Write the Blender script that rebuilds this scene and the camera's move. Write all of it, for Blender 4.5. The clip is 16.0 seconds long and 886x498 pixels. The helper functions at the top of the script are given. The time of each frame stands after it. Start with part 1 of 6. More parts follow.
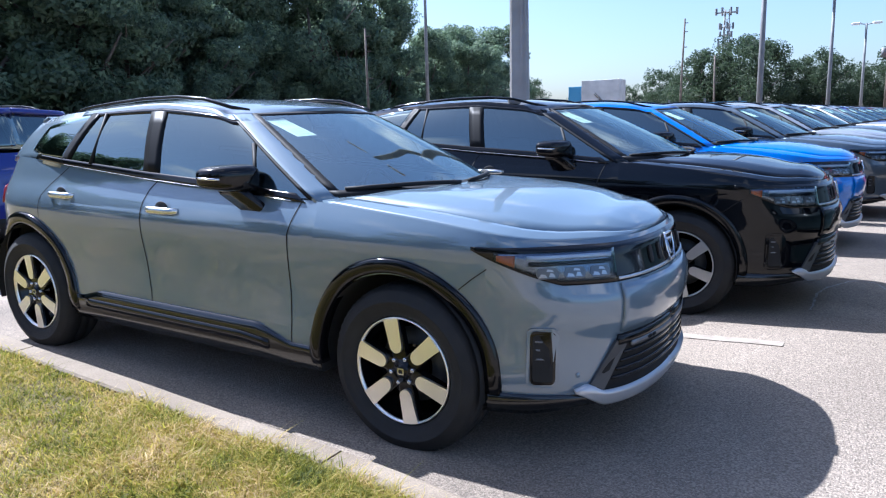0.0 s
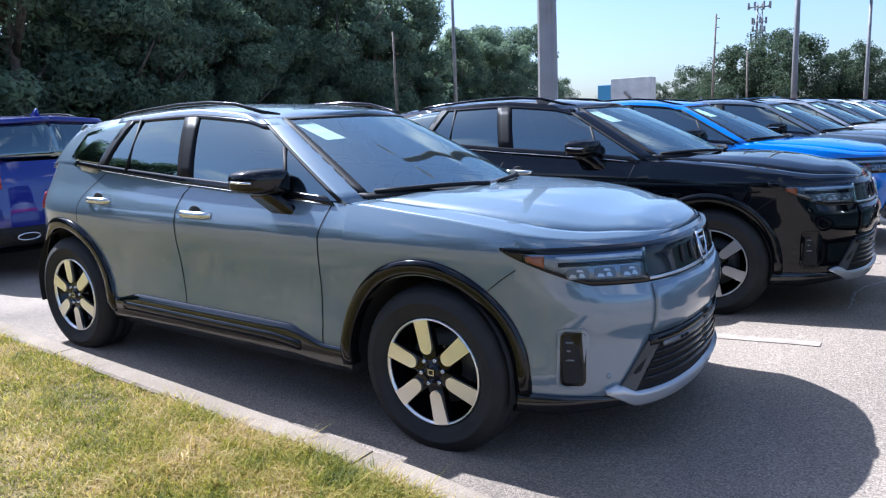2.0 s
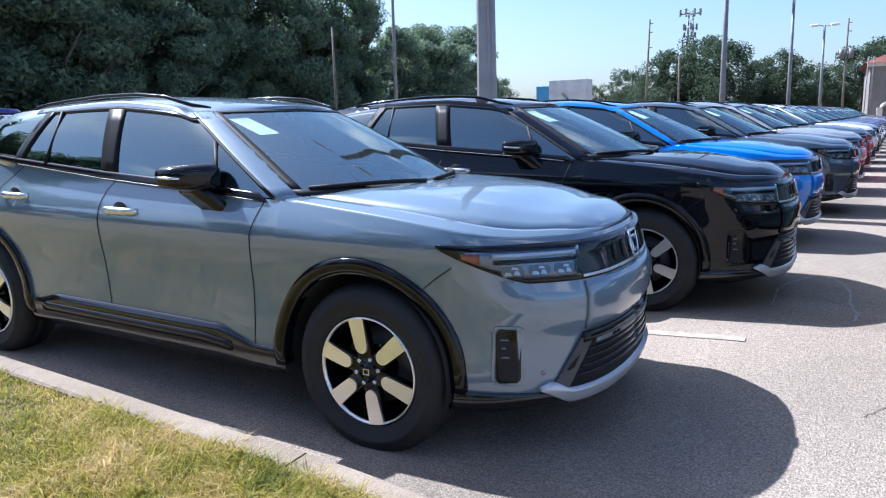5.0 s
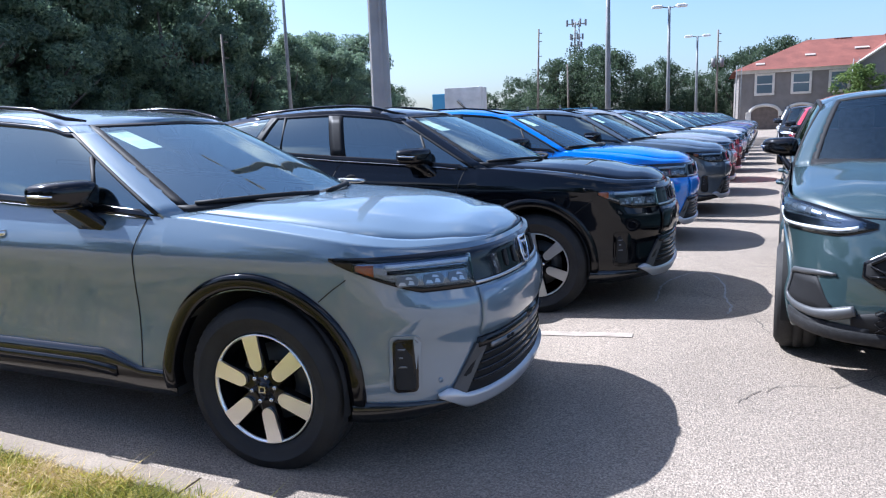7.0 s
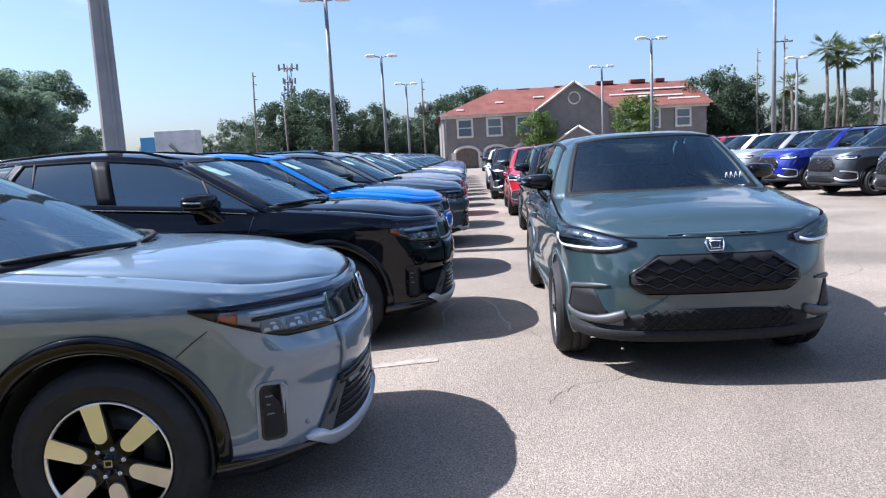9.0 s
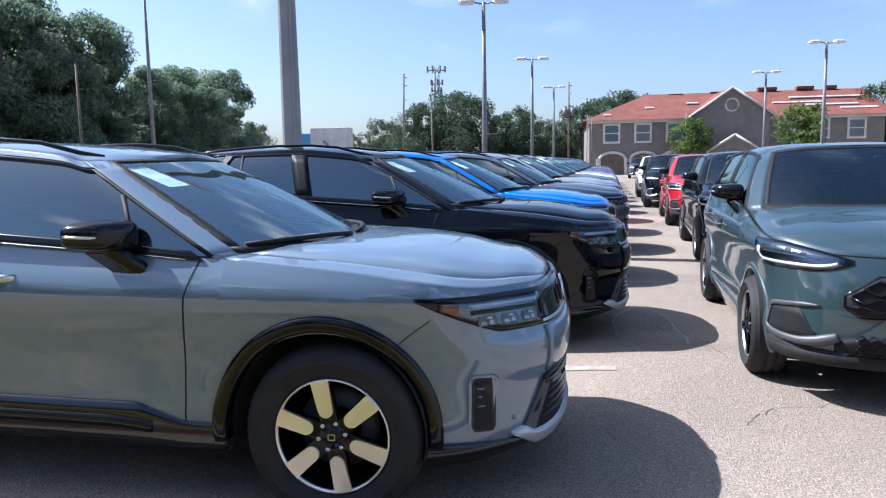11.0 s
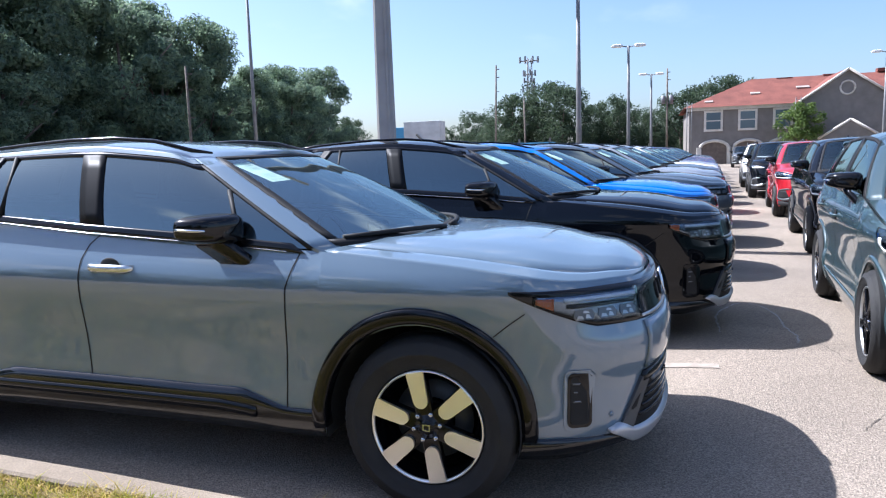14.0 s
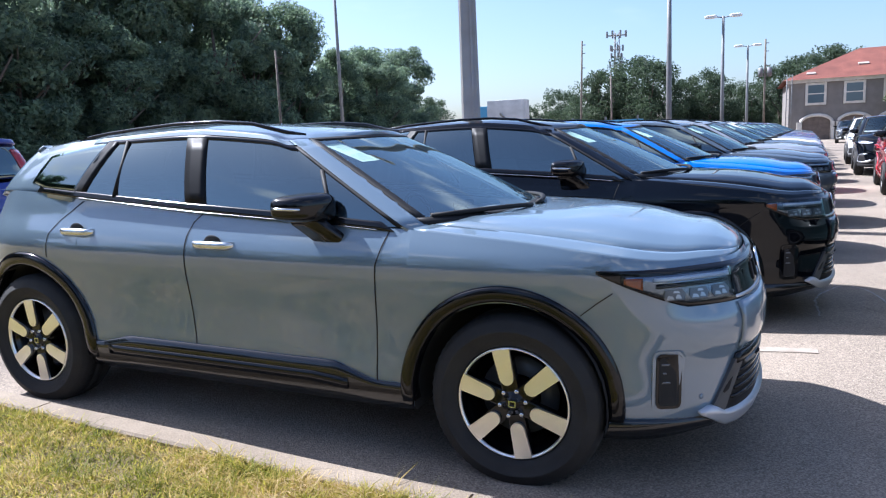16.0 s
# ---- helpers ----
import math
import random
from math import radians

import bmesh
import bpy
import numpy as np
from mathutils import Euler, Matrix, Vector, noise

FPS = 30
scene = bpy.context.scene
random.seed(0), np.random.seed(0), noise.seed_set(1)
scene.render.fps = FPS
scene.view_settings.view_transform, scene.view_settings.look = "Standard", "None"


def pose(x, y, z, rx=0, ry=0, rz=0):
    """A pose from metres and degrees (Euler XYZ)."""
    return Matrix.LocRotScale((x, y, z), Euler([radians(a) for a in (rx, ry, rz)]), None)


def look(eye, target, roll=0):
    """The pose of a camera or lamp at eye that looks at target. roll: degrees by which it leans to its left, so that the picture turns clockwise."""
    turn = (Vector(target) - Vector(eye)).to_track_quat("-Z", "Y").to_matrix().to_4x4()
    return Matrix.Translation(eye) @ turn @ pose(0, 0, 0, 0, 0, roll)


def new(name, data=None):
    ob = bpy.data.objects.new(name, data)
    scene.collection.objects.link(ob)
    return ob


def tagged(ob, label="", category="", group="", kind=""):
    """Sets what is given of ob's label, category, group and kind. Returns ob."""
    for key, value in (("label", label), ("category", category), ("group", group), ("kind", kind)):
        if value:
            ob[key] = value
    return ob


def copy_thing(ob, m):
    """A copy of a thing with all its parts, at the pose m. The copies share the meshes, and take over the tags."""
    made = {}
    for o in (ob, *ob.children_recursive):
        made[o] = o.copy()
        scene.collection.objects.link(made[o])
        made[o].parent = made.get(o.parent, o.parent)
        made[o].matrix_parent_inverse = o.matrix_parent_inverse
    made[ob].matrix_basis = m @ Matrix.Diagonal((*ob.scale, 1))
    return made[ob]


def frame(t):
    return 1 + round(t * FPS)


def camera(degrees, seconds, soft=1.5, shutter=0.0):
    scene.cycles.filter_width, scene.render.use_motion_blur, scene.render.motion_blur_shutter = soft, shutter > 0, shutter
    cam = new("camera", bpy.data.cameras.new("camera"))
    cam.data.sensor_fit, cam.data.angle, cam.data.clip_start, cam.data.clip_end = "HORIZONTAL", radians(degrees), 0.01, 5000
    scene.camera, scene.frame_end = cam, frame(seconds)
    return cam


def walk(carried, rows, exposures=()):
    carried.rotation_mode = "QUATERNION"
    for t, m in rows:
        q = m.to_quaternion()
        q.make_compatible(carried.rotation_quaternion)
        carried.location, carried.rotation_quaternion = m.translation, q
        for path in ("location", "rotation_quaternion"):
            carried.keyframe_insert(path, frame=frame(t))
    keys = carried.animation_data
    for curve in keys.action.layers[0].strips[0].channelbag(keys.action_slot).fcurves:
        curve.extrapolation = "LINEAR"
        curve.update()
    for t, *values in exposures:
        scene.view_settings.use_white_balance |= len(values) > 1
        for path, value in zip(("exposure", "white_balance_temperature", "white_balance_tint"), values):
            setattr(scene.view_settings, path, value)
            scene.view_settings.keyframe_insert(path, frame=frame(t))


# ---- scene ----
cam = camera(64.8, 16.0, 1.2)
PATH = [
    (0, (-0.124, -0.185, 1.518), (-1.155, 1.493, 1.165), -1.6),
    (0.5, (-0.124, -0.19, 1.521), (-1.168, 1.478, 1.165), -1.6),
    (1, (-0.121, -0.196, 1.521), (-1.193, 1.455, 1.167), -1.8),
    (1.5, (-0.116, -0.198, 1.523), (-1.209, 1.441, 1.173), -2.2),
    (2, (-0.119, -0.19, 1.52), (-1.221, 1.443, 1.173), -2.5),
    (2.5, (-0.117, -0.192, 1.523), (-1.211, 1.446, 1.176), -2.6),
    (3, (-0.12, -0.186, 1.516), (-1.194, 1.465, 1.165), -2.5),
    (5.5, (-0.109, -0.157, 1.511), (-1.019, 1.588, 1.156), -1.5),
    (6, (-0.091, -0.163, 1.52), (-0.943, 1.612, 1.168), -1.6),
    (6.5, (-0.084, -0.169, 1.525), (-0.866, 1.638, 1.177), -1.9),
    (7, (-0.072, -0.158, 1.527), (-0.775, 1.682, 1.182), -2.2),
    (7.5, (-0.072, -0.1, 1.53), (-0.556, 1.812, 1.195), -2.8),
    (8, (-0.308, -0.161, 1.544), (-0.495, 1.804, 1.225), -3.4),
    (8.5, (-0.454, -0.306, 1.535), (-0.429, 1.672, 1.242), -3.4),
    (9, (-0.608, -0.417, 1.558), (-0.545, 1.565, 1.294), -3.1),
    (9.5, (-0.859, -0.456, 1.566), (-0.876, 1.529, 1.318), -2.4),
    (10, (-0.984, -0.459, 1.564), (-1.143, 1.519, 1.318), -1.6),
    (12.5, (-0.961, -0.437, 1.561), (-1.351, 1.511, 1.327), -1.4),
    (13, (-0.974, -0.431, 1.561), (-1.403, 1.508, 1.327), -1.7),
    (13.5, (-0.979, -0.43, 1.558), (-1.472, 1.493, 1.315), -1.8),
    (14, (-0.989, -0.445, 1.562), (-1.562, 1.454, 1.304), -1.9),
    (14.5, (-1.004, -0.463, 1.56), (-1.667, 1.404, 1.286), -2.1),
    (15, (-1.009, -0.476, 1.56), (-1.744, 1.361, 1.272), -2.3),
    (15.5, (-1.0, -0.477, 1.557), (-1.78, 1.341, 1.26), -2.5),
    (16, (-0.996, -0.483, 1.561), (-1.79, 1.327, 1.255), -2.6),
]
walk(cam, [(t, look(eye, target, roll)) for t, eye, target, roll in PATH], [(0, 1.35, 5300, 14), (7, 1.30, 5330, 14), (8.1, 1.30, 5450, 14), (8.8, 1.17, 5530, 15), (10, 1.17, 5530, 15), (13, 1.24, 5530, 15), (16, 1.34, 5530, 15)])

# ---- world and sun ----
SUN = Vector((-0.86, 0.12, 1.0)).normalized()      # towards the sun
world = bpy.data.worlds.new("sky")
scene.world = world
world.use_nodes = True
wn = world.node_tree
wn.nodes.clear()
w_out = wn.nodes.new("ShaderNodeOutputWorld")
w_bg = wn.nodes.new("ShaderNodeBackground")
w_sky = wn.nodes.new("ShaderNodeTexSky")
w_sky.sky_type = "NISHITA"
w_sky.sun_disc = False
w_sky.sun_elevation = math.asin(SUN.z)
w_sky.sun_rotation = math.atan2(SUN.x, SUN.y)
w_sky.air_density, w_sky.dust_density, w_sky.ozone_density = 1.0, 1.8, 2.4
w_bg.inputs["Strength"].default_value = 0.082
# thin scattered clouds on a flat layer
w_co = wn.nodes.new("ShaderNodeTexCoord")
w_sep = wn.nodes.new("ShaderNodeSeparateXYZ")
wn.links.new(w_co.outputs["Generated"], w_sep.inputs[0])


def w_math(op, a, b=None, c=None):
    n = wn.nodes.new("ShaderNodeMath")
    n.operation = op
    for k, v in enumerate((a, b, c)):
        if isinstance(v, (int, float)):
            n.inputs[k].default_value = v
        elif v is not None:
            wn.links.new(v, n.inputs[k])
    return n.outputs[0]


w_up = w_math("MAXIMUM", w_sep.outputs[2], 0.0)
w_far = w_math("ADD", w_up, 0.22)
w_flat = wn.nodes.new("ShaderNodeCombineXYZ")
wn.links.new(w_math("DIVIDE", w_sep.outputs[0], w_far), w_flat.inputs[0])
wn.links.new(w_math("DIVIDE", w_sep.outputs[1], w_far), w_flat.inputs[1])
w_noise = wn.nodes.new("ShaderNodeTexNoise")
w_noise.inputs["Scale"].default_value, w_noise.inputs["Detail"].default_value, w_noise.inputs["Distortion"].default_value = 1.9, 7.0, 0.3
wn.links.new(w_flat.outputs[0], w_noise.inputs["Vector"])
w_ramp = wn.nodes.new("ShaderNodeMapRange")
w_ramp.interpolation_type = "SMOOTHSTEP"
w_ramp.inputs[1].default_value, w_ramp.inputs[2].default_value = 0.52, 0.68
wn.links.new(w_noise.outputs["Fac"], w_ramp.inputs[0])
w_thin = wn.nodes.new("ShaderNodeMapRange")
w_thin.interpolation_type = "SMOOTHSTEP"
w_thin.inputs[1].default_value, w_thin.inputs[2].default_value = 0.10, 0.42
wn.links.new(w_up, w_thin.inputs[0])
w_mix = wn.nodes.new("ShaderNodeMix")
w_mix.data_type = "RGBA"
wn.links.new(w_math("MULTIPLY", w_math("MULTIPLY", w_ramp.outputs[0], w_thin.outputs[0]), 0.85), w_mix.inputs[0])
wn.links.new(w_sky.outputs[0], w_mix.inputs[6])
w_mix.inputs[7].default_value = (8.2, 8.0, 7.6, 1)
wn.links.new(w_mix.outputs[2], w_bg.inputs[0])
wn.links.new(w_bg.outputs[0], w_out.inputs[0])
sun_lamp = bpy.data.lights.new("sun", "SUN")
sun_lamp.energy, sun_lamp.angle, sun_lamp.color = 5.0, radians(0.55), (1.0, 0.95, 0.87)
sun_ob = new("sun", sun_lamp)
sun_ob.matrix_world = look(SUN * 60, (0, 0, 0))


# ---- materials ----
def mat(name, color, rough=0.5, metal=0.0, coat=0.0, spec=0.5):
    m = bpy.data.materials.new(name)
    m.use_nodes = True
    b = m.node_tree.nodes["Principled BSDF"]
    b.inputs["Base Color"].default_value = (*color, 1)
    b.inputs["Roughness"].default_value = rough
    b.inputs["Metallic"].default_value = metal
    b.inputs["Coat Weight"].default_value = coat
    b.inputs["Coat Roughness"].default_value = 0.02
    b.inputs["Specular IOR Level"].default_value = spec
    return m


def add(m, kind, **values):
    n = m.node_tree.nodes.new(kind)
    for key, value in values.items():
        n.inputs[key.replace("_", " ")].default_value = value
    return n


def noisy(m, scale, lo, hi, detail=6, at="Object", bump=0.0, bump_scale=None, distort=0.0, speckle=None):
    """Colour between lo and hi over a noise at that scale, with a finer relief and fine grain."""
    t, b = m.node_tree, m.node_tree.nodes["Principled BSDF"]
    co = add(m, "ShaderNodeTexCoord")
    n = add(m, "ShaderNodeTexNoise", Scale=scale, Detail=detail, Distortion=distort)
    ramp = add(m, "ShaderNodeValToRGB")
    ramp.color_ramp.elements[0].position, ramp.color_ramp.elements[1].position = 0.32, 0.68
    ramp.color_ramp.elements[0].color, ramp.color_ramp.elements[1].color = (*lo, 1), (*hi, 1)
    t.links.new(co.outputs[at], n.inputs["Vector"])
    t.links.new(n.outputs["Fac"], ramp.inputs[0])
    last = ramp.outputs[0]
    fine = add(m, "ShaderNodeTexNoise", Scale=bump_scale or scale * 12, Detail=4.0)
    t.links.new(co.outputs[at], fine.inputs["Vector"])
    if speckle:
        r2 = add(m, "ShaderNodeValToRGB")
        r2.color_ramp.elements[0].position, r2.color_ramp.elements[1].position = 0.36, 0.64
        a, c = speckle
        r2.color_ramp.elements[0].color, r2.color_ramp.elements[1].color = (a, a, a, 1), (c, c, c, 1)
        mix = m.node_tree.nodes.new("ShaderNodeMix")
        mix.data_type, mix.blend_type = "RGBA", "MULTIPLY"
        mix.inputs[0].default_value = 1.0
        t.links.new(fine.outputs["Fac"], r2.inputs[0])
        t.links.new(last, mix.inputs[6])
        t.links.new(r2.outputs[0], mix.inputs[7])
        last = mix.outputs[2]
    t.links.new(last, b.inputs["Base Color"])
    if bump:
        bn = add(m, "ShaderNodeBump", Strength=bump, Distance=0.02)
        t.links.new(fine.outputs["Fac"], bn.inputs["Height"])
        t.links.new(bn.outputs[0], b.inputs["Normal"])
    return m


def paint(name, color, metal=0.35, coat_ior=1.65, spec=0.2):
    """Clear-coated car paint with a faint flake and orange peel."""
    m = mat(name, color, 0.38, metal, 1.0, spec)
    m.node_tree.nodes["Principled BSDF"].inputs["Coat IOR"].default_value = coat_ior
    t, b = m.node_tree, m.node_tree.nodes["Principled BSDF"]
    co = add(m, "ShaderNodeTexCoord")
    fl = add(m, "ShaderNodeTexNoise", Scale=900.0, Detail=1.0)
    r = add(m, "ShaderNodeMapRange")
    r.inputs[3].default_value, r.inputs[4].default_value = 0.30, 0.46
    t.links.new(co.outputs["Object"], fl.inputs["Vector"])
    t.links.new(fl.outputs["Fac"], r.inputs[0])
    t.links.new(r.outputs[0], b.inputs["Roughness"])
    wave = add(m, "ShaderNodeTexNoise", Scale=1.6, Detail=1.0)
    bn = add(m, "ShaderNodeBump", Strength=0.03, Distance=0.05)
    t.links.new(co.outputs["Object"], wave.inputs["Vector"])
    t.links.new(wave.outputs["Fac"], bn.inputs["Height"])
    t.links.new(bn.outputs[0], b.inputs["Coat Normal"])
    return m


def glass(name, tint, gloss=1.0, ior=1.5):
    """A thin pane: tinted view through, with the mirror image of the sky by Fresnel."""
    m = bpy.data.materials.new(name)
    m.use_nodes = True
    t = m.node_tree
    t.nodes.clear()
    out = add(m, "ShaderNodeOutputMaterial")
    tr = add(m, "ShaderNodeBsdfTransparent", Color=(*tint, 1))
    gl = add(m, "ShaderNodeBsdfGlossy", Color=(gloss * 0.84, gloss, gloss * 0.99, 1), Roughness=0.0)
    fr = add(m, "ShaderNodeFresnel", IOR=ior)
    mix = add(m, "ShaderNodeMixShader")
    t.links.new(fr.outputs[0], mix.inputs[0])
    t.links.new(tr.outputs[0], mix.inputs[1])
    t.links.new(gl.outputs[0], mix.inputs[2])
    t.links.new(mix.outputs[0], out.inputs["Surface"])
    return m


GREY = paint("paint_slate_grey", (0.126, 0.178, 0.228), 0.12, 1.9)
BLACK = paint("paint_black", (0.0022, 0.003, 0.005), 0.0, 1.42, 0.0)
BLUE = paint("paint_bright_blue", (0.0, 0.16, 0.60), 0.2)
STEEL = paint("paint_steel_grey", (0.09, 0.115, 0.14), 0.4)
WHITE = paint("paint_white", (0.75, 0.75, 0.74), 0.0)
SILVER = paint("paint_silver", (0.45, 0.46, 0.47), 0.6)
RED = paint("paint_red", (0.42, 0.012, 0.022), 0.2)
MAROON = paint("paint_maroon", (0.16, 0.012, 0.018), 0.3)
NAVY = paint("paint_royal_blue", (0.005, 0.014, 0.19), 0.2)
GREEN = paint("paint_grey_green", (0.030, 0.054, 0.060), 0.10, 1.65)
DARK = paint("paint_dark_grey", (0.05, 0.055, 0.06), 0.4)
GLOSS_BLACK = mat("gloss_black_plastic", (0.004, 0.004, 0.005), 0.10, 0.0, 0.0, 0.38)
CLAD = noisy(mat("textured_black_plastic", (0.02, 0.02, 0.02), 0.6, 0.0, 0.0, 0.25), 40, (0.009, 0.009, 0.010), (0.017, 0.017, 0.018), bump=0.15, bump_scale=600)
POST = mat("satin_black_post", (0.006, 0.007, 0.009), 0.5, 0.0, 0.0, 0.15)
SATIN = mat("satin_black_trim", (0.010, 0.010, 0.011), 0.65, 0.0, 0.0, 0.25)
UNDER = noisy(mat("underbody", (0.012, 0.012, 0.012), 0.8), 6, (0.008, 0.008, 0.008), (0.018, 0.017, 0.016))
SILL = noisy(mat("glossy_sill_plastic", (0.01, 0.01, 0.011), 0.14, 0.0, 0.3, 0.5), 5, (0.006, 0.006, 0.007), (0.012, 0.012, 0.013))
LAMP_TRAY = mat("smoked_lamp_tray", (0.24, 0.265, 0.30), 0.22, 0.85)
LAMP_BAR = mat("lamp_light_guide", (0.74, 0.77, 0.80), 0.3, 0.2)
BLADE_GREY = mat("satin_grey_blade", (0.075, 0.077, 0.080), 0.48, 0.3)
LIP_SILVER = mat("bright_silver_lip", (0.52, 0.535, 0.56), 0.30, 0.5)
SATIN_CHROME = mat("satin_chrome", (0.62, 0.65, 0.67), 0.24, 0.9)
CHROME = mat("chrome", (0.72, 0.73, 0.75), 0.12, 1.0)
BRUSHED = mat("brushed_silver", (0.62, 0.63, 0.65), 0.35, 1.0)
MACHINED = noisy(mat("machined_alloy", (0.9, 0.9, 0.88), 0.28, 0.95), 3, (0.86, 0.85, 0.82), (0.95, 0.94, 0.91), bump=0.1, bump_scale=300)
ALLOY = mat("silver_alloy", (0.5, 0.51, 0.52), 0.35, 0.8)
RUBBER = noisy(mat("tyre_rubber", (0.02, 0.02, 0.02), 0.75), 9, (0.008, 0.008, 0.009), (0.017, 0.0165, 0.016), bump=0.25, bump_scale=260)
SIDE_GLASS = glass("tinted_side_glass", (0.05, 0.06, 0.065), 1.0, 2.8)
FRONT_GLASS = glass("windscreen_glass", (0.84, 0.90, 0.88), 1.0, 3.9)
CLEAR_GLASS = glass("clear_windscreen_glass", (0.80, 0.86, 0.85), 1.0, 1.9)
LENS = glass("lamp_lens", (0.75, 0.80, 0.86), 1.0, 1.3)
RED_LENS = mat("red_lamp_lens", (0.35, 0.006, 0.01), 0.08, 0.0, 1.0)
AMBER = mat("amber_reflector", (0.52, 0.11, 0.018), 0.2, 0.0, 1.0)
CABIN = noisy(mat("cabin_cloth", (0.05, 0.05, 0.052), 0.8), 30, (0.04, 0.04, 0.043), (0.075, 0.075, 0.078), bump=0.2, bump_scale=300)
DASH = noisy(mat("dash_top_vinyl", (0.1, 0.1, 0.1), 0.6), 30, (0.14, 0.15, 0.15), (0.22, 0.23, 0.23), bump=0.2, bump_scale=300)
DARK_ALLOY = mat("dark_satin_alloy", (0.20, 0.205, 0.215), 0.38, 0.7)
PAPER = mat("window_sticker_paper", (0.60, 0.72, 0.64), 0.6)
INK = mat("printed_ink", (0.42, 0.50, 0.45), 0.6)
MARKER = mat("white_window_paint", (0.8, 0.8, 0.8), 0.7)


# ---- mesh tools ----
def part(name, bm, material, parent, label="", smooth=True, kind=""):
    """Links a bmesh as one mesh object under a thing or a part."""
    me = bpy.data.meshes.new(name)
    if smooth:
        for f in bm.faces:
            f.smooth = True
    bm.to_mesh(me)
    bm.free()
    for m in material if isinstance(material, (list, tuple)) else (material,):
        me.materials.append(m)
    ob = new(name, me)
    ob.parent = parent
    return tagged(ob, label, "", "", kind)


def thing(name, label, category, group="", kind="", m=None):
    ob = new(name)
    ob.empty_display_size = 0.2
    if m is not None:
        ob.matrix_world = m
    return tagged(ob, label, category, group, kind)


def spline(table):
    """A smooth curve through rows (key, values...), held monotone between them."""
    rows = sorted(table)
    xs = np.array([r[0] for r in rows], float)
    ys = np.array([r[1:] for r in rows], float)
    d = np.diff(ys, axis=0) / np.diff(xs)[:, None]
    m = np.vstack([d[:1], (d[1:] + d[:-1]) / 2, d[-1:]])
    for k in range(len(d)):
        flat = np.sign(d[k]) != np.sign(d[min(k + 1, len(d) - 1)])
        m[k + 1][flat] = 0 if k + 1 < len(m) - 1 else m[k + 1][flat]
    def f(x):
        x = min(max(x, xs[0]), xs[-1])
        k = min(max(int(np.searchsorted(xs, x)) - 1, 0), len(xs) - 2)
        h = xs[k + 1] - xs[k]
        t = (x - xs[k]) / h
        v = (2*t**3 - 3*t**2 + 1)*ys[k] + (t**3 - 2*t**2 + t)*h*m[k] + (-2*t**3 + 3*t**2)*ys[k+1] + (t**3 - t**2)*h*m[k+1]
        return v if len(v) > 1 else float(v[0])
    return f


def box(bm, x0, x1, y0, y1, z0, z1, bevel=0.0, m=None):
    g = bmesh.ops.create_cube(bm, size=1.0, matrix=(m or Matrix()) @ Matrix.Translation(((x0+x1)/2, (y0+y1)/2, (z0+z1)/2)) @ Matrix.Diagonal((x1-x0, y1-y0, z1-z0, 1)))
    if bevel:
        es = list({e for v in g["verts"] for e in v.link_edges})
        bmesh.ops.bevel(bm, geom=es, offset=bevel, segments=2, affect="EDGES", profile=0.6)
    return bm


def tube(bm, points, radius, sides=8, flat=1.0, taper=None):
    """A round bar along points; taper: radius factors."""
    pts = [Vector(p) for p in points]
    rings = []
    for i, p in enumerate(pts):
        d = (pts[min(i + 1, len(pts) - 1)] - pts[max(i - 1, 0)]).normalized()
        up = Vector((0, 0, 1)) if abs(d.z) < 0.95 else Vector((1, 0, 0))
        a = d.cross(up).normalized()
        b = a.cross(d)
        r = radius * (taper[i] if taper else 1)
        rings.append([bm.verts.new(p + a * math.cos(2*math.pi*k/sides) * r + b * math.sin(2*math.pi*k/sides) * r * flat) for k in range(sides)])
    for r0, r1 in zip(rings, rings[1:]):
        for k in range(sides):
            bm.faces.new((r0[k], r0[(k+1) % sides], r1[(k+1) % sides], r1[k]))
    bm.faces.new(rings[0][::-1])
    bm.faces.new(rings[-1])
    return bm


def lathe(bm, profile, n=48, centre=(0, 0, 0)):
    """Turns rows (radius, y) about the y axis."""
    c = Vector(centre)
    rings = [[bm.verts.new(c + Vector((r*math.cos(2*math.pi*k/n), y, r*math.sin(2*math.pi*k/n)))) for k in range(n)] for r, y in profile]
    for a, b in zip(rings, rings[1:]):
        for k in range(n):
            bm.faces.new((a[k], a[(k+1) % n], b[(k+1) % n], b[k]))
    return bm


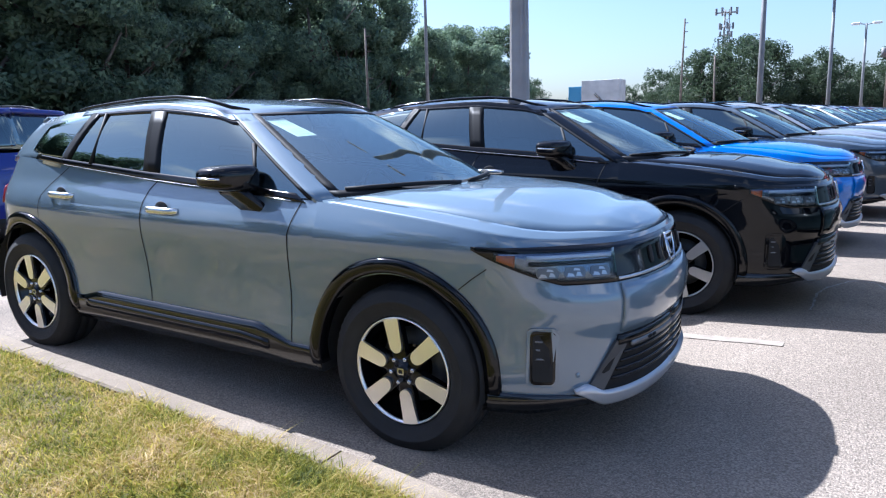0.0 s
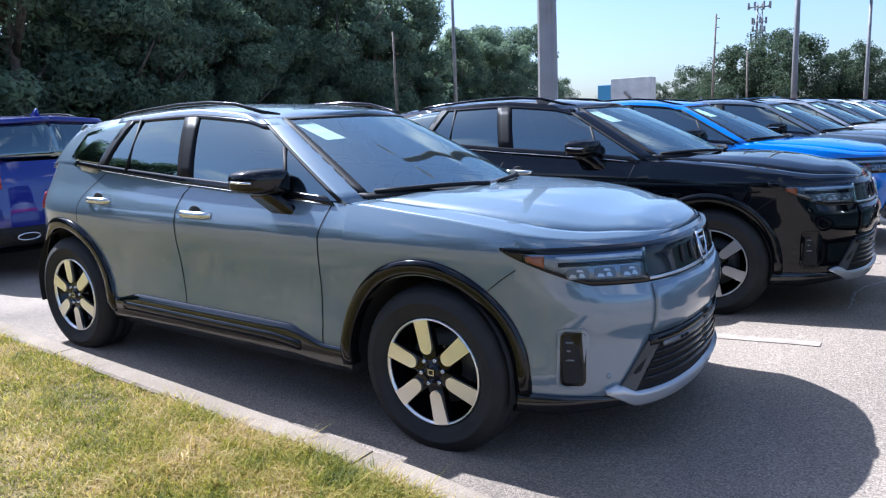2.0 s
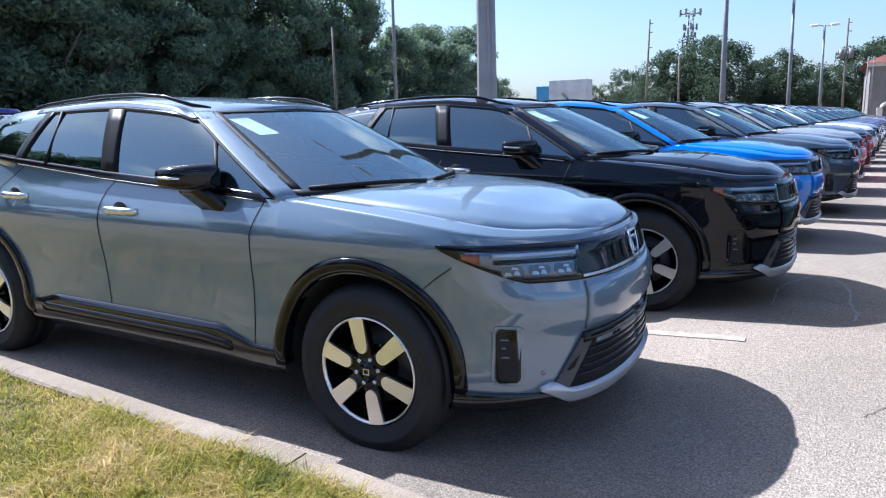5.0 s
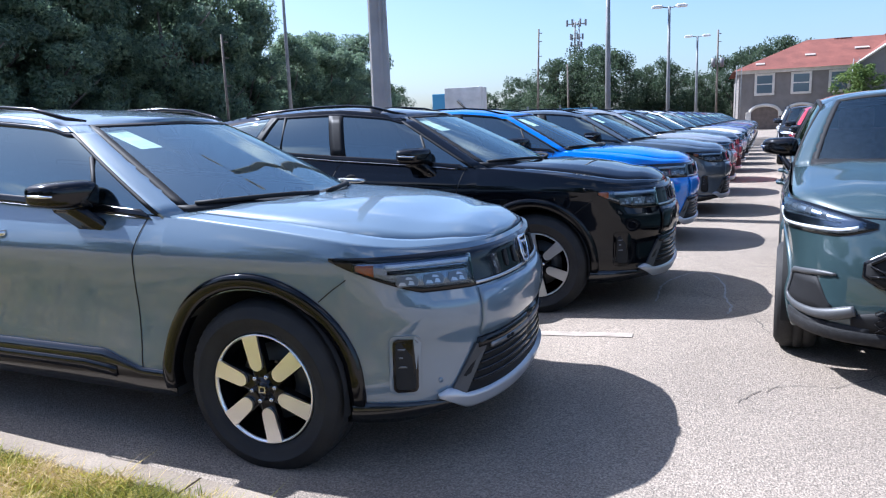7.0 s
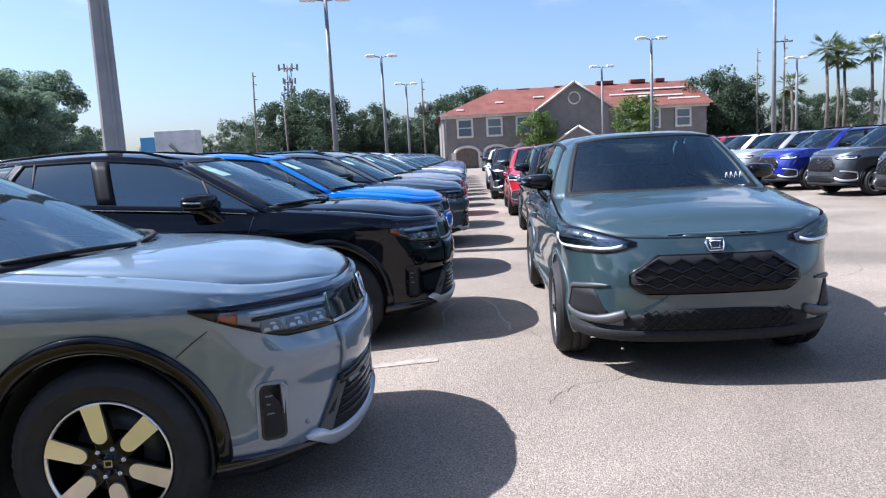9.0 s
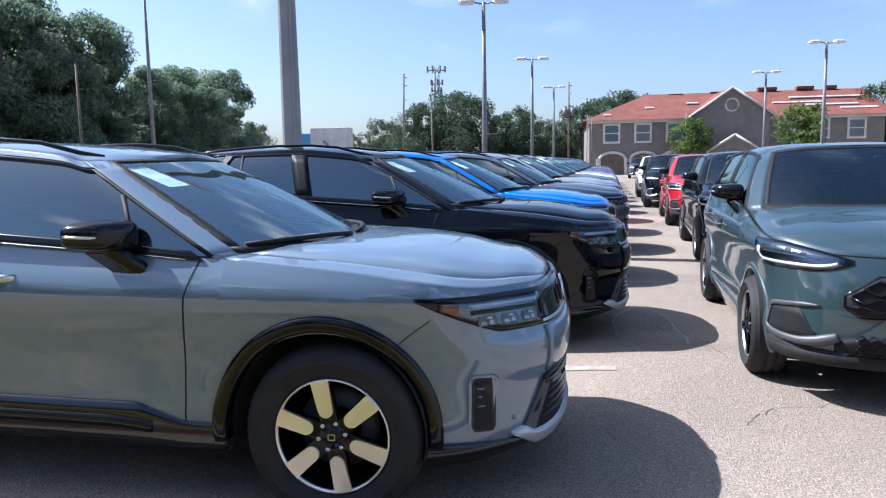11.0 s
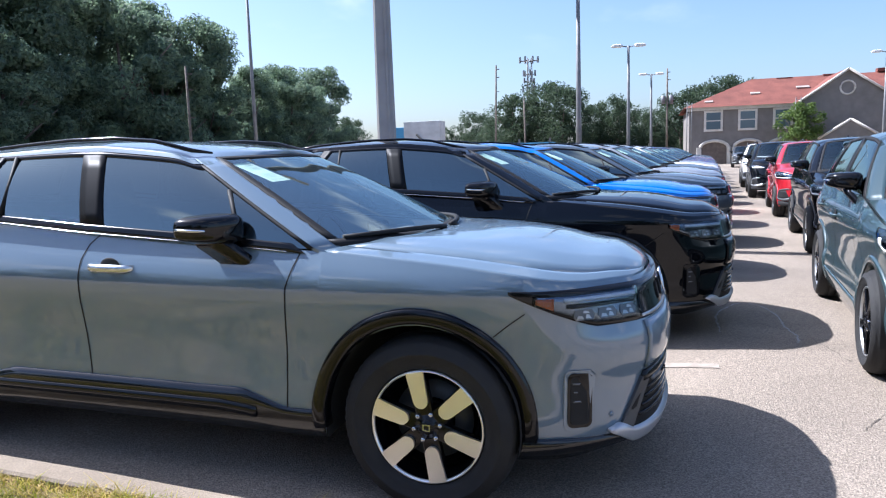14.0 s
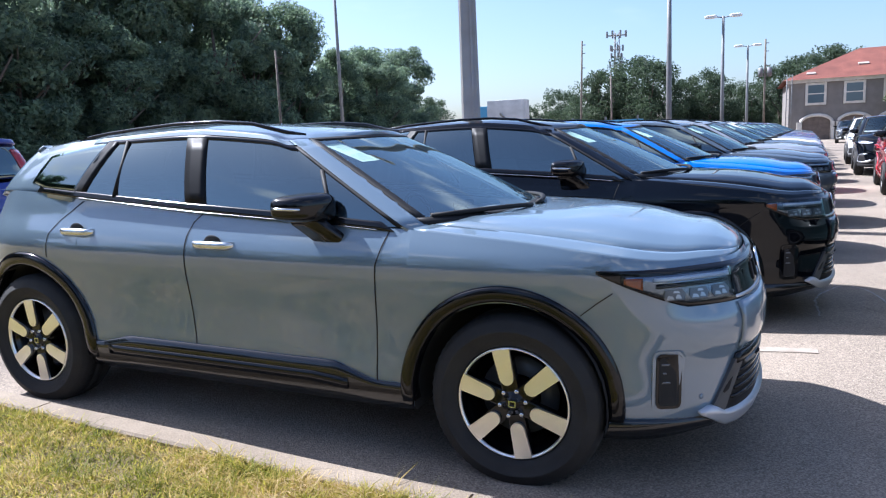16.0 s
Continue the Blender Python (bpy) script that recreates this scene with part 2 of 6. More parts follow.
def skin(f, us, vs, off=0.0, depth=0.012, sides=(1, -1), bm=None, rim=True):
    """A sheet over the surface f(u, v, side), lifted off it, with its rim turned in. vs: a list, or a function of u giving one."""
    bm = bm or bmesh.new()
    if us[0] == 0 and len(sides) == 2:            # one sheet across the middle
        def g(u, v, side):
            return f(abs(u), v, 1 if u >= 0 else -1)
        g.inside = f.inside
        full = [-u for u in us[:0:-1]] + list(us)
        return skin(g, full, (lambda u: vs(abs(u))) if callable(vs) else vs, off, depth, (1,), bm, rim)
    for side in sides:
        rows = [[(u, v) for v in (vs(u) if callable(vs) else vs)] for u in us]
        def at(u, v, o):
            p = f(u, v, side)
            e = 1e-3
            du, dv = f(u + e, v, side) - f(u - e, v, side), f(u, v + e, side) - f(u, v - e, side)
            n = du.cross(dv)
            n = n.normalized() if n.length > 1e-12 else Vector((0, 0, 1))
            if n.dot(p - f.inside) < 0:
                n = -n
            return p + n * o, n
        grid = [[bm.verts.new(at(u, v, off)[0]) for u, v in r] for r in rows]
        nu, nv = len(grid), len(grid[0])
        n0 = at(*rows[nu // 2][nv // 2], 0)[1]
        faces = [bm.faces.new((grid[i][j], grid[i+1][j], grid[i+1][j+1], grid[i][j+1])) for i in range(nu-1) for j in range(nv-1)]
        mid = faces[len(faces) // 2]
        mid.normal_update()
        flip = mid.normal.dot(n0) < 0
        if rim:
            edge = [(i, 0) for i in range(nu)] + [(nu-1, j) for j in range(1, nv)] + [(i, nv-1) for i in range(nu-2, -1, -1)] + [(0, j) for j in range(nv-2, 0, -1)]
            low = [bm.verts.new(at(*rows[i][j], off - depth)[0]) for i, j in edge]
            top = [grid[i][j] for i, j in edge]
            for k in range(len(edge)):
                k2 = (k + 1) % len(edge)
                try:
                    faces.append(bm.faces.new((top[k2], top[k], low[k], low[k2])))
                except ValueError:
                    pass
        if flip:
            for fc in faces:
                fc.normal_flip()
    return bm


def lin(a, b, n):
    return [a + (b - a) * k / (n - 1) for k in range(n)]


# ---- ground ----
def smooth(t):
    t = min(max(t, 0.0), 1.0)
    return t * t * (3 - 2 * t)


def gz(x, y):
    """The lot falls gently towards a swale under the car noses."""
    return 0.022 * min(max(-1.95 - x, 0.0), 9.0) + 0.05 * smooth((x + 1.7) / 1.5)


ASPHALT = noisy(mat("sun_bleached_asphalt", (0.25, 0.24, 0.23), 0.92), 0.45, (0.205, 0.170, 0.134), (0.375, 0.314, 0.250), 10, bump=0.5, bump_scale=95, distort=0.8, speckle=(0.66, 1.18))


def aggregate(m, scale):
    """Stone chips of uneven tone, worn proud of the binder."""
    t, b = m.node_tree, m.node_tree.nodes["Principled BSDF"]
    co = t.nodes.new("ShaderNodeTexCoord")
    vo = add(m, "ShaderNodeTexVoronoi", Scale=scale)
    r = t.nodes.new("ShaderNodeValToRGB")
    r.color_ramp.elements[0].color, r.color_ramp.elements[1].color = (0.62, 0.61, 0.60, 1), (1.18, 1.165, 1.15, 1)
    mix = t.nodes.new("ShaderNodeMix")
    mix.data_type, mix.blend_type = "RGBA", "MULTIPLY"
    mix.inputs[0].default_value = 0.85
    old = b.inputs["Base Color"].links[0].from_socket
    t.links.new(co.outputs["Object"], vo.inputs["Vector"])
    sep = t.nodes.new("ShaderNodeSeparateColor")
    t.links.new(vo.outputs["Color"], sep.inputs[0])
    t.links.new(sep.outputs[0], r.inputs[0])
    t.links.new(old, mix.inputs[6])
    t.links.new(r.outputs[0], mix.inputs[7])
    t.links.new(mix.outputs[2], b.inputs["Base Color"])
    bn = add(m, "ShaderNodeBump", Strength=0.45, Distance=0.008)
    bn.invert = True
    t.links.new(vo.outputs["Distance"], bn.inputs["Height"])
    prior = b.inputs["Normal"].links[0].from_socket
    t.links.new(prior, bn.inputs["Normal"])
    t.links.new(bn.outputs[0], b.inputs["Normal"])


aggregate(ASPHALT, 135.0)
CONCRETE = noisy(mat("kerb_concrete", (0.45, 0.42, 0.38), 0.9), 3.5, (0.205, 0.162, 0.116), (0.285, 0.232, 0.172), 8, bump=0.3, bump_scale=120, speckle=(0.8, 1.1))
TURF = noisy(mat("dry_turf", (0.1, 0.1, 0.05), 0.95), 3.0, (0.15, 0.115, 0.045), (0.30, 0.225, 0.085), 8, bump=0.8, bump_scale=90, speckle=(0.5, 1.3))
LINE = noisy(mat("worn_line_paint", (0.6, 0.58, 0.55), 0.85), 9, (0.255, 0.214, 0.170), (0.385, 0.335, 0.282), 8, bump=0.3, bump_scale=160)

bm = bmesh.new()
gx = [-600, -200, -80, -30, -15] + lin(-11, 2, 40) + [4, 8, 20, 60, 200, 600]
gy = [-600, -200, -60, -20, -8, -4] + lin(-3, 14, 20) + [20, 40, 80, 160, 320, 700]
grid = [[bm.verts.new((x, y, gz(x, y))) for y in gy] for x in gx]
for a, b in zip(grid, grid[1:]):
    for j in range(len(gy) - 1):
        bm.faces.new((a[j], b[j], b[j+1], a[j+1]))
ground = part("ground", bm, ASPHALT, None, "")
tagged(ground, "sun-bleached grey asphalt of the car lot", "asphalt", "", "structure")

# kerb round the end of a grass island
KERB = [(-40, 4.0), (-20, 2.92), (-8, 2.24), (-5.1, 2.06), (-3.5, 1.985), (-2.6, 1.945), (-2.0, 1.915), (-1.6, 1.875), (-1.25, 1.80), (-0.95, 1.66), (-0.72, 1.45), (-0.58, 1.2), (-0.52, 0.9), (-0.5, 0.3), (-0.5, -12)]
KERB_S = spline([(i, x, y) for i, (x, y) in enumerate(KERB)])


def kerb_piece(u0, u1, n, gap):
    bm = bmesh.new()
    rings = []
    for k in range(n + 1):
        u = u0 + (u1 - u0) * k / n
        p = Vector((*KERB_S(u), 0))
        q = Vector((*KERB_S(min(u + 0.02, len(KERB) - 1)), 0)) - Vector((*KERB_S(max(u - 0.02, 0)), 0))
        d = q.normalized()
        if k == 0:
            p += d * gap
        if k == n:
            p -= d * gap
        side = Vector((-d.y, d.x, 0))            # towards the lot
        g = gz(p.x, p.y)
        wob = 0.004 * noise.noise(p * 1.7)
        prof = [(-0.075, -0.1), (-0.075, 0.128), (-0.062, 0.14), (0.05 + wob, 0.142 + wob), (0.072 + wob, 0.128), (0.085, 0.09), (0.095, -0.1)]
        rings.append([bm.verts.new(p + side * a + Vector((0, 0, g + b))) for a, b in prof])
    for a, b in zip(rings, rings[1:]):
        for j in range(len(prof) - 1):
            bm.faces.new((a[j], a[j+1], b[j+1], b[j]))
    bm.faces.new(rings[0])
    bm.faces.new(rings[-1][::-1])
    bmesh.ops.recalc_face_normals(bm, faces=bm.faces)
    return bm


kerb = thing("kerb", "cast concrete kerb round the grass island", "kerb", "", "structure")
for u0, u1, n in ((0, 2, 14), (2, 3.25, 12), (3.25, 6.02, 26), (6.02, 12.4, 60), (12.4, 14, 10)):
    part("kerb_stone", kerb_piece(u0, u1, n, 0.006), CONCRETE, kerb, smooth=False)

# turf behind the kerb
bm = bmesh.new()
rows = []
for u in lin(0, len(KERB) - 1, 120):
    p = Vector((*KERB_S(u), 0))
    q = Vector((*KERB_S(min(u + 0.02, len(KERB) - 1)), 0)) - Vector((*KERB_S(max(u - 0.02, 0)), 0))
    d = q.normalized()
    side = Vector((-d.y, d.x, 0))
    c = Vector((min(p.x, -6.0) if p.x < -6 else -6.0, -6.0, 0))
    row = []
    for t in (0.0, 0.04, 0.10, 0.2, 0.35, 0.6, 1.0):
        a = (p - side * 0.07).lerp(c, t)
        row.append(bm.verts.new((a.x, a.y, gz(a.x, a.y) + 0.10 + 0.03 * smooth(t / 0.1) + 0.015 * noise.noise(a * 2.3))))
    rows.append(row)
for a, b in zip(rows, rows[1:]):
    for j in range(6):
        bm.faces.new((a[j], a[j+1], b[j+1], b[j]))
bmesh.ops.recalc_face_normals(bm, faces=bm.faces)
turf = part("turf", bm, TURF, None)
tagged(turf, "patchy sunlit turf of the island", "grass", "", "structure")


# ---- cars ----
class Shape:
    """The surfaces of one model: the wall round the plan (s along the plan from nose to tail, z), the cabin (k along it, v up) and the bonnet."""

    def __init__(self, plan, inset_side, inset_front, inset_rear, top, cabin, roof, arches, floor, front_x, rear_x):
        pts = [Vector((x, y, 0)) for x, y in plan]
        run = [0.0]
        for a, b in zip(pts, pts[1:]):
            run.append(run[-1] + (b - a).length)
        self.length = run[-1]
        self.plan = spline([(r, p.x, p.y) for r, p in zip(run, pts)])
        self.side_in, self.front_in, self.rear_in = spline(inset_side), spline(inset_front), spline(inset_rear)
        self.top = spline(top)
        self.arches, self.floor = arches, spline(floor)
        self.front_x, self.rear_x = front_x, rear_x
        self.base = spline([(k, *b) for k, b, t in cabin])
        self.head = spline([(k, *t) for k, b, t in cabin])
        self.roofline = spline(roof)
        n = 400
        self.table = [(self.plan(self.length * i / n)[0], self.length * i / n) for i in range(n + 1)]

    def s_at(self, x):
        xs = [-t[0] for t in self.table]
        return float(np.interp(-x, xs, [t[1] for t in self.table]))

    def wall(self, s, z, side):
        x, y = self.plan(s)
        e = 0.01
        a, b = self.plan(min(s + e, self.length)), self.plan(max(s - e, 0))
        d = Vector((a[0] - b[0], a[1] - b[1], 0)).normalized()
        n = Vector((-d.y, d.x, 0))
        if n.y < 0 or (y < 0.05 and n.x * x < 0):
            n = -n
        if s <= 1e-6:
            n = Vector((1, 0, 0))
        if s >= self.length - 1e-6:
            n = Vector((-1, 0, 0))
        wf = min(max((x - self.front_x) / 0.45, 0), 1)
        wr = min(max((self.rear_x - x) / 0.45, 0), 1)
        wf, wr = wf*wf*(3-2*wf), wr*wr*(3-2*wr)
        inset = self.side_in(z) * (1 - wf - wr) + self.front_in(z) * wf + self.rear_in(z) * wr
        p = Vector((x, y, z)) - n * inset
        p.y = max(p.y, 0) * side
        return p

    def bottom(self, x):
        z = self.floor(x)
        for cx, cz, r in self.arches:
            if abs(x - cx) < r:
                z = max(z, cz + math.sqrt(max(r*r - (x - cx)**2, 0)))
        return z

    def cab(self, k, v, side):
        b, t = Vector(self.base(k)), Vector(self.head(k))
        p = b.lerp(t, v)
        bulge = 0.035 * 4 * v * (1 - v)
        out = Vector((0.7 if k < 2 else 0.0, 1.0 if 1 < k < 10 else p.y, 0.5 if k < 2.3 else 0.15))
        if k > 10.5:
            out = Vector((-0.6, 0, 0.5))
        p += out.normalized() * bulge * 0.5
        p.y *= side
        return p


def face(fn, inside=(-1.4, 0, 0.8)):
    def f(u, v, side):
        return fn(u, v, side)
    f.inside = Vector(inside)
    return f


def stations(shape):
    """Places along the plan where the wall has an edge: close at the arches and corners."""
    xs = set()
    for cx, cz, r in shape.arches:
        for k in range(25):
            xs.add(round(cx + r * math.cos(math.pi * k / 24), 4))
        xs |= {round(cx + r + 0.002, 4), round(cx - r - 0.002, 4)}
    ss = {shape.s_at(x) for x in xs}
    for i in range(70):
        s = shape.length * i / 69
        if all(abs(s - t) > 0.03 for t in ss):
            ss.add(s)
    ss |= {0.0, shape.length}
    return sorted(ss)


def body_shell(shape):
    bm = bmesh.new()
    f = face(shape.wall)
    ss = stations(shape)
    def zs(s):
        x = shape.plan(s)[0]
        return lin(shape.bottom(x), shape.top(x), 17)
    skin(f, ss, zs, rim=False, bm=bm)
    bmesh.ops.remove_doubles(bm, verts=bm.verts, dist=0.0008)
    return bm


def bonnet(shape, x_back, crown, lift=0.012, gap=0.02, roll=0.30, span=(-1.0, 1.0), n=16):
    """The bonnet lid, or a strip of wing beside it: its edge follows the wall's top, with a raised middle. span: the share across."""
    bm = bmesh.new()
    s_end = shape.s_at(x_back)
    nose_x = shape.wall(0, shape.top(shape.plan(0)[0]), 1).x - gap
    ss = [s_end * (i / 26) for i in range(27)]
    rows = []
    for s in ss:
        p = shape.wall(s, shape.top(shape.plan(s)[0]), 1)
        x, w, z = p.x - gap * (1 if s < 0.3 else 0.3), max(p.y - 0.018, 0.004), p.z + 0.004
        t = min(max((x_back + 1.5 - x) / 1.3, 0.0), 1.0)
        row = []
        for j in range(n + 1):
            q = span[0] + (span[1] - span[0]) * j / n
            soft = 1 - abs(q) ** 2.6
            fold = 0.010 * math.exp(-((abs(q) - 0.62) / 0.09) ** 2)
            sweep = 0.36 * (1 - q * q) * max(0.0, 1 - (x - x_back) / 1.1) if x < x_back + 1.1 else 0.0
            near = min(max((nose_x - x) / roll, 0.0), 1.0) ** 0.55
            c = (crown(x) * soft + fold * min(w / 0.6, 1) + lift) * near
            row.append(bm.verts.new((x + sweep * 0.85, q * w, z + c)))
        rows.append(row)
    for a, b in zip(rows, rows[1:]):
        for j in range(n):
            bm.faces.new((a[j], a[j+1], b[j+1], b[j]))
    for fc in bm.faces:
        fc.normal_update()
        if fc.normal.z < 0:
            fc.normal_flip()
    # turned-down edge all round
    border = [e for e in bm.edges if len(e.link_faces) == 1]
    made = bmesh.ops.extrude_edge_only(bm, edges=border)
    for v in made["geom"]:
        if isinstance(v, bmesh.types.BMVert):
            v.co.z -= 0.035
    return bm


def deck(shape, x0, x1, z):
    """A dark floor pan that closes the cavity under the bonnet and cabin."""
    bm = bmesh.new()
    rows = []
    for i in range(30):
        x = x0 + (x1 - x0) * i / 29
        s = shape.s_at(x)
        w = max(shape.plan(s)[1] - 0.09, 0.01)
        for cx, cz, r in shape.arches:
            if abs(x - cx) < r + 0.03:
                w = min(w, 0.60)
        rows.append([bm.verts.new((x, -w, z)), bm.verts.new((x, w, z))])
    for a, b in zip(rows, rows[1:]):
        bm.faces.new((a[0], a[1], b[1], b[0]))
    return bm


def arch_liner(shape, cx, cz, r, side):
    bm = bmesh.new()
    rings = []
    for yy in (shape.plan(shape.s_at(cx))[1] - 0.02, 0.56):
        rings.append([bm.verts.new((cx + (r - 0.004) * math.cos(math.pi * k / 20 * 1.14 - 0.22), yy * side, cz + (r - 0.004) * math.sin(math.pi * k / 20 * 1.14 - 0.22))) for k in range(21)])
    for k in range(20):
        bm.faces.new((rings[0][k], rings[0][k+1], rings[1][k+1], rings[1][k]))
    c = bm.verts.new((cx, 0.56 * side, cz - 0.1))
    for k in range(20):
        bm.faces.new((rings[1][k], rings[1][k+1], c))
    return bm


def arch_trim(shape, cx, cz, r0, r1, a0, a1, side, off=0.012, rise=0.0):
    """The black moulding round a wheel arch."""
    bm = bmesh.new()
    n = 40
    prof = [(r0, -0.05), (r0, off * 0.4), (r0 + 0.012, off), (r1 - 0.012, off), (r1, off * 0.35), (r1, -0.012)]
    rings = []
    for k in range(n + 1):
        a = a0 + (a1 - a0) * k / n
        ring = []
        for r, o in prof:
            r += rise * max(0.0, math.sin(a)) ** 3
            x, z = cx + r * math.cos(a), cz + r * math.sin(a)
            p = shape.wall(shape.s_at(x), z, side)
            x2, y2 = p.x, p.y
            ring.append(bm.verts.new((x, y2 + o * side, z)))
        rings.append(ring)
    for a, b in zip(rings, rings[1:]):
        for j in range(len(prof) - 1):
            bm.faces.new((a[j], a[j+1], b[j+1], b[j]))
    bm.faces.new(rings[0])
    bm.faces.new(rings[-1][::-1])
    bmesh.ops.recalc_face_normals(bm, faces=bm.faces)
    return bm


def seam(shape, pts, side, width=0.007, off=0.0015):
    """A shut line: a narrow dark strip through (x, z) points of the wall."""
    bm = bmesh.new()
    fine = []
    for (xa, za), (xb, zb) in zip(pts, pts[1:]):
        for k in range(8):
            fine.append((xa + (xb - xa) * k / 8, za + (zb - za) * k / 8))
    fine.append(pts[-1])
    rows = []
    for i, (x, z) in enumerate(fine):
        x0, z0 = fine[max(i-1, 0)]
        x1, z1 = fine[min(i+1, len(fine)-1)]
        d = Vector((x1 - x0, 0, z1 - z0)).normalized()
        nx, nz = -d.z * width / 2, d.x * width / 2
        row = []
        for q in (-1, 1):
            p = shape.wall(shape.s_at(x + q * nx), z + q * nz, side)
            row.append(bm.verts.new((p.x, p.y + off * side, p.z)))
        rows.append(row)
    for a, b in zip(rows, rows[1:]):
        bm.faces.new((a[0], a[1], b[1], b[0]))
    bmesh.ops.recalc_face_normals(bm, faces=bm.faces)
    return bm


def wheel(parent, x, y, z, radius, rim, width, side, style, spin):
    """A road wheel: tyre, barrel, spokes, rim ring, nuts and cap. y: the outer face."""
    m = pose(x, y, z) @ (Matrix() if side < 0 else pose(0, 0, 0, 0, 0, 180)) @ pose(0, 0, 0, 0, spin, 0)
    # local: outer face towards -y
    bm = bmesh.new()
    lathe(bm, [(rim*0.99, 0.03), (rim*0.97, 0.05), (rim*0.93, 0.06), (rim*0.90, 0.17), (rim*0.5, 0.185), (0.02, 0.19)], 48)
    w = part("wheel", bm, GLOSS_BLACK, parent)
    w.matrix_parent_inverse = Matrix()
    w.matrix_basis = m
    bm = bmesh.new()
    R, h = radius, width
    lathe(bm, [(rim*0.985, 0.035), (rim*1.0, 0.012), (rim*1.03, 0.002), (rim+0.25*(R-rim), -0.012), (rim+0.45*(R-rim), -0.017), (rim+0.47*(R-rim), -0.0205), (rim+0.53*(R-rim), -0.0205), (rim+0.55*(R-rim), -0.016), (rim+0.8*(R-rim), -0.004), (R-0.022, 0.008), (R-0.008, 0.022), (R-0.002, 0.040), (R, h*0.36), (R-0.007, h*0.365), (R-0.007, h*0.40), (R, h*0.405), (R, h*0.62), (R-0.007, h*0.625), (R-0.007, h*0.66), (R, h*0.665), (R-0.003, h-0.04), (R-0.02, h-0.012), (rim+0.4*(R-rim), h), (rim*0.98, h-0.03)], 120)
    # shoulder grooves
    for v in bm.verts:
        r = math.hypot(v.co.x, v.co.z)
        if r > R - 0.012 and 0.015 < v.co.y < 0.05 and round(math.atan2(v.co.z, v.co.x) / (2 * math.pi) * 120) % 2:
            v.co.x, v.co.z = v.co.x * (1 - 0.006 / r), v.co.z * (1 - 0.006 / r)
    bmesh.ops.recalc_face_normals(bm, faces=bm.faces)
    part("tyre", bm, RUBBER, w, "black rubber road tyre")
    bm = bmesh.new()
    lathe(bm, [(rim*0.945, 0.016), (rim*0.962, 0.0), (rim*0.985, 0.0), (rim*0.992, 0.014)], 52)
    part("rim_ring", bm, MACHINED if style == "plate" else ALLOY, w)
    bm = bmesh.new()
    lathe(bm, [(0.001, 0.002), (0.03, 0.001), (0.033, 0.006), (0.036, 0.012), (0.07, 0.014), (0.085, 0.03), (0.10, 0.09)], 36)
    part("hub", bm, GLOSS_BLACK if style != "silver" else ALLOY, w)
    n = 6 if style == "plate" else 5
    for k in range(n):
        rot = Matrix.Rotation(2 * math.pi * k / n, 4, "Y")
        if style == "plate":
            bm = bmesh.new()
            a, b, t = 0.088, rim*0.962, 0.037
            out = [(a + t - t * math.sin(math.pi * q / 10), t * 0.92 * math.cos(math.pi * q / 10)) for q in range(11)] + [(b, -t * 1.12), (b, t * 1.12)]
            front = [bm.verts.new(rot @ Vector((u, -0.004, v))) for u, v in out]
            back = [bm.verts.new(rot @ Vector((u, 0.010, v * 0.985))) for u, v in out]
            bm.faces.new(front)
            for i in range(len(out)):
                j = (i + 1) % len(out)
                bm.faces.new((front[j], front[i], back[i], back[j]))
            bmesh.ops.recalc_face_normals(bm, faces=bm.faces)
            part("spoke_plate", bm, MACHINED, w, smooth=False)
            bm = bmesh.new()
            box(bm, 0.05, rim*0.95, 0.012, 0.05, -0.040, 0.040, 0.006, rot)
            part("spoke", bm, GLOSS_BLACK, w, smooth=False)
        else:
            for q in (-1, 1):
                bm = bmesh.new()
                mm = rot @ Matrix.Rotation(q * 0.10, 4, "Y")
                box(bm, 0.04, rim*0.96, 0.0, 0.045, -0.022 + q*0.012, 0.022 + q*0.012, 0.006, mm)
                part("spoke", bm, ALLOY if style == "silver" else GLOSS_BLACK, w, smooth=False)
    for k in range(6):
        a = 2 * math.pi * (k + 0.5) / 6
        bm = bmesh.new()
        lathe(bm, [(0.001, -0.004), (0.008, -0.003), (0.0105, 0.0), (0.0105, 0.02)], 8, (0.062 * math.cos(a), 0.002, 0.062 * math.sin(a)))
        part("wheel_nut", bm, CHROME, w)
    # cap badge as a plain ring of bars
    bm = bmesh.new()
    turn = Matrix.Rotation(-radians(spin), 4, "Y")
    for u0, u1, v0, v1 in ((-0.017, -0.012, -0.015, 0.015), (0.012, 0.017, -0.015, 0.015), (-0.012, 0.012, -0.015, -0.010), (-0.012, 0.012, 0.010, 0.015)):
        box(bm, u0, u1, -0.004, 0.002, v0, v1, m=turn)
    part("cap_badge", bm, CHROME, w, "plain silver square badge", smooth=False)
    bm = bmesh.new()
    lathe(bm, [(0.10, 0.12), (rim*0.70, 0.12), (rim*0.70, 0.14)], 36)
    part("brake_disc", bm, BLADE_GREY, w)
    return w


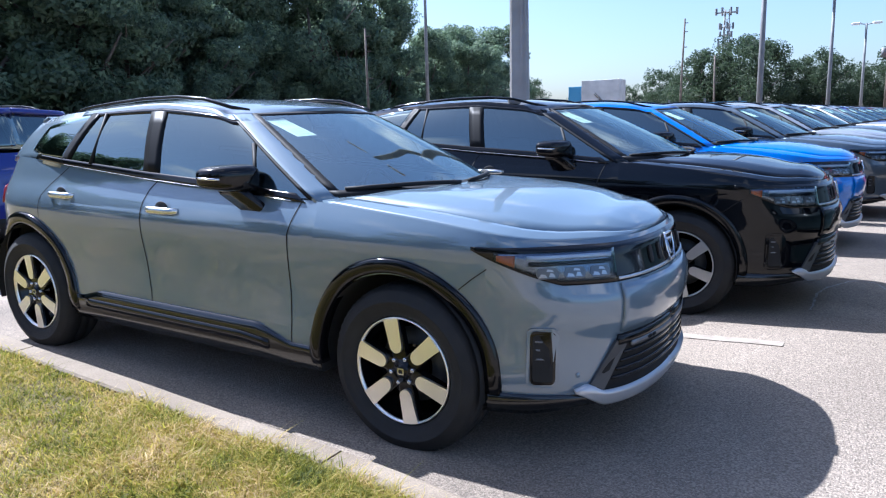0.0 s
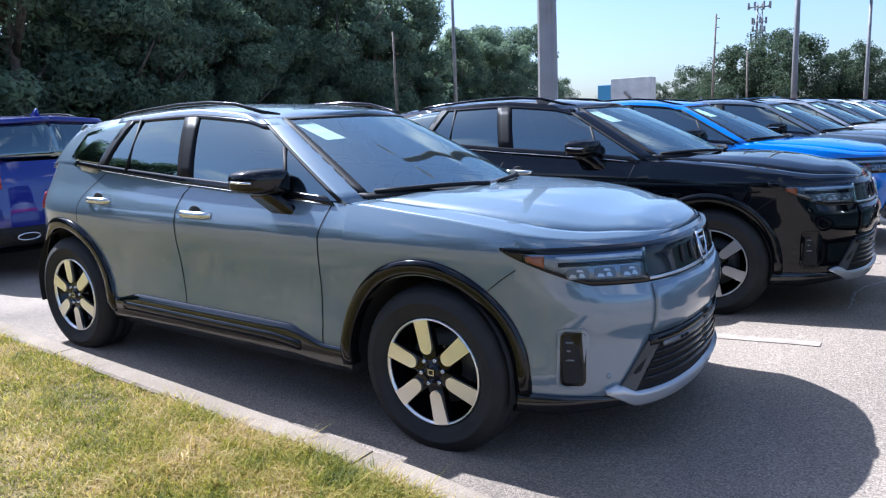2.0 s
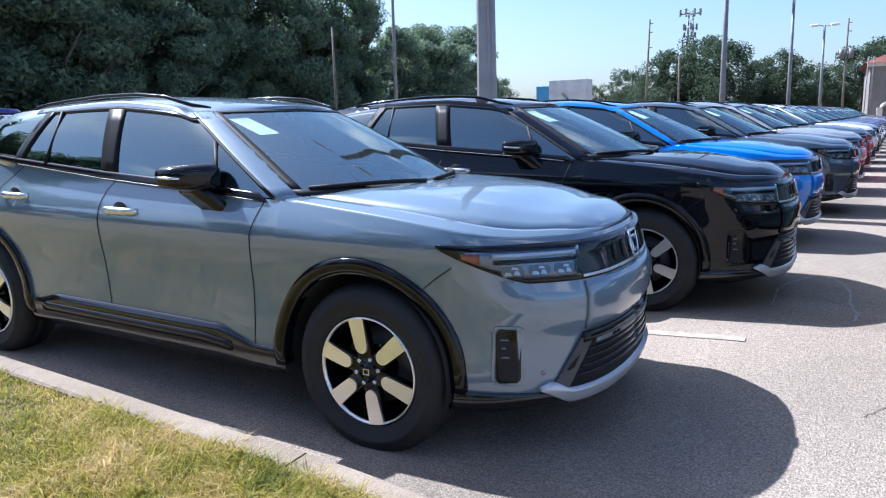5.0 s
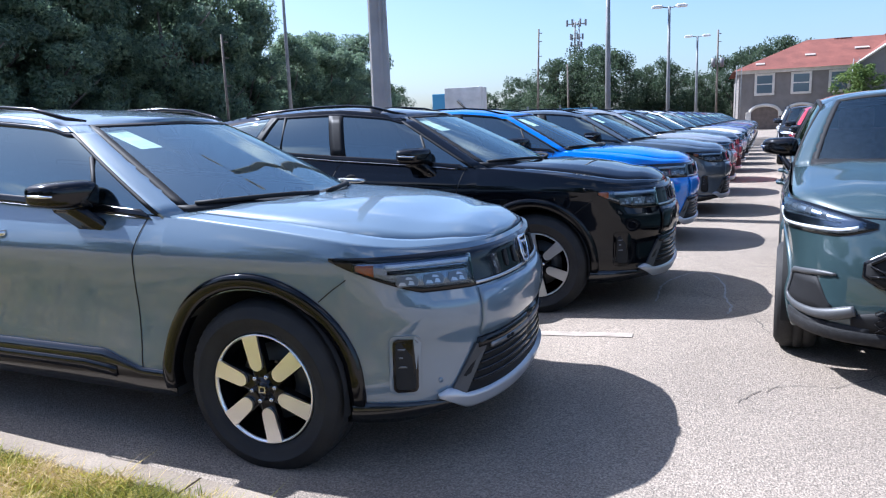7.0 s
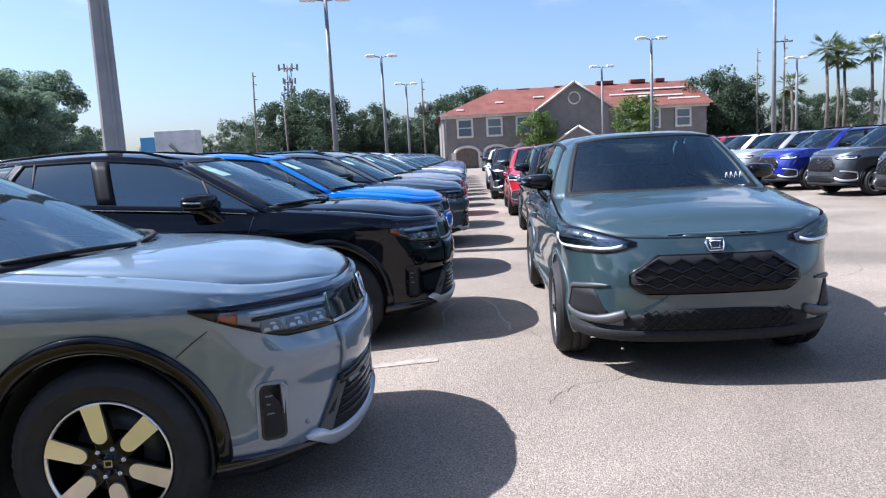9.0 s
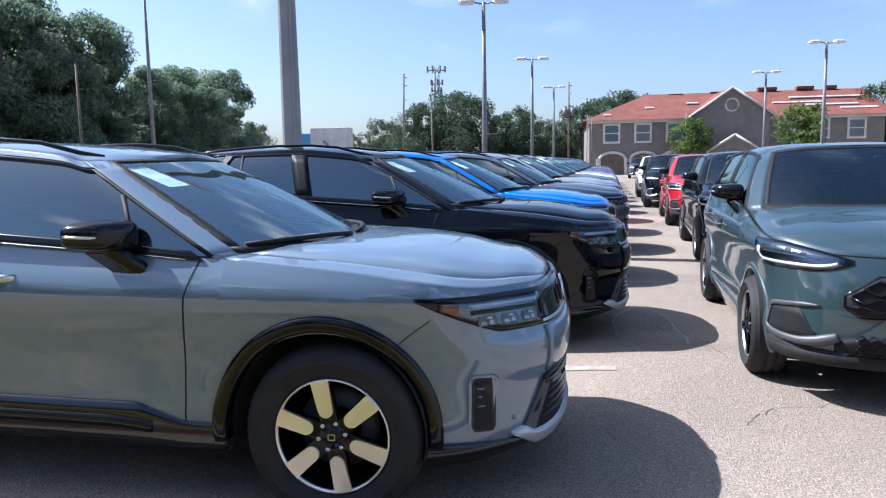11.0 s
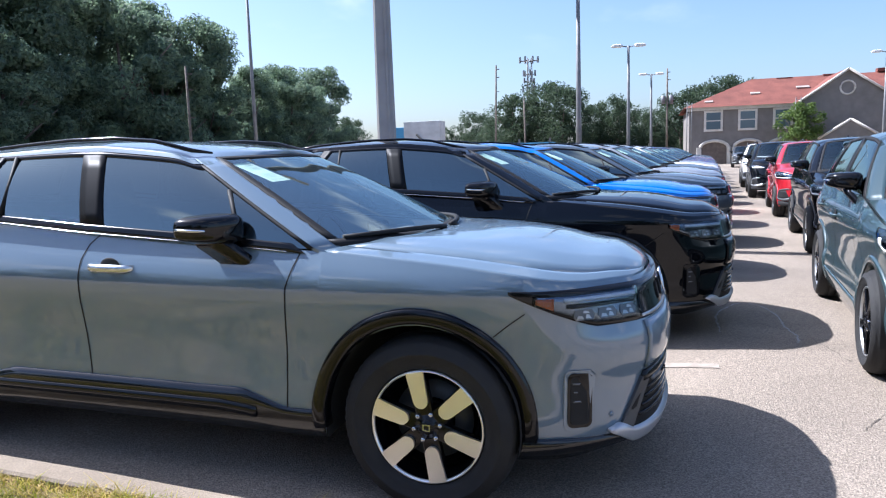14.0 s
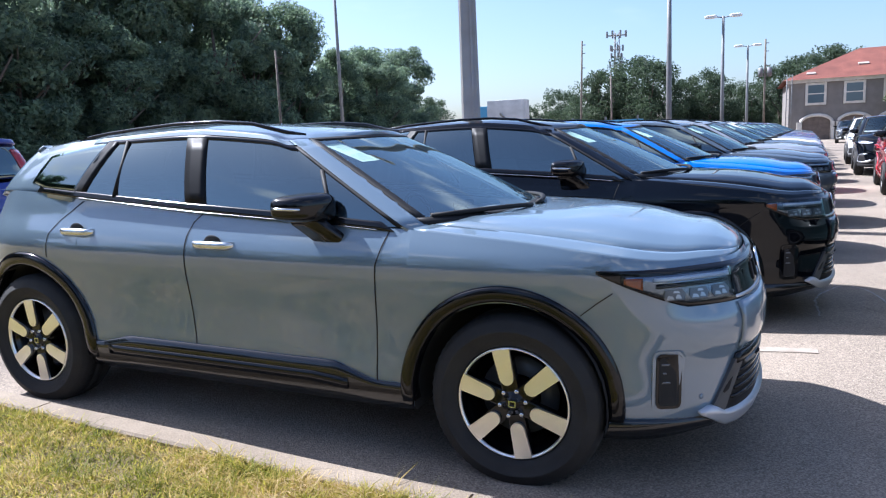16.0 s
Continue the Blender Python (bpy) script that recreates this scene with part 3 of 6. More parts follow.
def mirror(parent, shape, side, x, z, paint_mat, y0=0.875, big=1.0):
    """A door mirror: swept housing, glass, indicator and foot. x, z: the foot's base."""
    cx, cy, cz = x - 0.150, y0 + 0.080, z + 0.152
    bm = bmesh.new()
    bmesh.ops.create_uvsphere(bm, u_segments=32, v_segments=18, radius=1.0)
    for v in bm.verts:
        c = v.co
        p = 4.0
        c *= (abs(c.x)**p + abs(c.y)**p + abs(c.z)**p) ** (-1/p)
        out = c.y
        c.x *= 0.118 if c.x > 0 else 0.078
        c.y *= 0.128
        c.z *= 0.071 - 0.012 * out if c.z > 0 else 0.066 - 0.012 * out
        c.z += 0.006 * out
        c.x -= 0.045 * out + 0.02 * out * out * (1 if c.x > 0 else 0)
    bmesh.ops.transform(bm, matrix=pose(cx, cy * side, cz) @ Matrix.Diagonal((big, side * big, big, 1)), verts=bm.verts)
    bmesh.ops.recalc_face_normals(bm, faces=bm.faces)
    h = part("door_mirror", bm, paint_mat, parent, "glossy black door mirror")
    bm = bmesh.new()
    rows = []
    for q, xo, w, zz in ((0.0, 0.0, 0.085, z - 0.03), (0.3, -0.02, 0.080, z + 0.01), (0.6, -0.07, 0.075, z + 0.06), (0.9, -0.12, 0.075, z + 0.11)):
        y = (y0 - 0.02 + 0.12 * q) * side
        rows.append([bm.verts.new((x + xo + w * a - 0.03, y, zz + 0.034 * b)) for a, b in ((-1, -1), (1, -1), (0.9, 1), (-0.9, 1))])
    for a, b in zip(rows, rows[1:]):
        for k in range(4):
            bm.faces.new((a[k], a[(k+1) % 4], b[(k+1) % 4], b[k]))
    bm.faces.new(rows[0]); bm.faces.new(rows[-1][::-1])
    bmesh.ops.bevel(bm, geom=list(bm.edges), offset=0.007, segments=2, affect="EDGES")
    bmesh.ops.recalc_face_normals(bm, faces=bm.faces)
    part("mirror_foot", bm, GLOSS_BLACK, h)
    bm = bmesh.new()
    tube(bm, [(cx + 0.055, (cy + 0.100) * side, cz + 0.006), (cx + 0.03, (cy + 0.118) * side, cz + 0.007), (cx - 0.015, (cy + 0.128) * side, cz + 0.008), (cx - 0.06, (cy + 0.128) * side, cz + 0.009), (cx - 0.085, (cy + 0.121) * side, cz + 0.010)], 0.007, 6)
    part("indicator", bm, CHROME, h, "bright indicator strip")
    bm = bmesh.new()
    box(bm, cx - 0.098, cx - 0.090, (cy - 0.09) * side if side > 0 else (cy + 0.09) * side, (cy + 0.09) * side if side > 0 else (cy - 0.09) * side, cz - 0.045, cz + 0.045, 0.004)
    part("mirror_glass", bm, CHROME, h)


def handle(parent, shape, side, x0, x1, z, material, tall=0.017):
    y = lambda x: shape.wall(shape.s_at(x), z, 1).y
    bm = bmesh.new()
    n = 10
    rows = []
    for i in range(n + 1):
        q = i / n
        x = x0 + (x1 - x0) * q
        lift = 0.040 * (1 - (2*q - 1)**6)
        hh = tall * (0.75 + 0.25 * (1 - (2*q-1)**4))
        yy = y(x) + lift - 0.01
        rows.append([bm.verts.new((x, (yy + dy) * side, z + dz)) for dy, dz in ((0, -hh), (0.012, -hh*0.5), (0.014, hh*0.4), (0.004, hh), (-0.012, hh*0.6), (-0.012, -hh*0.6))])
    for a, b in zip(rows, rows[1:]):
        for k in range(6):
            bm.faces.new((a[k], a[(k+1) % 6], b[(k+1) % 6], b[k]))
    bm.faces.new(rows[0]); bm.faces.new(rows[-1][::-1])
    bmesh.ops.recalc_face_normals(bm, faces=bm.faces)
    h = part("door_handle", bm, material, parent, "bright metal door handle")
    bm = bmesh.new()
    xm = (x0 + x1) / 2
    bmesh.ops.create_uvsphere(bm, u_segments=16, v_segments=8, radius=1.0, matrix=pose(xm, y(xm) * side, z + 0.004) @ Matrix.Diagonal((0.062, 0.006, 0.048, 1)))
    part("handle_cup", bm, SATIN, h)


def slab(bm, f, poly, off, depth=0.01, sides=(1, -1)):
    """A raised panel over f with the outline poly of (u, v)."""
    for side in sides:
        top, low = [], []
        for u, v in poly:
            p = f(u, v, side)
            e = 2e-3
            n = (f(u+e, v, side) - f(u-e, v, side)).cross(f(u, v+e, side) - f(u, v-e, side)).normalized()
            if n.dot(p - f.inside) < 0:
                n = -n
            top.append(bm.verts.new(p + n * off))
            low.append(bm.verts.new(p + n * (off - depth)))
        fs = [bm.faces.new(top)]
        for i in range(len(poly)):
            j = (i + 1) % len(poly)
            fs.append(bm.faces.new((top[j], top[i], low[i], low[j])))
        bmesh.ops.recalc_face_normals(bm, faces=fs)
    return bm


def seat(parent, x, y):
    bm = bmesh.new()
    box(bm, x - 0.28, x + 0.26, y - 0.25, y + 0.25, 0.62, 0.76, 0.05)
    s = part("seat", bm, CABIN, parent, "dark cloth front seat")
    bm = bmesh.new()
    box(bm, -0.07, 0.07, -0.25, 0.25, 0, 0.62, 0.05, pose(x - 0.27, y, 0.70, 0, -17, 0))
    part("backrest", bm, CABIN, s)
    bm = bmesh.new()
    box(bm, -0.05, 0.05, -0.13, 0.13, 0.65, 0.83, 0.04, pose(x - 0.27, y, 0.70, 0, -17, 0))
    part("headrest", bm, CABIN, s)


def cabin_inside(car, x_dash, x_wheel, driver=1, dz=0.0):
    bm = bmesh.new()
    rows = []
    for x, z in ((x_dash + 0.42, 1.13), (x_dash + 0.15, 1.145), (x_dash - 0.03, 1.12), (x_dash - 0.08, 1.02), (x_dash - 0.02, 0.78)):
        rows.append([bm.verts.new((x - 0.22 * (y / 0.78) ** 2 * (1 if x > x_dash - 0.05 else 0.2), y, z + dz + 0.012 * math.cos(4 * y))) for y in lin(-0.76, 0.76, 13)])
    for a, b in zip(rows, rows[1:]):
        for k in range(12):
            bm.faces.new((a[k], a[k+1], b[k+1], b[k]))
    part("dashboard", bm, DASH, car)
    bm = bmesh.new()
    ring = [Vector((0, 0.185 * math.cos(a), 0.185 * math.sin(a))) for a in lin(0, 2 * math.pi, 25)]
    m = pose(x_wheel, 0.38 * driver, 1.05 + dz, 0, -24, 0)
    tube(bm, [m @ p for p in ring], 0.015, 6)
    box(bm, -0.02, 0.02, -0.17, 0.17, -0.02, 0.03, 0.008, m)
    part("steering_wheel", bm, SATIN, car, "black steering wheel")
    for y in (-0.38, 0.38):
        seat(car, x_wheel - 0.55, y)
    bm = bmesh.new()
    box(bm, x_wheel - 1.75, x_wheel - 1.2, -0.62, 0.62, 0.6, 0.78, 0.06)
    box(bm, x_wheel - 1.83, x_wheel - 1.68, -0.62, 0.62, 0.72, 1.32, 0.06)
    part("rear_bench", bm, CABIN, car)
    bm = bmesh.new()
    box(bm, -0.03, 0.03, -0.12, 0.12, -0.035, 0.035, 0.012, pose(x_dash - 0.55, 0, 1.48 + dz, 0, 15, 0))
    part("inside_mirror", bm, SATIN, car)


def cabin_parts(car, sh, paint_mat, rails=True, lip=0.03, quarter=1.0, cant=1.0, screen=None):
    """Roof, pillars, windows and trim over the cabin's stations."""
    cf = face(sh.cab, (-1.6, 0, 1.2))
    for side in (1, -1):
        one = (side,)
        gt = cant - 0.01
        pk = 2.80 if cant < 1 else 3.0               # where the front pillar ends
        part("front_pillar", skin(cf, lin(1.95, pk, 7), lin(-0.04, 1.0, 9), 0.002, 0.03, one), paint_mat, car)
        if cant < 1:
            part("cant_rail", skin(cf, lin(pk - 0.02, 8.4, 46), lin(cant - 0.01, 1.005, 5), 0.002, 0.02, one), paint_mat, car)
        part("rear_pillar", skin(cf, lin(8.0 if quarter < 0.95 else 9.0, 10.6, 12), lin(-0.12, 1.0, 7), 0.0, 0.03, one), paint_mat, car)
        part("window_trim", skin(cf, lin(pk - 0.06, 8.05 if quarter < 0.95 else 9.05, 44), [cant - 0.045, cant - 0.015, cant + 0.012] if cant < 1 else [0.955, 0.985, 1.02], 0.005, 0.02, one), GLOSS_BLACK if cant < 1 else SATIN, car)
        part("belt_moulding", skin(cf, lin(3.06, 8.9, 36), [-0.05, -0.01, 0.02, 0.05], 0.008, 0.03, one), GLOSS_BLACK, car)
        part("door_post", skin(cf, lin(5.02, 5.98, 6), lin(0.02, gt - 0.02, 6), 0.006, 0.02, one), POST, car)
        part("rear_door_post", skin(cf, [6.99, 7.3, 7.7, 8.03], lin(0.0, gt, 6), 0.006, 0.02, one), POST, car)
        part("front_window_frame", skin(cf, lin(pk - 0.08, pk + 0.10, 3), lin(0.0, gt, 8), 0.006, 0.02, one), SATIN, car)
        for name, ka, kb in (("front_side_glass", pk + 0.02, 5.0), ("rear_side_glass", 6.0, 7.0), ("quarter_glass", 7.98, 9.22 if quarter < 0.95 else 9.02)):
            last = name == "quarter_glass" and quarter < 0.95
            tops = (lambda k: lin(0.02 + 0.12 * smooth((k - 8.7) / 0.5), gt - 0.02 - (gt - 0.02 - quarter) * smooth((k - 8.0) / 1.22) ** 1.4 * (1 if k < 9.12 else 1.15), 7)) if last else lin(0.0, gt, 7)
            part(name, skin(cf, lin(ka, kb, 12), tops, 0.004 if last else -0.002, 0.004, one, rim=last), SIDE_GLASS, car, "dark tinted side window")
    bm = bmesh.new()
    n, grid = 14, []
    for k in lin(0, 12, 49):
        t = Vector(sh.head(k))
        zc = max(sh.roofline(t.x), t.z + 0.01)
        y = max(t.y, 0.002)
        grid.append([bm.verts.new((t.x, (-1 + 2*j/n) * y, t.z + (zc - t.z) * (1 - abs(-1 + 2*j/n) ** 3.2) ** 0.8)) for j in range(n + 1)])
    for a, b in zip(grid, grid[1:]):
        for j in range(n):
            bm.faces.new((a[j], a[j+1], b[j+1], b[j]))
    bmesh.ops.recalc_face_normals(bm, faces=bm.faces)
    if sum(f.normal.z for f in bm.faces) < 0:
        bmesh.ops.reverse_faces(bm, faces=bm.faces)
    part("roof", bm, paint_mat, car)
    bm = skin(cf, lin(0, 2.0, 14), lin(0.0, 1.0, 10), 0.0, rim=False)
    bmesh.ops.remove_doubles(bm, verts=bm.verts, dist=0.002)
    part("windscreen", bm, screen or FRONT_GLASS, car, "clear windscreen reflecting the sky").visible_shadow = False
    part("windscreen_seal", skin(cf, lin(0, 2.0, 14), [0.965, 1.0], 0.003, 0.01), SATIN, car)
    part("windscreen_band", skin(cf, lin(0, 2.0, 14), [0.0, 0.04, 0.06 if cant < 1 else 0.10], 0.004, 0.01), SATIN, car, "black printed band at the foot of the windscreen")
    for side in (1, -1):
        part("windscreen_edge", skin(cf, [1.84, 1.92, 2.0], lin(0.0, 1.0, 8), 0.003, 0.008, (side,)), SATIN, car)
    bm = skin(cf, lin(10.55, 12, 10), lin(-0.02, 0.93, 8), 0.0, 0.01)
    part("rear_window", bm, SIDE_GLASS, car)
    part("spoiler", skin(cf, lin(10.3, 12, 12), [0.93, 0.98, 1.03, 1.05], lip, 0.03), paint_mat, car)
    if rails:
        for side in (1, -1):
            pts = []
            for k in lin(3.6, 9.0, 9):
                t = Vector(sh.head(k))
                pts.append((t.x, (t.y - 0.03) * side, t.z + (0.09 if 3.7 < k < 8.9 else 0.045)))
            part("roof_rail", tube(bmesh.new(), pts, 0.016, 8), GLOSS_BLACK, car)
    return cf




def electric_suv(paint_mat, wheel_style="plate", sticker=True):
    """The boxy electric crossover: origin on the ground under the front axle, nose towards +x."""
    sh = Shape(
        plan=[(1.03, 0), (1.02, 0.2), (0.985, 0.40), (0.925, 0.55), (0.83, 0.665), (0.70, 0.765), (0.55, 0.835), (0.35, 0.885), (0.1, 0.915), (-0.3, 0.93), (-0.8, 0.93), (-1.8, 0.932), (-2.5, 0.935), (-2.95, 0.93), (-3.3, 0.90), (-3.55, 0.83), (-3.70, 0.70), (-3.78, 0.45), (-3.80, 0)],
        inset_side=[(0.25, 0.07), (0.36, 0.035), (0.46, 0.022), (0.56, 0.03), (0.72, 0.028), (0.9, 0.006), (0.99, 0.0), (1.06, 0.014), (1.12, 0.042), (1.18, 0.074), (1.25, 0.10), (1.34, 0.135)],
        inset_front=[(0.25, 0.10), (0.34, 0.03), (0.42, 0.02), (0.56, 0.026), (0.63, 0.022), (0.685, 0.002), (0.80, 0.0), (0.845, 0.026), (0.95, 0.06), (1.02, 0.080), (1.05, 0.115), (1.2, 0.16)],
        inset_rear=[(0.25, 0.12), (0.4, 0.02), (0.6, 0.0), (0.9, 0.03), (1.08, 0.05), (1.2, 0.11), (1.34, 0.17)],
        top=[(1.03, 1.040), (0.9, 1.040), (0.75, 1.040), (0.6, 1.050), (0.4, 1.080), (0.1, 1.118), (-0.2, 1.145), (-0.5, 1.168), (-1.0, 1.186), (-1.8, 1.225), (-2.7, 1.282), (-3.1, 1.315), (-3.5, 1.32), (-3.80, 1.30)],
        cabin=[(0, (-0.13, 0, 1.185), (-1.115, 0, 1.612)), (1, (-0.22, 0.45, 1.185), (-1.135, 0.33, 1.606)), (2, (-0.47, 0.775, 1.183), (-1.235, 0.565, 1.598)), (3, (-0.60, 0.862, 1.180), (-1.335, 0.640, 1.592)),
               (4, (-1.05, 0.862, 1.208), (-1.46, 0.648, 1.628)), (5, (-1.705, 0.855, 1.242), (-1.825, 0.650, 1.660)), (6, (-1.86, 0.852, 1.250), (-1.975, 0.650, 1.661)), (7, (-2.645, 0.835, 1.302), (-2.475, 0.648, 1.636)), (8, (-2.725, 0.83, 1.306), (-2.550, 0.646, 1.632)),
               (9, (-3.10, 0.785, 1.326), (-2.96, 0.622, 1.606)), (10, (-3.44, 0.72, 1.322), (-3.24, 0.575, 1.575)), (11, (-3.56, 0.60, 1.322), (-3.30, 0.52, 1.575)), (12, (-3.64, 0, 1.322), (-3.36, 0, 1.590))],
        roof=[(-1.1, 1.632), (-1.35, 1.660), (-1.9, 1.698), (-2.5, 1.685), (-3.0, 1.648), (-3.4, 1.60)],
        arches=[(-0.035, 0.405, 0.460), (-3.094, 0.405, 0.475)],
        floor=[(1.03, 0.36), (0.7, 0.345), (0.45, 0.33), (-0.45, 0.315), (-2.6, 0.315), (-3.4, 0.36), (-3.8, 0.42)], front_x=0.42, rear_x=-3.25)
    car = thing("parked_car", "", "car")
    wf = face(sh.wall)
    part("body", body_shell(sh), paint_mat, car, "painted lower body with flared arches")
    rise = spline([(-0.6, 0.030), (-0.3, 0.050), (0.0, 0.074), (0.3, 0.092), (0.55, 0.098), (0.75, 0.092), (0.95, 0.078), (1.05, 0.070)])
    part("bonnet", bonnet(sh, -0.50, rise, 0.0, 0.008, 0.15, (-0.872, 0.872)), paint_mat, car)
    for a, b in ((-1.0, -0.882), (0.882, 1.0)):
        part("wing_top", bonnet(sh, -0.50, rise, 0.0, 0.008, 0.15, (a, b), 5), paint_mat, car)
    part("floor_pan", deck(sh, 0.95, -3.7, 0.33), UNDER, car)
    bm = bmesh.new()
    rows = []
    for x in lin(0.1, -0.75, 14):
        w = sh.wall(sh.s_at(x), sh.top(x), 1).y - 0.01
        rows.append([bm.verts.new((x + 0.34 * (1 - (q * q)) * (1 if x < -0.05 else 0), q * w, sh.top(x) - 0.006)) for q in lin(-1, 1, 13)])
    for a, b in zip(rows, rows[1:]):
        for j in range(12):
            bm.faces.new((a[j], a[j+1], b[j+1], b[j]))
    part("cowl", bm, SATIN, car, "black plastic cowl under the wipers")
    bm = bmesh.new()
    tail = [bm.verts.new((x, q * (sh.wall(sh.s_at(x), sh.top(x), 1).y), sh.top(x))) for x, q in ((-3.0, 1), (-3.4, 1), (-3.6, 1), (-3.7, 1), (-3.7, -1), (-3.6, -1), (-3.4, -1), (-3.0, -1))]
    bm.faces.new(tail)
    part("tail_shelf", bm, paint_mat, car)
    for cx, cz, r in sh.arches:
        for side in (1, -1):
            part("arch_liner", arch_liner(sh, cx, cz, r, side), UNDER, car)
            part("arch_moulding", arch_trim(sh, cx, cz, 0.450 if cx > -1 else 0.458, 0.522 if cx > -1 else 0.540, -0.10, math.pi + 0.12, side, 0.022, 0.016), GLOSS_BLACK, car, "glossy black wheel arch moulding")
    # --- cabin ---
    cf = cabin_parts(car, sh, paint_mat, False, 0.010, 0.74, 0.915)
    for side in (1, -1):
        for lo, hi in ((cf(3.74, 0.02, side), cf(2.93, 0.62, side)), (cf(6.64, 0.02, side), cf(6.80, 0.90, side))):
            out = Vector((0, 0.006 * side, 0))
            part("window_divider", tube(bmesh.new(), [lo + out, hi + out], 0.012, 6), SATIN, car)
        part("belt_strip", skin(cf, lin(3.3, 7.1, 40), [-0.053, -0.046], 0.011, 0.012, (side,)), CHROME, car, "thin bright strip under the windows")
        run = [(-1.25, 0.012), (-1.34, 0.030), (-1.55, 0.034), (-1.8, 0.031), (-2.1, 0.027), (-2.4, 0.023), (-2.65, 0.016), (-2.80, 0.006), (-2.90, -0.006)]
        edge = sorted((sh.head(k)[0], sh.head(k)[1], sh.head(k)[2]) for k in lin(2.2, 9.5, 60))
        ex = [e[0] for e in edge]
        at_edge = lambda x, c: float(np.interp(x, ex, [e[c] for e in edge]))
        pts = [(x, (at_edge(x, 1) - 0.028) * side, at_edge(x, 2) + 0.012 + h) for x, h in run]
        part("roof_rail", tube(bmesh.new(), pts, 0.0115, 8, 1.0, [0.5, 1, 1, 1, 1, 1, 1, 1, 0.5]), GLOSS_BLACK, car, "glossy black roof rail")
    if sticker:
        bm = bmesh.new()
        # buyer's sheet inside the passenger's upper corner
        a, b, c, d = [cf(k, v, -1) for k, v in ((1.33, 0.945), (1.73, 0.93), (1.50, 0.70), (1.13, 0.71))]
        inn = Vector((-0.012, 0, -0.012))
        bm.faces.new([bm.verts.new(p + inn) for p in (a, b, c, d)])
        st = part("window_sticker", bm, PAPER, car, "pale green price sheet behind the windscreen", smooth=False)
        bm = bmesh.new()
        def on(q, r):
            return a.lerp(b, q).lerp(d.lerp(c, q), r) + inn * 0.8
        for q0, q1, r0, r1 in ((0.2, 0.8, 0.60, 0.63), (0.2, 0.8, 0.90, 0.92), (0.2, 0.23, 0.60, 0.92), (0.77, 0.8, 0.60, 0.92), (0.3, 0.7, 0.7, 0.72), (0.3, 0.7, 0.77, 0.79), (0.1, 0.6, 0.1, 0.13), (0.1, 0.8, 0.2, 0.22), (0.1, 0.7, 0.27, 0.29), (0.1, 0.8, 0.34, 0.36)):
            bm.faces.new([bm.verts.new(on(q, r)) for q, r in ((q0, r0), (q1, r0), (q1, r1), (q0, r1))])
        part("print", bm, INK, st, smooth=False)
    for y0, y1, xo in ((-0.70, -0.10, 0.0), (0.0, 0.62, 0.0)):
        bm = bmesh.new()
        pts = []
        for q in lin(0, 1, 8):
            y = y0 + (y1 - y0) * q
            pts.append((-0.17 - 0.42 * (abs(y) / 0.78) ** 2.2 + 0.035, y, 1.217 + 0.012 * math.sin(q * math.pi)))
        tube(bm, pts, 0.016, 6, 0.8)
        part("wiper", bm, SATIN, car)
    cabin_inside(car, -0.62, -1.02)
    # --- sides ---
    for side in (1, -1):
        part("front_door_seam", seam(sh, [(-0.605, 1.165), (-0.63, 1.10), (-0.66, 1.0), (-0.672, 0.8), (-0.68, 0.6), (-0.685, 0.32)], side), SATIN, car)
        part("middle_door_seam", seam(sh, [(-1.735, 1.22), (-1.79, 1.17), (-1.815, 1.10), (-1.82, 0.9), (-1.815, 0.72), (-1.80, 0.5), (-1.81, 0.33)], side, 0.008), SATIN, car)
        part("rear_door_seam", seam(sh, [(-2.64, 1.27), (-2.80, 1.16), (-2.87, 1.08), (-2.885, 0.94)], side), SATIN, car)
        part("wing_seam", seam(sh, [(0.431, 0.929), (0.365, 0.880), (0.300, 0.825)], side, 0.005), SATIN, car)
        handle(car, sh, side, -1.765, -1.495, 1.062, SATIN_CHROME, 0.023)
        handle(car, sh, side, -2.765, -2.505, 1.098, SATIN_CHROME, 0.023)
        mirror(car, sh, side, -0.88, 1.115, GLOSS_BLACK, 0.875, 1.0)
    xs = lin(-0.5, -2.62, 60)
    def sill(s):
        x = sh.plan(s)[0]
        up = 0.43 + 0.075 * min(max((-0.70 - x) / 0.22, 0), 1) - 0.05 * min(max((-2.30 - x) / 0.2, 0), 1)
        return lin(0.30, up, 5)
    for side in (1, -1):
        part("sill_cladding", skin(wf, [sh.s_at(x) for x in xs], sill, 0.010, 0.025, (side,)), SILL, car, "glossy black sill cladding")
    def strip(s):
        x = sh.plan(s)[0]
        c = 0.40 + 0.02 * min(max((-0.85 - x) / 0.2, 0), 1)
        return [c - 0.028, c, c + 0.022]
    for side in (1, -1):
        part("sill_blade", skin(wf, [sh.s_at(x) for x in lin(-0.85, -2.45, 40)], strip, 0.020, 0.03, (side,)), GLOSS_BLACK, car, "glossy black sill blade")
    # --- nose ---
    S = sh.s_at
    def s_y(y):
        n = 300
        best = min(range(n), key=lambda i: abs(sh.plan(1.6 * i / n)[1] - y))
        return 1.6 * best / n
    bm = bmesh.new()
    s_tip = S(0.362)
    taper = lambda s: max(0.0, (s - s_y(0.74)) / (s_tip - s_y(0.74))) ** 1.25
    hl = lambda s: lin(0.860 + 0.150 * taper(s), 1.024, 7)
    skin(wf, lin(0.0, S(0.362), 44), hl, 0.006, 0.02, bm=bm)
    part("nose_mask", bm, GLOSS_BLACK, car, "glossy black band joining lamps and grille")
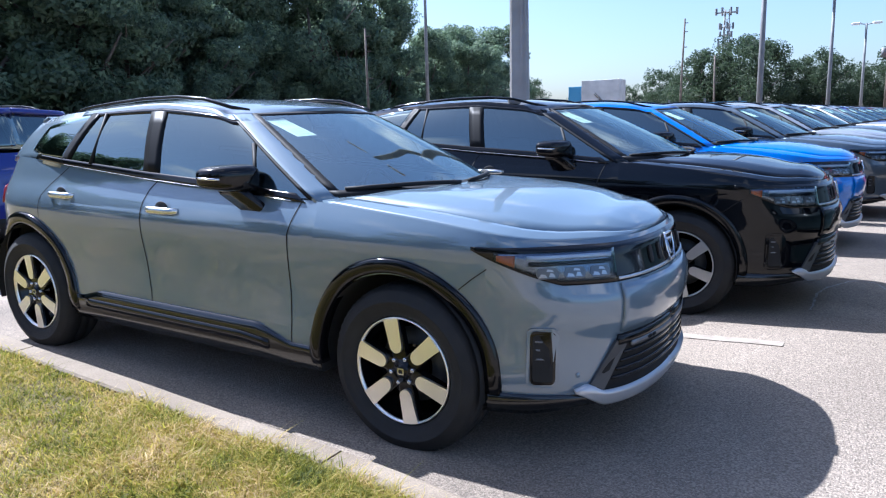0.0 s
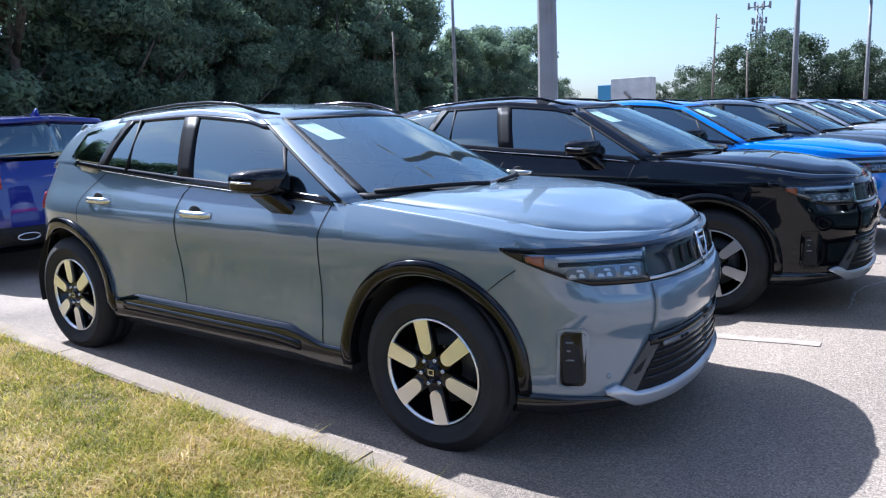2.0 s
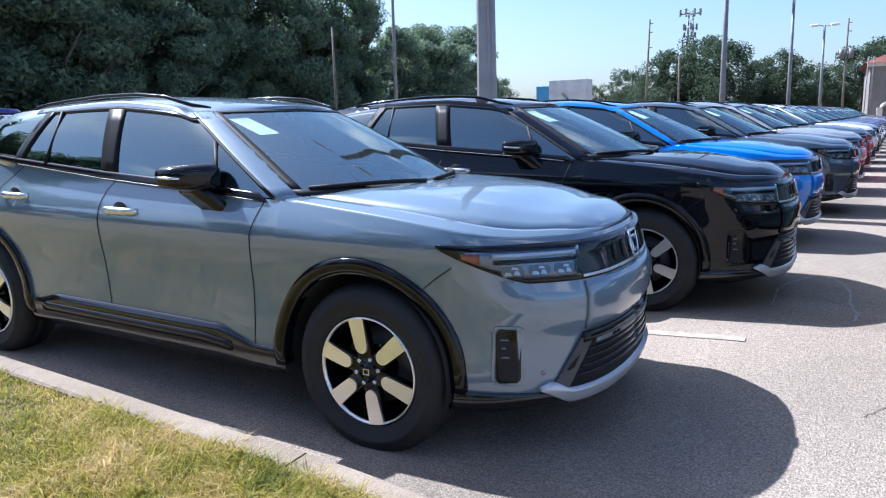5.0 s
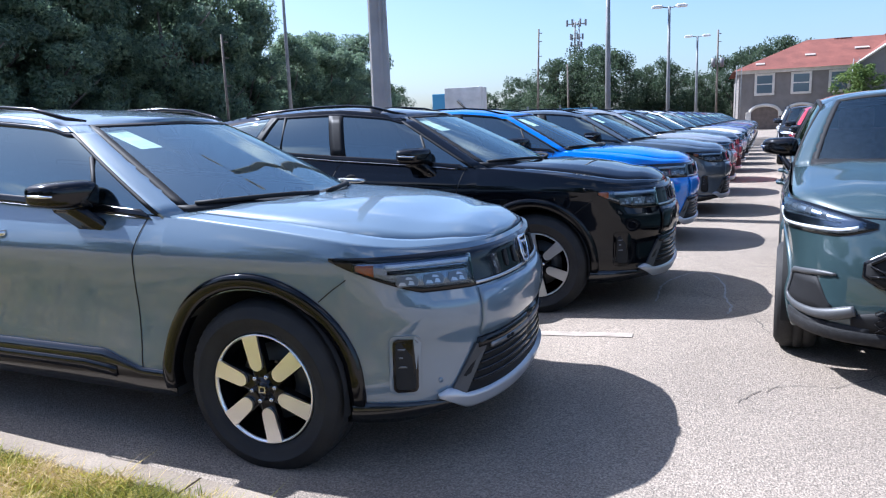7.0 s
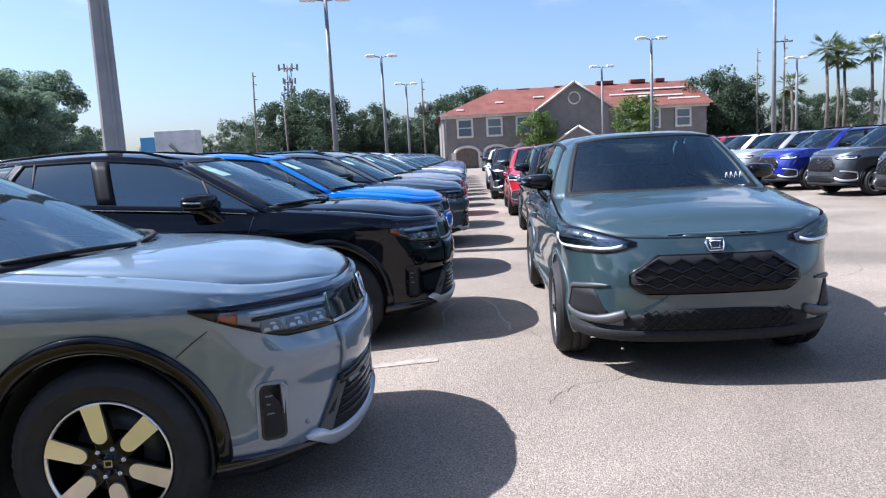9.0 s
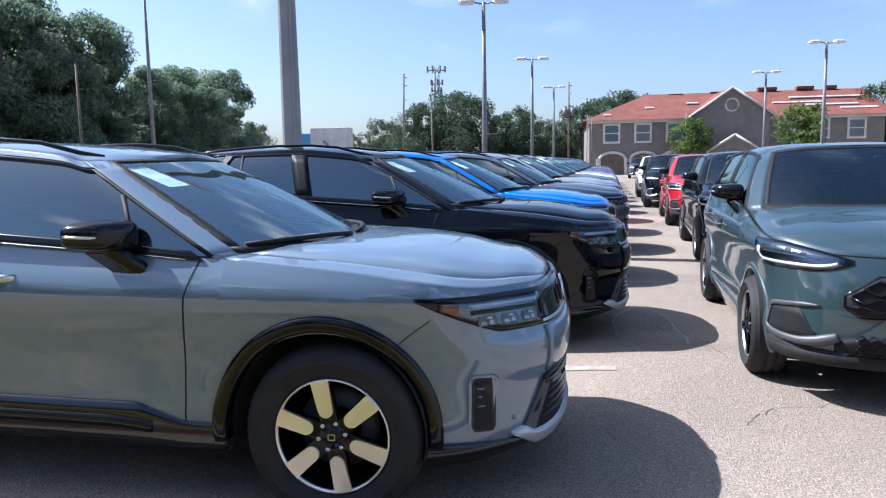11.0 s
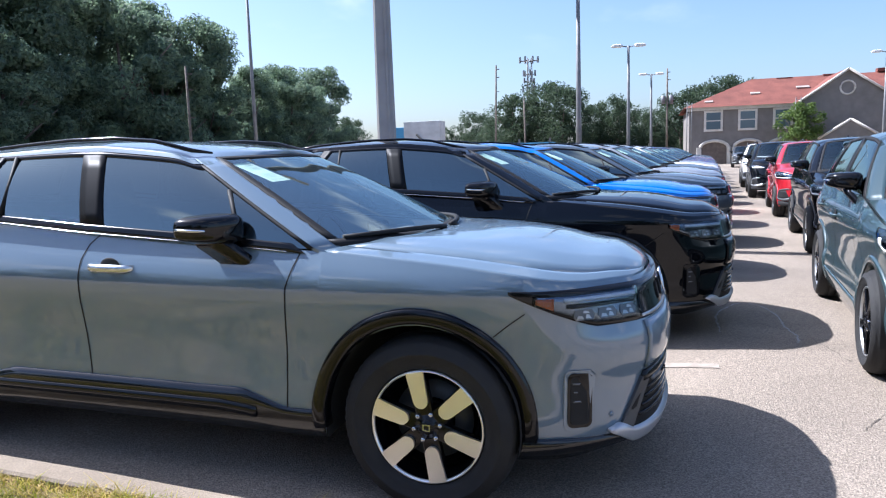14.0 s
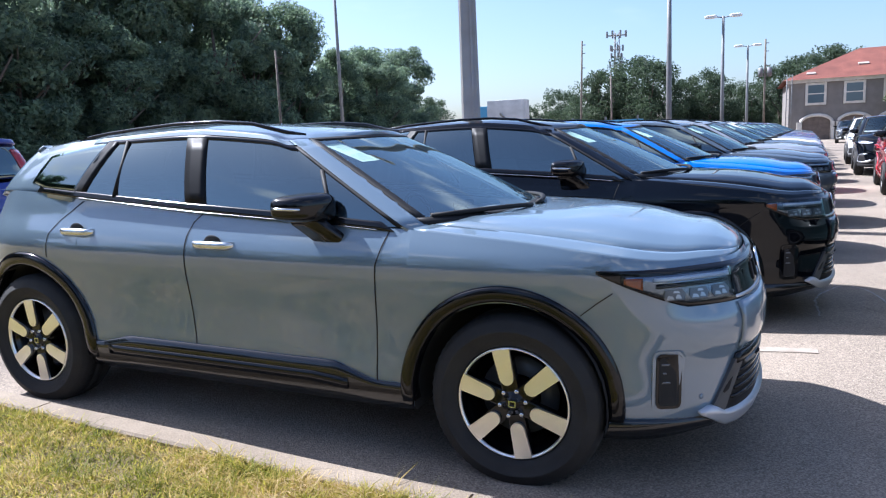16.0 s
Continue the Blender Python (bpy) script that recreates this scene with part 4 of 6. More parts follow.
    for side in (1, -1):
        a, b = s_y(0.555), s_y(0.862)
        bm = bmesh.new()
        skin(wf, lin(a, b, 18), lambda s: lin(0.874 + 0.138 * taper(s), 1.004, 5), 0.016, 0.012, (side,), bm=bm)
        lamp = part("headlight", bm, LENS, car, "slim clear headlight")
        inner = lambda q: a + (b - a) * q
        part("lamp_tray", skin(wf, lin(a + 0.006, b - 0.02, 14), lambda s: lin(0.880 + 0.136 * taper(s), 0.998, 4), 0.0075, 0.003, (side,)), LAMP_TRAY, lamp, "smoked chrome lamp tray")
        part("light_bar", skin(wf, lin(inner(0.03), inner(0.76), 14), lambda s: [0.972, 0.980, 0.990], 0.0125, 0.006, (side,)), LAMP_BAR, lamp, "silver daytime light bar")
        part("lamp_shelf", skin(wf, lin(inner(0.03), inner(0.74), 14), lambda s: [0.944, 0.950, 0.964], 0.0105, 0.006, (side,)), GLOSS_BLACK, lamp)
        for c0 in (0.07, 0.29, 0.51):
            q0, q1 = inner(c0), inner(c0 + 0.17)
            pod = part("projector", slab(bmesh.new(), wf, [(q0, 0.892), (q1 - 0.012, 0.890), (q1, 0.906), (q1 - 0.006, 0.936), (q0 + 0.010, 0.938), (q0 - 0.008, 0.918)], 0.0115, 0.006, (side,)), DARK_ALLOY, lamp, smooth=False)
            for f0, f1, z0, z1 in ((0.12, 0.42, 0.897, 0.916), (0.50, 0.86, 0.896, 0.912), (0.20, 0.55, 0.920, 0.932)):
                u0, u1 = q0 + (q1 - q0) * f0, q0 + (q1 - q0) * f1
                part("reflector", slab(bmesh.new(), wf, [(u0, z0), (u1, z0 + 0.002), (u1 - 0.006, z1), (u0 + 0.008, z1 - 0.003)], 0.0130, 0.004, (side,)), BRUSHED, pod, smooth=False)
        bm = bmesh.new()
        skin(wf, lin(b - 0.088, b - 0.012, 8), lambda s: lin(0.880 + 0.138 * taper(s), 0.992, 4), 0.0135, 0.006, (side,), bm=bm)
        part("side_marker", bm, AMBER, lamp, "amber side marker")
        # upright air curtain with rounded ends
        v0, v1 = S(0.70), S(0.628)
        vm, vh = (v0 + v1) / 2, abs(v1 - v0) / 2 + 0.016
        def pill(w, h, r):
            return [(vm + (w - r) * sx + r * math.cos(a), 0.54 + (h - r) * sz + r * math.sin(a)) for sx, sz, a0 in ((1, 1, 0.0), (-1, 1, 90.0), (-1, -1, 180.0), (1, -1, 270.0)) for a in [radians(a0 + 22.5 * k) for k in range(5)]]
        part("inlet_frame_ring", slab(bmesh.new(), wf, pill(vh + 0.016, 0.136, 0.034), 0.004, 0.01, (side,)), paint_mat, car, smooth=False)
        vent = part("air_curtain", slab(bmesh.new(), wf, pill(vh, 0.122, 0.026), 0.008, 0.012, (side,)), GLOSS_BLACK, car, "upright black air inlet", smooth=False)
        part("inlet_back", slab(bmesh.new(), wf, pill(vh - 0.012, 0.108, 0.018), 0.010, 0.004, (side,)), UNDER, vent, smooth=False)
        for z in (0.53, 0.572, 0.61):
            bm = bmesh.new()
            skin(wf, lin(v0 + 0.006, v1 - 0.006, 4), [z, z + 0.008], 0.013, 0.006, (side,), bm=bm)
            part("slat", bm, DARK_ALLOY, vent)
        bm = bmesh.new()
        lathe(bm, [(0.001, -0.006), (0.016, -0.004), (0.02, 0.0), (0.022, 0.01)], 14)
        fog = wf(v0 + 0.03, 0.452, side)
        bmesh.ops.transform(bm, matrix=Matrix.Translation(fog) @ pose(0, 0, 0, 0, 0, 45 if side < 0 else 135), verts=bm.verts)
        part("fog_lamp", bm, CHROME, vent)
        bm = bmesh.new()
        lathe(bm, [(0.001, -0.003), (0.010, -0.003), (0.012, 0.0)], 14)
        bmesh.ops.transform(bm, matrix=Matrix.Translation(wf(s_y(0.695), 0.457, side)) @ pose(0, 0, 0, 0, 0, 50 if side < 0 else 130), verts=bm.verts)
        part("parking_sensor", bm, paint_mat, car)
    # grille slots and emblem
    for side in (1, -1):
        for y in (0.15, 0.26):
            bm = bmesh.new()
            slab(bm, wf, [(y - 0.018, 0.912), (y - 0.008, 0.902), (y + 0.008, 0.902), (y + 0.018, 0.912), (y + 0.018, 0.972), (y + 0.008, 0.982), (y - 0.008, 0.982), (y - 0.018, 0.972)], 0.012, 0.01, (side,))
            part("grille_pod", bm, CLAD, car, smooth=False)
    part("grille_line", skin(wf, lin(0.0, s_y(0.54), 24), [0.868, 0.874, 0.880], 0.0105, 0.006), BRUSHED, car, "thin bright line under the grille")
    part("bumper_centre", skin(wf, lin(0.0, s_y(0.535), 24), lambda s: lin(0.640, 0.852, 8), 0.011, 0.012), paint_mat, car, "stepped middle of the bumper")
    bm = bmesh.new()
    nose = wf(0.0, 0.945, 1)
    for pts in ([(-0.055, 0.062), (0.055, 0.062), (0.06, 0.0), (0.045, -0.062), (-0.045, -0.062), (-0.06, 0.0), (-0.055, 0.062)], [(-0.034, 0.036), (0.034, 0.036), (0.026, -0.036), (-0.026, -0.036), (-0.034, 0.036)]):
        tube(bm, [nose + Vector((0.018 - b * 0.25, a, b)) for a, b in pts], 0.0065, 6)
    part("emblem", bm, CHROME, car, "plain chrome emblem frame")
    # lower intake with bright skid lip
    bm = bmesh.new()
    def mouth(s):
        e = s_y(0.65)
        q = max(0.0, (s - s_y(0.53)) / (e - s_y(0.53)))
        return lin(0.365, 0.625 - 0.215 * q, 6)
    skin(wf, lin(0.0, s_y(0.645), 26), mouth, 0.007, 0.02, bm=bm)
    part("lower_intake", bm, SATIN, car, "black lower intake")
    for z in (0.425, 0.46, 0.495, 0.53):
        bm = bmesh.new()
        skin(wf, lin(0.0, s_y(0.575 - (z - 0.425) * 0.6), 14), [z, z + 0.013], 0.016, 0.012, bm=bm)
        part("intake_slat", bm, GLOSS_BLACK, car)
    bm = bmesh.new()
    skin(wf, lin(0.0, s_y(0.545), 18), [0.578, 0.590, 0.624], 0.018, 0.016, bm=bm)
    part("plate_panel", bm, GLOSS_BLACK, car, "glossy black bar over the intake")
    part("plate_strip", skin(wf, lin(0.0, s_y(0.47), 16), [0.560, 0.570, 0.584], 0.021, 0.012), DARK_ALLOY, car)
    for side in (1, -1):
        for y in (0.30, 0.34):
            c = wf(s_y(y), 0.574, side)
            part("bar_clip", lathe(bmesh.new(), [(0.001, -0.006), (0.007, -0.005), (0.008, 0.02)], 10, c + Vector((0.024, 0, 0))), SATIN, car)
    for side in (1, -1):
        bm = bmesh.new()
        slab(bm, wf, [(s_y(0.662), 0.405), (s_y(0.610), 0.375), (s_y(0.500), 0.575), (s_y(0.555), 0.600)], 0.016, 0.02, (side,))
        part("intake_blade", bm, BLADE_GREY, car, "satin grey blade beside the intake", smooth=False)
    bm = bmesh.new()
    def lip(s):
        q = min(max((s - s_y(0.60)) / (s_y(0.705) - s_y(0.60)), 0.0), 1.0)
        return [0.322 + 0.062 * q, 0.332 + 0.056 * q, 0.366 + 0.026 * q, 0.378 + 0.036 * smooth(q / 0.6) - 0.020 * smooth((q - 0.6) / 0.4)]
    skin(wf, lin(0.0, s_y(0.705), 34), lip, 0.030, 0.05, bm=bm)
    part("skid_lip", bm, LIP_SILVER, car, "silver skid lip under the bumper")
    for side in (1, -1):
        part("bumper_edge", skin(wf, lin(s_y(0.62), S(0.40), 16), lambda s: [0.318 - 0.050 * smooth((s - s_y(0.62)) / 0.35), 0.335 - 0.03 * smooth((s - s_y(0.62)) / 0.35), 0.366], 0.012, 0.06, (side,)), SILL, car, "black lower bumper edge")
    bm = bmesh.new()
    skin(wf, lin(sh.length, S(-3.45), 16), lambda s: [1.0, 1.03, 1.09, 1.11], 0.010, 0.02, bm=bm)
    part("tail_light", bm, RED_LENS, car, "red tail light band")
    bm = bmesh.new()
    skin(wf, lin(sh.length, S(-3.5), 16), lambda s: lin(0.36, 0.6, 4), 0.010, 0.02, bm=bm)
    part("rear_bumper", bm, CLAD, car)
    for x, spin in ((0.0, 18.0), (-3.094, 22.0)):
        for side in (-1, 1):
            wheel(car, x, 0.905 * side, 0.40, 0.412, 0.264, 0.25, side, wheel_style, spin)
    return car


hero = electric_suv(GREY)
tagged(hero, "slate grey electric crossover with black arches parked at the kerb", "car")
PITCH = 1.26
HERO_AT = (-1.95, 3.27)
hero.matrix_world = pose(HERO_AT[0], HERO_AT[1], -0.02, 0, PITCH, 0)


def repaint(car, old, fresh):
    for o in car.children_recursive:
        for slot in o.material_slots:
            if slot.material == old:
                slot.link = "OBJECT"
                slot.material = fresh


# ---- petrol crossovers ----
def crossover(paint_mat, spec):
    """A petrol crossover: origin on the ground under the front axle, nose towards +x."""
    W, wb, nose, tail, zt = spec["half"], spec["base"], spec["nose"], spec["tail"], spec["belt"]
    xr = -wb - tail
    c = spec["cowl_x"]
    zh = spec["bonnet_z"]
    rh = spec["roof_z"]
    sh = Shape(
        plan=[(nose, 0), (nose - 0.01, 0.25), (nose - 0.045, 0.45), (nose - 0.11, 0.62), (nose - 0.22, W - 0.17), (nose - 0.38, W - 0.08), (nose - 0.6, W - 0.025), (0, W - 0.01), (-0.6, W), (-wb + 0.5, W), (-wb, W), (xr + 0.55, W - 0.03), (xr + 0.25, W - 0.10), (xr + 0.10, W - 0.24), (xr + 0.02, 0.45), (xr, 0)],
        inset_side=[(0.2, 0.07), (0.33, 0.03), (0.44, 0.015), (0.56, 0.04), (0.72, 0.035), (0.86, 0.008), (0.93, 0.0), (1.0, 0.02), (1.1, 0.05), (1.25, 0.08)],
        inset_front=[(0.2, 0.10), (0.3, 0.03), (0.42, 0.0), (0.58, 0.008), (0.70, 0.022), (0.80, 0.046), (0.88, 0.072), (0.95, 0.102), (1.05, 0.15), (1.15, 0.19)],
        inset_rear=[(0.2, 0.12), (0.38, 0.02), (0.55, 0.0), (0.85, 0.03), (1.0, 0.05), (1.15, 0.10), (1.3, 0.16)],
        top=[(nose, zh - 0.03), (nose - 0.2, zh - 0.008), (nose - 0.45, zh + 0.036), (0, zh + 0.09), (c - 0.35, zt), (-wb * 0.62, zt + 0.03), (-wb, zt + 0.07), (xr + 0.3, zt + 0.09), (xr, zt + 0.05)],
        cabin=[(0, (c, 0, zt + 0.005), (c - 0.83, 0, rh - 0.045)), (1, (c - 0.08, 0.42, zt + 0.005), (c - 0.85, 0.34, rh - 0.05)), (2, (c - 0.32, W - 0.17, zt), (c - 0.93, W - 0.34, rh - 0.075)), (3, (c - 0.46, W - 0.07, zt - 0.01), (c - 1.02, W - 0.255, rh - 0.11)),
               (4, (c - 0.85, W - 0.065, zt + 0.005), (c - 1.14, W - 0.24, rh - 0.085)), (5, (c - 1.42, W - 0.06, zt + 0.02), (c - 1.47, W - 0.235, rh - 0.065)), (6, (c - 1.58, W - 0.06, zt + 0.025), (c - 1.60, W - 0.235, rh - 0.063)), (7, (-wb + 0.22, W - 0.065, zt + 0.055), (-wb + 0.30, W - 0.24, rh - 0.085)), (8, (-wb + 0.14, W - 0.067, zt + 0.06), (-wb + 0.22, W - 0.24, rh - 0.09)),
               (9, (xr + 0.52, W - 0.13, zt + 0.09), (xr + 0.66, W - 0.26, rh - 0.14)), (10, (xr + 0.27, W - 0.20, zt + 0.095), (xr + 0.42, W - 0.31, rh - 0.13)), (11, (xr + 0.18, W - 0.30, zt + 0.095), (xr + 0.33, W - 0.37, rh - 0.11)), (12, (xr + 0.12, 0, zt + 0.095), (xr + 0.27, 0, rh - 0.08))],
        roof=[(c - 0.8, rh - 0.035), (c - 1.1, rh - 0.01), (c - 1.6, rh), (-wb, rh - 0.015), (xr + 0.25, rh - 0.07)],
        arches=[(0.0, 0.345, 0.395), (-wb, 0.345, 0.395)],
        floor=[(nose, 0.285), (nose - 0.4, 0.27), (-0.5, 0.24), (-wb + 0.4, 0.24), (xr + 0.4, 0.28), (xr, 0.34)], front_x=nose - 0.55, rear_x=xr + 0.5)
    car = thing("parked_car", "", "car")
    wf = face(sh.wall)
    S = sh.s_at
    table = [(sh.plan(1.5 * i / 300)[1], 1.5 * i / 300) for i in range(301)]
    s_y = lambda y: min(table, key=lambda t: abs(t[0] - y))[1]
    part("body", body_shell(sh), paint_mat, car)
    part("bonnet", bonnet(sh, c - 0.34, lambda x: 0.045 + 0.012 * min(max((x + 0.4) / 0.5, 0.0), 1.0) if x < nose - 0.5 else 0.055 * max(0.0, 1 - ((x - nose + 0.5) / 0.55) ** 2) ** 0.5, 0.003, 0.012, 0.22), paint_mat, car)
    part("floor_pan", deck(sh, nose - 0.08, xr + 0.1, 0.26), UNDER, car)
    bm = bmesh.new()
    rows = []
    for x in lin(c + 0.2, c - 0.62, 12):
        w = sh.wall(S(x), sh.top(x), 1).y - 0.01
        rows.append([bm.verts.new((x + 0.32 * (1 - q * q), q * w, sh.top(x) - 0.004)) for q in lin(-1, 1, 13)])
    for a, b in zip(rows, rows[1:]):
        for j in range(12):
            bm.faces.new((a[j], a[j+1], b[j+1], b[j]))
    part("cowl", bm, SATIN, car)
    bm = bmesh.new()
    bm.faces.new([bm.verts.new((x, q * sh.wall(S(x), sh.top(x), 1).y, sh.top(x))) for x, q in ((xr + 0.7, 1), (xr + 0.3, 1), (xr + 0.12, 1), (xr + 0.12, -1), (xr + 0.3, -1), (xr + 0.7, -1))])
    part("tail_shelf", bm, paint_mat, car)
    clad = CLAD if spec["clad"] else paint_mat
    for cx, cz, r in sh.arches:
        for side in (1, -1):
            part("arch_liner", arch_liner(sh, cx, cz, r, side), UNDER, car)
            part("arch_moulding", arch_trim(sh, cx, cz, 0.388, 0.44, -0.22, math.pi + 0.22, side), clad, car)
    for side in (1, -1):
        part("sill_cladding", skin(wf, [S(x) for x in lin(-0.42, -wb + 0.42, 24)], [0.22, 0.28, 0.36, 0.39], 0.010, 0.025, (side,)), clad, car)
        part("front_door_seam", seam(sh, [(c - 0.45, zt - 0.02), (c - 0.5, 0.9), (c - 0.52, 0.6), (c - 0.52, 0.28)], side), SATIN, car)
        part("middle_door_seam", seam(sh, [(c - 1.5, zt + 0.0), (c - 1.55, 0.9), (c - 1.53, 0.6), (c - 1.52, 0.28)], side), SATIN, car)
        part("bonnet_seam", seam(sh, [(x, sh.top(x) - 0.004) for x in lin(c - 0.4, nose - 0.28, 9)], side), SATIN, car)
        handle(car, sh, side, c - 1.46, c - 1.22, 0.93, paint_mat)
        handle(car, sh, side, c - 2.35, c - 2.12, 0.96, paint_mat)
        mirror(car, sh, side, c - 0.66, zt - 0.035, GLOSS_BLACK, W - 0.06, 0.95)
    cf = cabin_parts(car, sh, paint_mat, spec["rails"], screen=CLEAR_GLASS)
    for y0, y1 in ((-0.66, -0.06), (0.02, 0.62)):
        pts = [(c + 0.05 - 0.40 * (abs(y0 + (y1 - y0) * q) / 0.75) ** 2.2, y0 + (y1 - y0) * q, zt + 0.02) for q in lin(0, 1, 8)]
        part("wiper", tube(bmesh.new(), pts, 0.013, 6, 0.8), SATIN, car)
    cabin_inside(car, c - 0.52, c - 0.84, 1, zt - 1.175)
    # nose
    h0, hh = spec["lamp_z"]
    part("bonnet_edge", skin(wf, lin(0, s_y(0.66), 24), lambda s: [sh.top(sh.plan(s)[0]) - 0.012, sh.top(sh.plan(s)[0]) - 0.006], 0.0025, 0.004), SATIN, car)
    for side in (1, -1):
        a, b = s_y(spec["lamp_y"][0]), S(nose - (0.50 if spec["rails"] else 0.70))
        at = lambda q: a + (b - a) * q
        def lamp_z(s, g=0.0):
            q = min(max((s - a) / (b - a), 0.0), 1.0)
            lo = h0 + hh * (0.34 * max(0.0, 1 - q / 0.30) ** 2 + 0.10 * q * q + 0.75 * max(0.0, (q - 0.78) / 0.22) ** 1.6)
            hi = h0 + hh * (0.42 + 0.58 * min(q / 0.6, 1.0) ** 0.75)
            return lin(lo - g, hi + g, 5)
        housing = part("lamp_housing", skin(wf, lin(a - 0.012, b + 0.010, 20), lambda s: lamp_z(s, 0.008), 0.004, 0.02, (side,)), GLOSS_BLACK, car, "slim headlight with black housing")
        part("lamp_tray", skin(wf, lin(at(0.06), at(0.93), 16), lambda s: lin(lamp_z(s)[0] + 0.006, lamp_z(s)[4] - 0.006, 4), 0.0055, 0.002, (side,)), LAMP_TRAY, housing)
        part("light_bar", skin(wf, lin(at(0.10), at(0.90), 16), lambda s: [lamp_z(s)[0] + 0.014, lamp_z(s)[0] + 0.030], 0.0125, 0.004, (side,)), LAMP_BAR, housing, "white daytime light strip")
        part("light_hook", skin(wf, lin(at(0.84), at(0.895), 4), lambda s: lin(lamp_z(s)[0] + 0.016, lamp_z(s)[-1] - 0.045, 4), 0.0128, 0.004, (side,)), LAMP_BAR, housing)
        part("light_guide", skin(wf, lin(at(0.24), at(0.78), 12), lambda s: [lamp_z(s)[2] + 0.004, lamp_z(s)[2] + 0.010], 0.007, 0.004, (side,)), BRUSHED, housing)
        for q in (0.36, 0.50, 0.64):
            s0 = at(q)
            part("reflector", slab(bmesh.new(), wf, [(s0, lamp_z(s0)[2] + 0.012), (s0 + 0.05, lamp_z(s0)[2] + 0.014), (s0 + 0.045, lamp_z(s0)[4] - 0.014), (s0 + 0.005, lamp_z(s0)[4] - 0.014)], 0.006, 0.003, (side,)), DARK_ALLOY, housing, smooth=False)
        part("lens", skin(wf, lin(a, b, 18), lamp_z, 0.010, 0.004, (side,)), LENS, housing)
        # hooked corner inlet with a satin blade sweeping under it
        v0, v1 = s_y(W - 0.27), S(nose - 0.455)
        z0, z1 = spec["inlet_z"]
        def cave(s):
            q = min(max((s - v0) / (v1 - v0), 0.0), 1.0)
            return lin(z0 - 0.012, z0 + 0.035 + (z1 - z0 - 0.045) * smooth(q / 0.30) - 0.03 * q, 5)
        inlet = part("corner_inlet", skin(wf, lin(v0, v1, 16), cave, 0.003, 0.015, (side,)), SATIN, car, "black hooked corner inlet")
        e0 = s_y(W - 0.375)
        w = v1 - v0
        hook = [(e0, z0 + 0.030, 1.5), (e0 + 0.06, z0 + 0.008, 1.8), (v0 + 0.02, z0 - 0.012, 1.7), (v0 + 0.30 * w, z0 - 0.022, 1.4), (v0 + 0.65 * w, z0 - 0.018, 1.15), (v1 - 0.03, z0 - 0.004, 1.0), (v1 + 0.012, z0 + 0.030, 0.9), (v1 + 0.014, z1 - 0.075, 0.9), (v1 - 0.02, z1 - 0.034, 0.9), (v0 + 0.6 * w, z1 - 0.012, 0.85), (v0 + 0.25 * w, z1 + 0.004, 0.8), (v0 - 0.01, z1 + 0.010, 0.35)]
        curve = spline([(k, *r) for k, r in enumerate(hook)])
        fine = [curve(u) for u in lin(0, len(hook) - 1, 56)]
        pts = [wf(r[0], r[1], side) + Vector((0.004, 0.004 * side, 0)) for r in fine]
        part("inlet_frame", tube(bmesh.new(), pts, 0.0125, 8, 1.5, [r[2] for r in fine]), ALLOY if spec["rails"] else BLADE_GREY, inlet, "satin grey hook sweeping round the inlet")
        part("bumper_corner", skin(wf, lin(s_y(0.48), S(nose - 0.49), 16), lambda s: [0.285, 0.32, z0 - 0.055], 0.008, 0.03, (side,)), CLAD, car, "black lower bumper corner")
        part("tail_light", skin(wf, lin(sh.length - 0.66 if spec["tall_tail"] else sh.length - 0.5, S(xr + 0.30), 10), lambda s: [0.92, 0.98, zt - 0.02, zt + 0.05], 0.012, 0.02, (side,)), RED_LENS, car, "red tail light")
        if spec["tall_tail"]:
            part("tail_light", skin(cf, lin(10.35, 11.1, 5), lin(-0.08, 0.75, 6), 0.012, 0.02, (side,)), RED_LENS, car, "tall red tail light beside the rear window")
    g0, g1, gw, gt = spec["grille"]
    def front(y, z, off):
        side = 1 if y >= 0 else -1
        p = wf(s_y(abs(y)), z, side)
        return p + Vector((off, 0, 0))
    bm = bmesh.new()
    cols = lin(-gw, gw, 31)
    def span(y):
        q = abs(y) / gw
        top = g1 - max(0, (q - 0.68) / 0.32) * (g1 - g0) * 0.50
        bot = g0 + max(0, (q - 0.84) / 0.16) * (g1 - g0) * 0.25
        return bot, top
    def sheet(off, grow, bm):
        rows = [[bm.verts.new(front(y * (1 + grow * 0.9), z, off)) for z in lin(span(y)[0] - grow * 0.25, span(y)[1] + grow * 0.25, 6)] for y in cols]
        for r0, r1 in zip(rows, rows[1:]):
            for j in range(5):
                bm.faces.new((r0[j], r1[j], r1[j+1], r0[j+1]))
        bmesh.ops.recalc_face_normals(bm, faces=bm.faces)
        border = [e for e in bm.edges if len(e.link_faces) == 1]
        for v in bmesh.ops.extrude_edge_only(bm, edges=border)["geom"]:
            if isinstance(v, bmesh.types.BMVert):
                v.co.x -= 0.03
        return bm
    grille = part("grille", sheet(0.004, 0.035, bmesh.new()), GLOSS_BLACK, car, "black grille with a bold mesh")
    part("grille_back", sheet(0.008, 0.0, bmesh.new()), SATIN, grille)
    # mesh of bent bars
    n = spec["mesh_rows"]
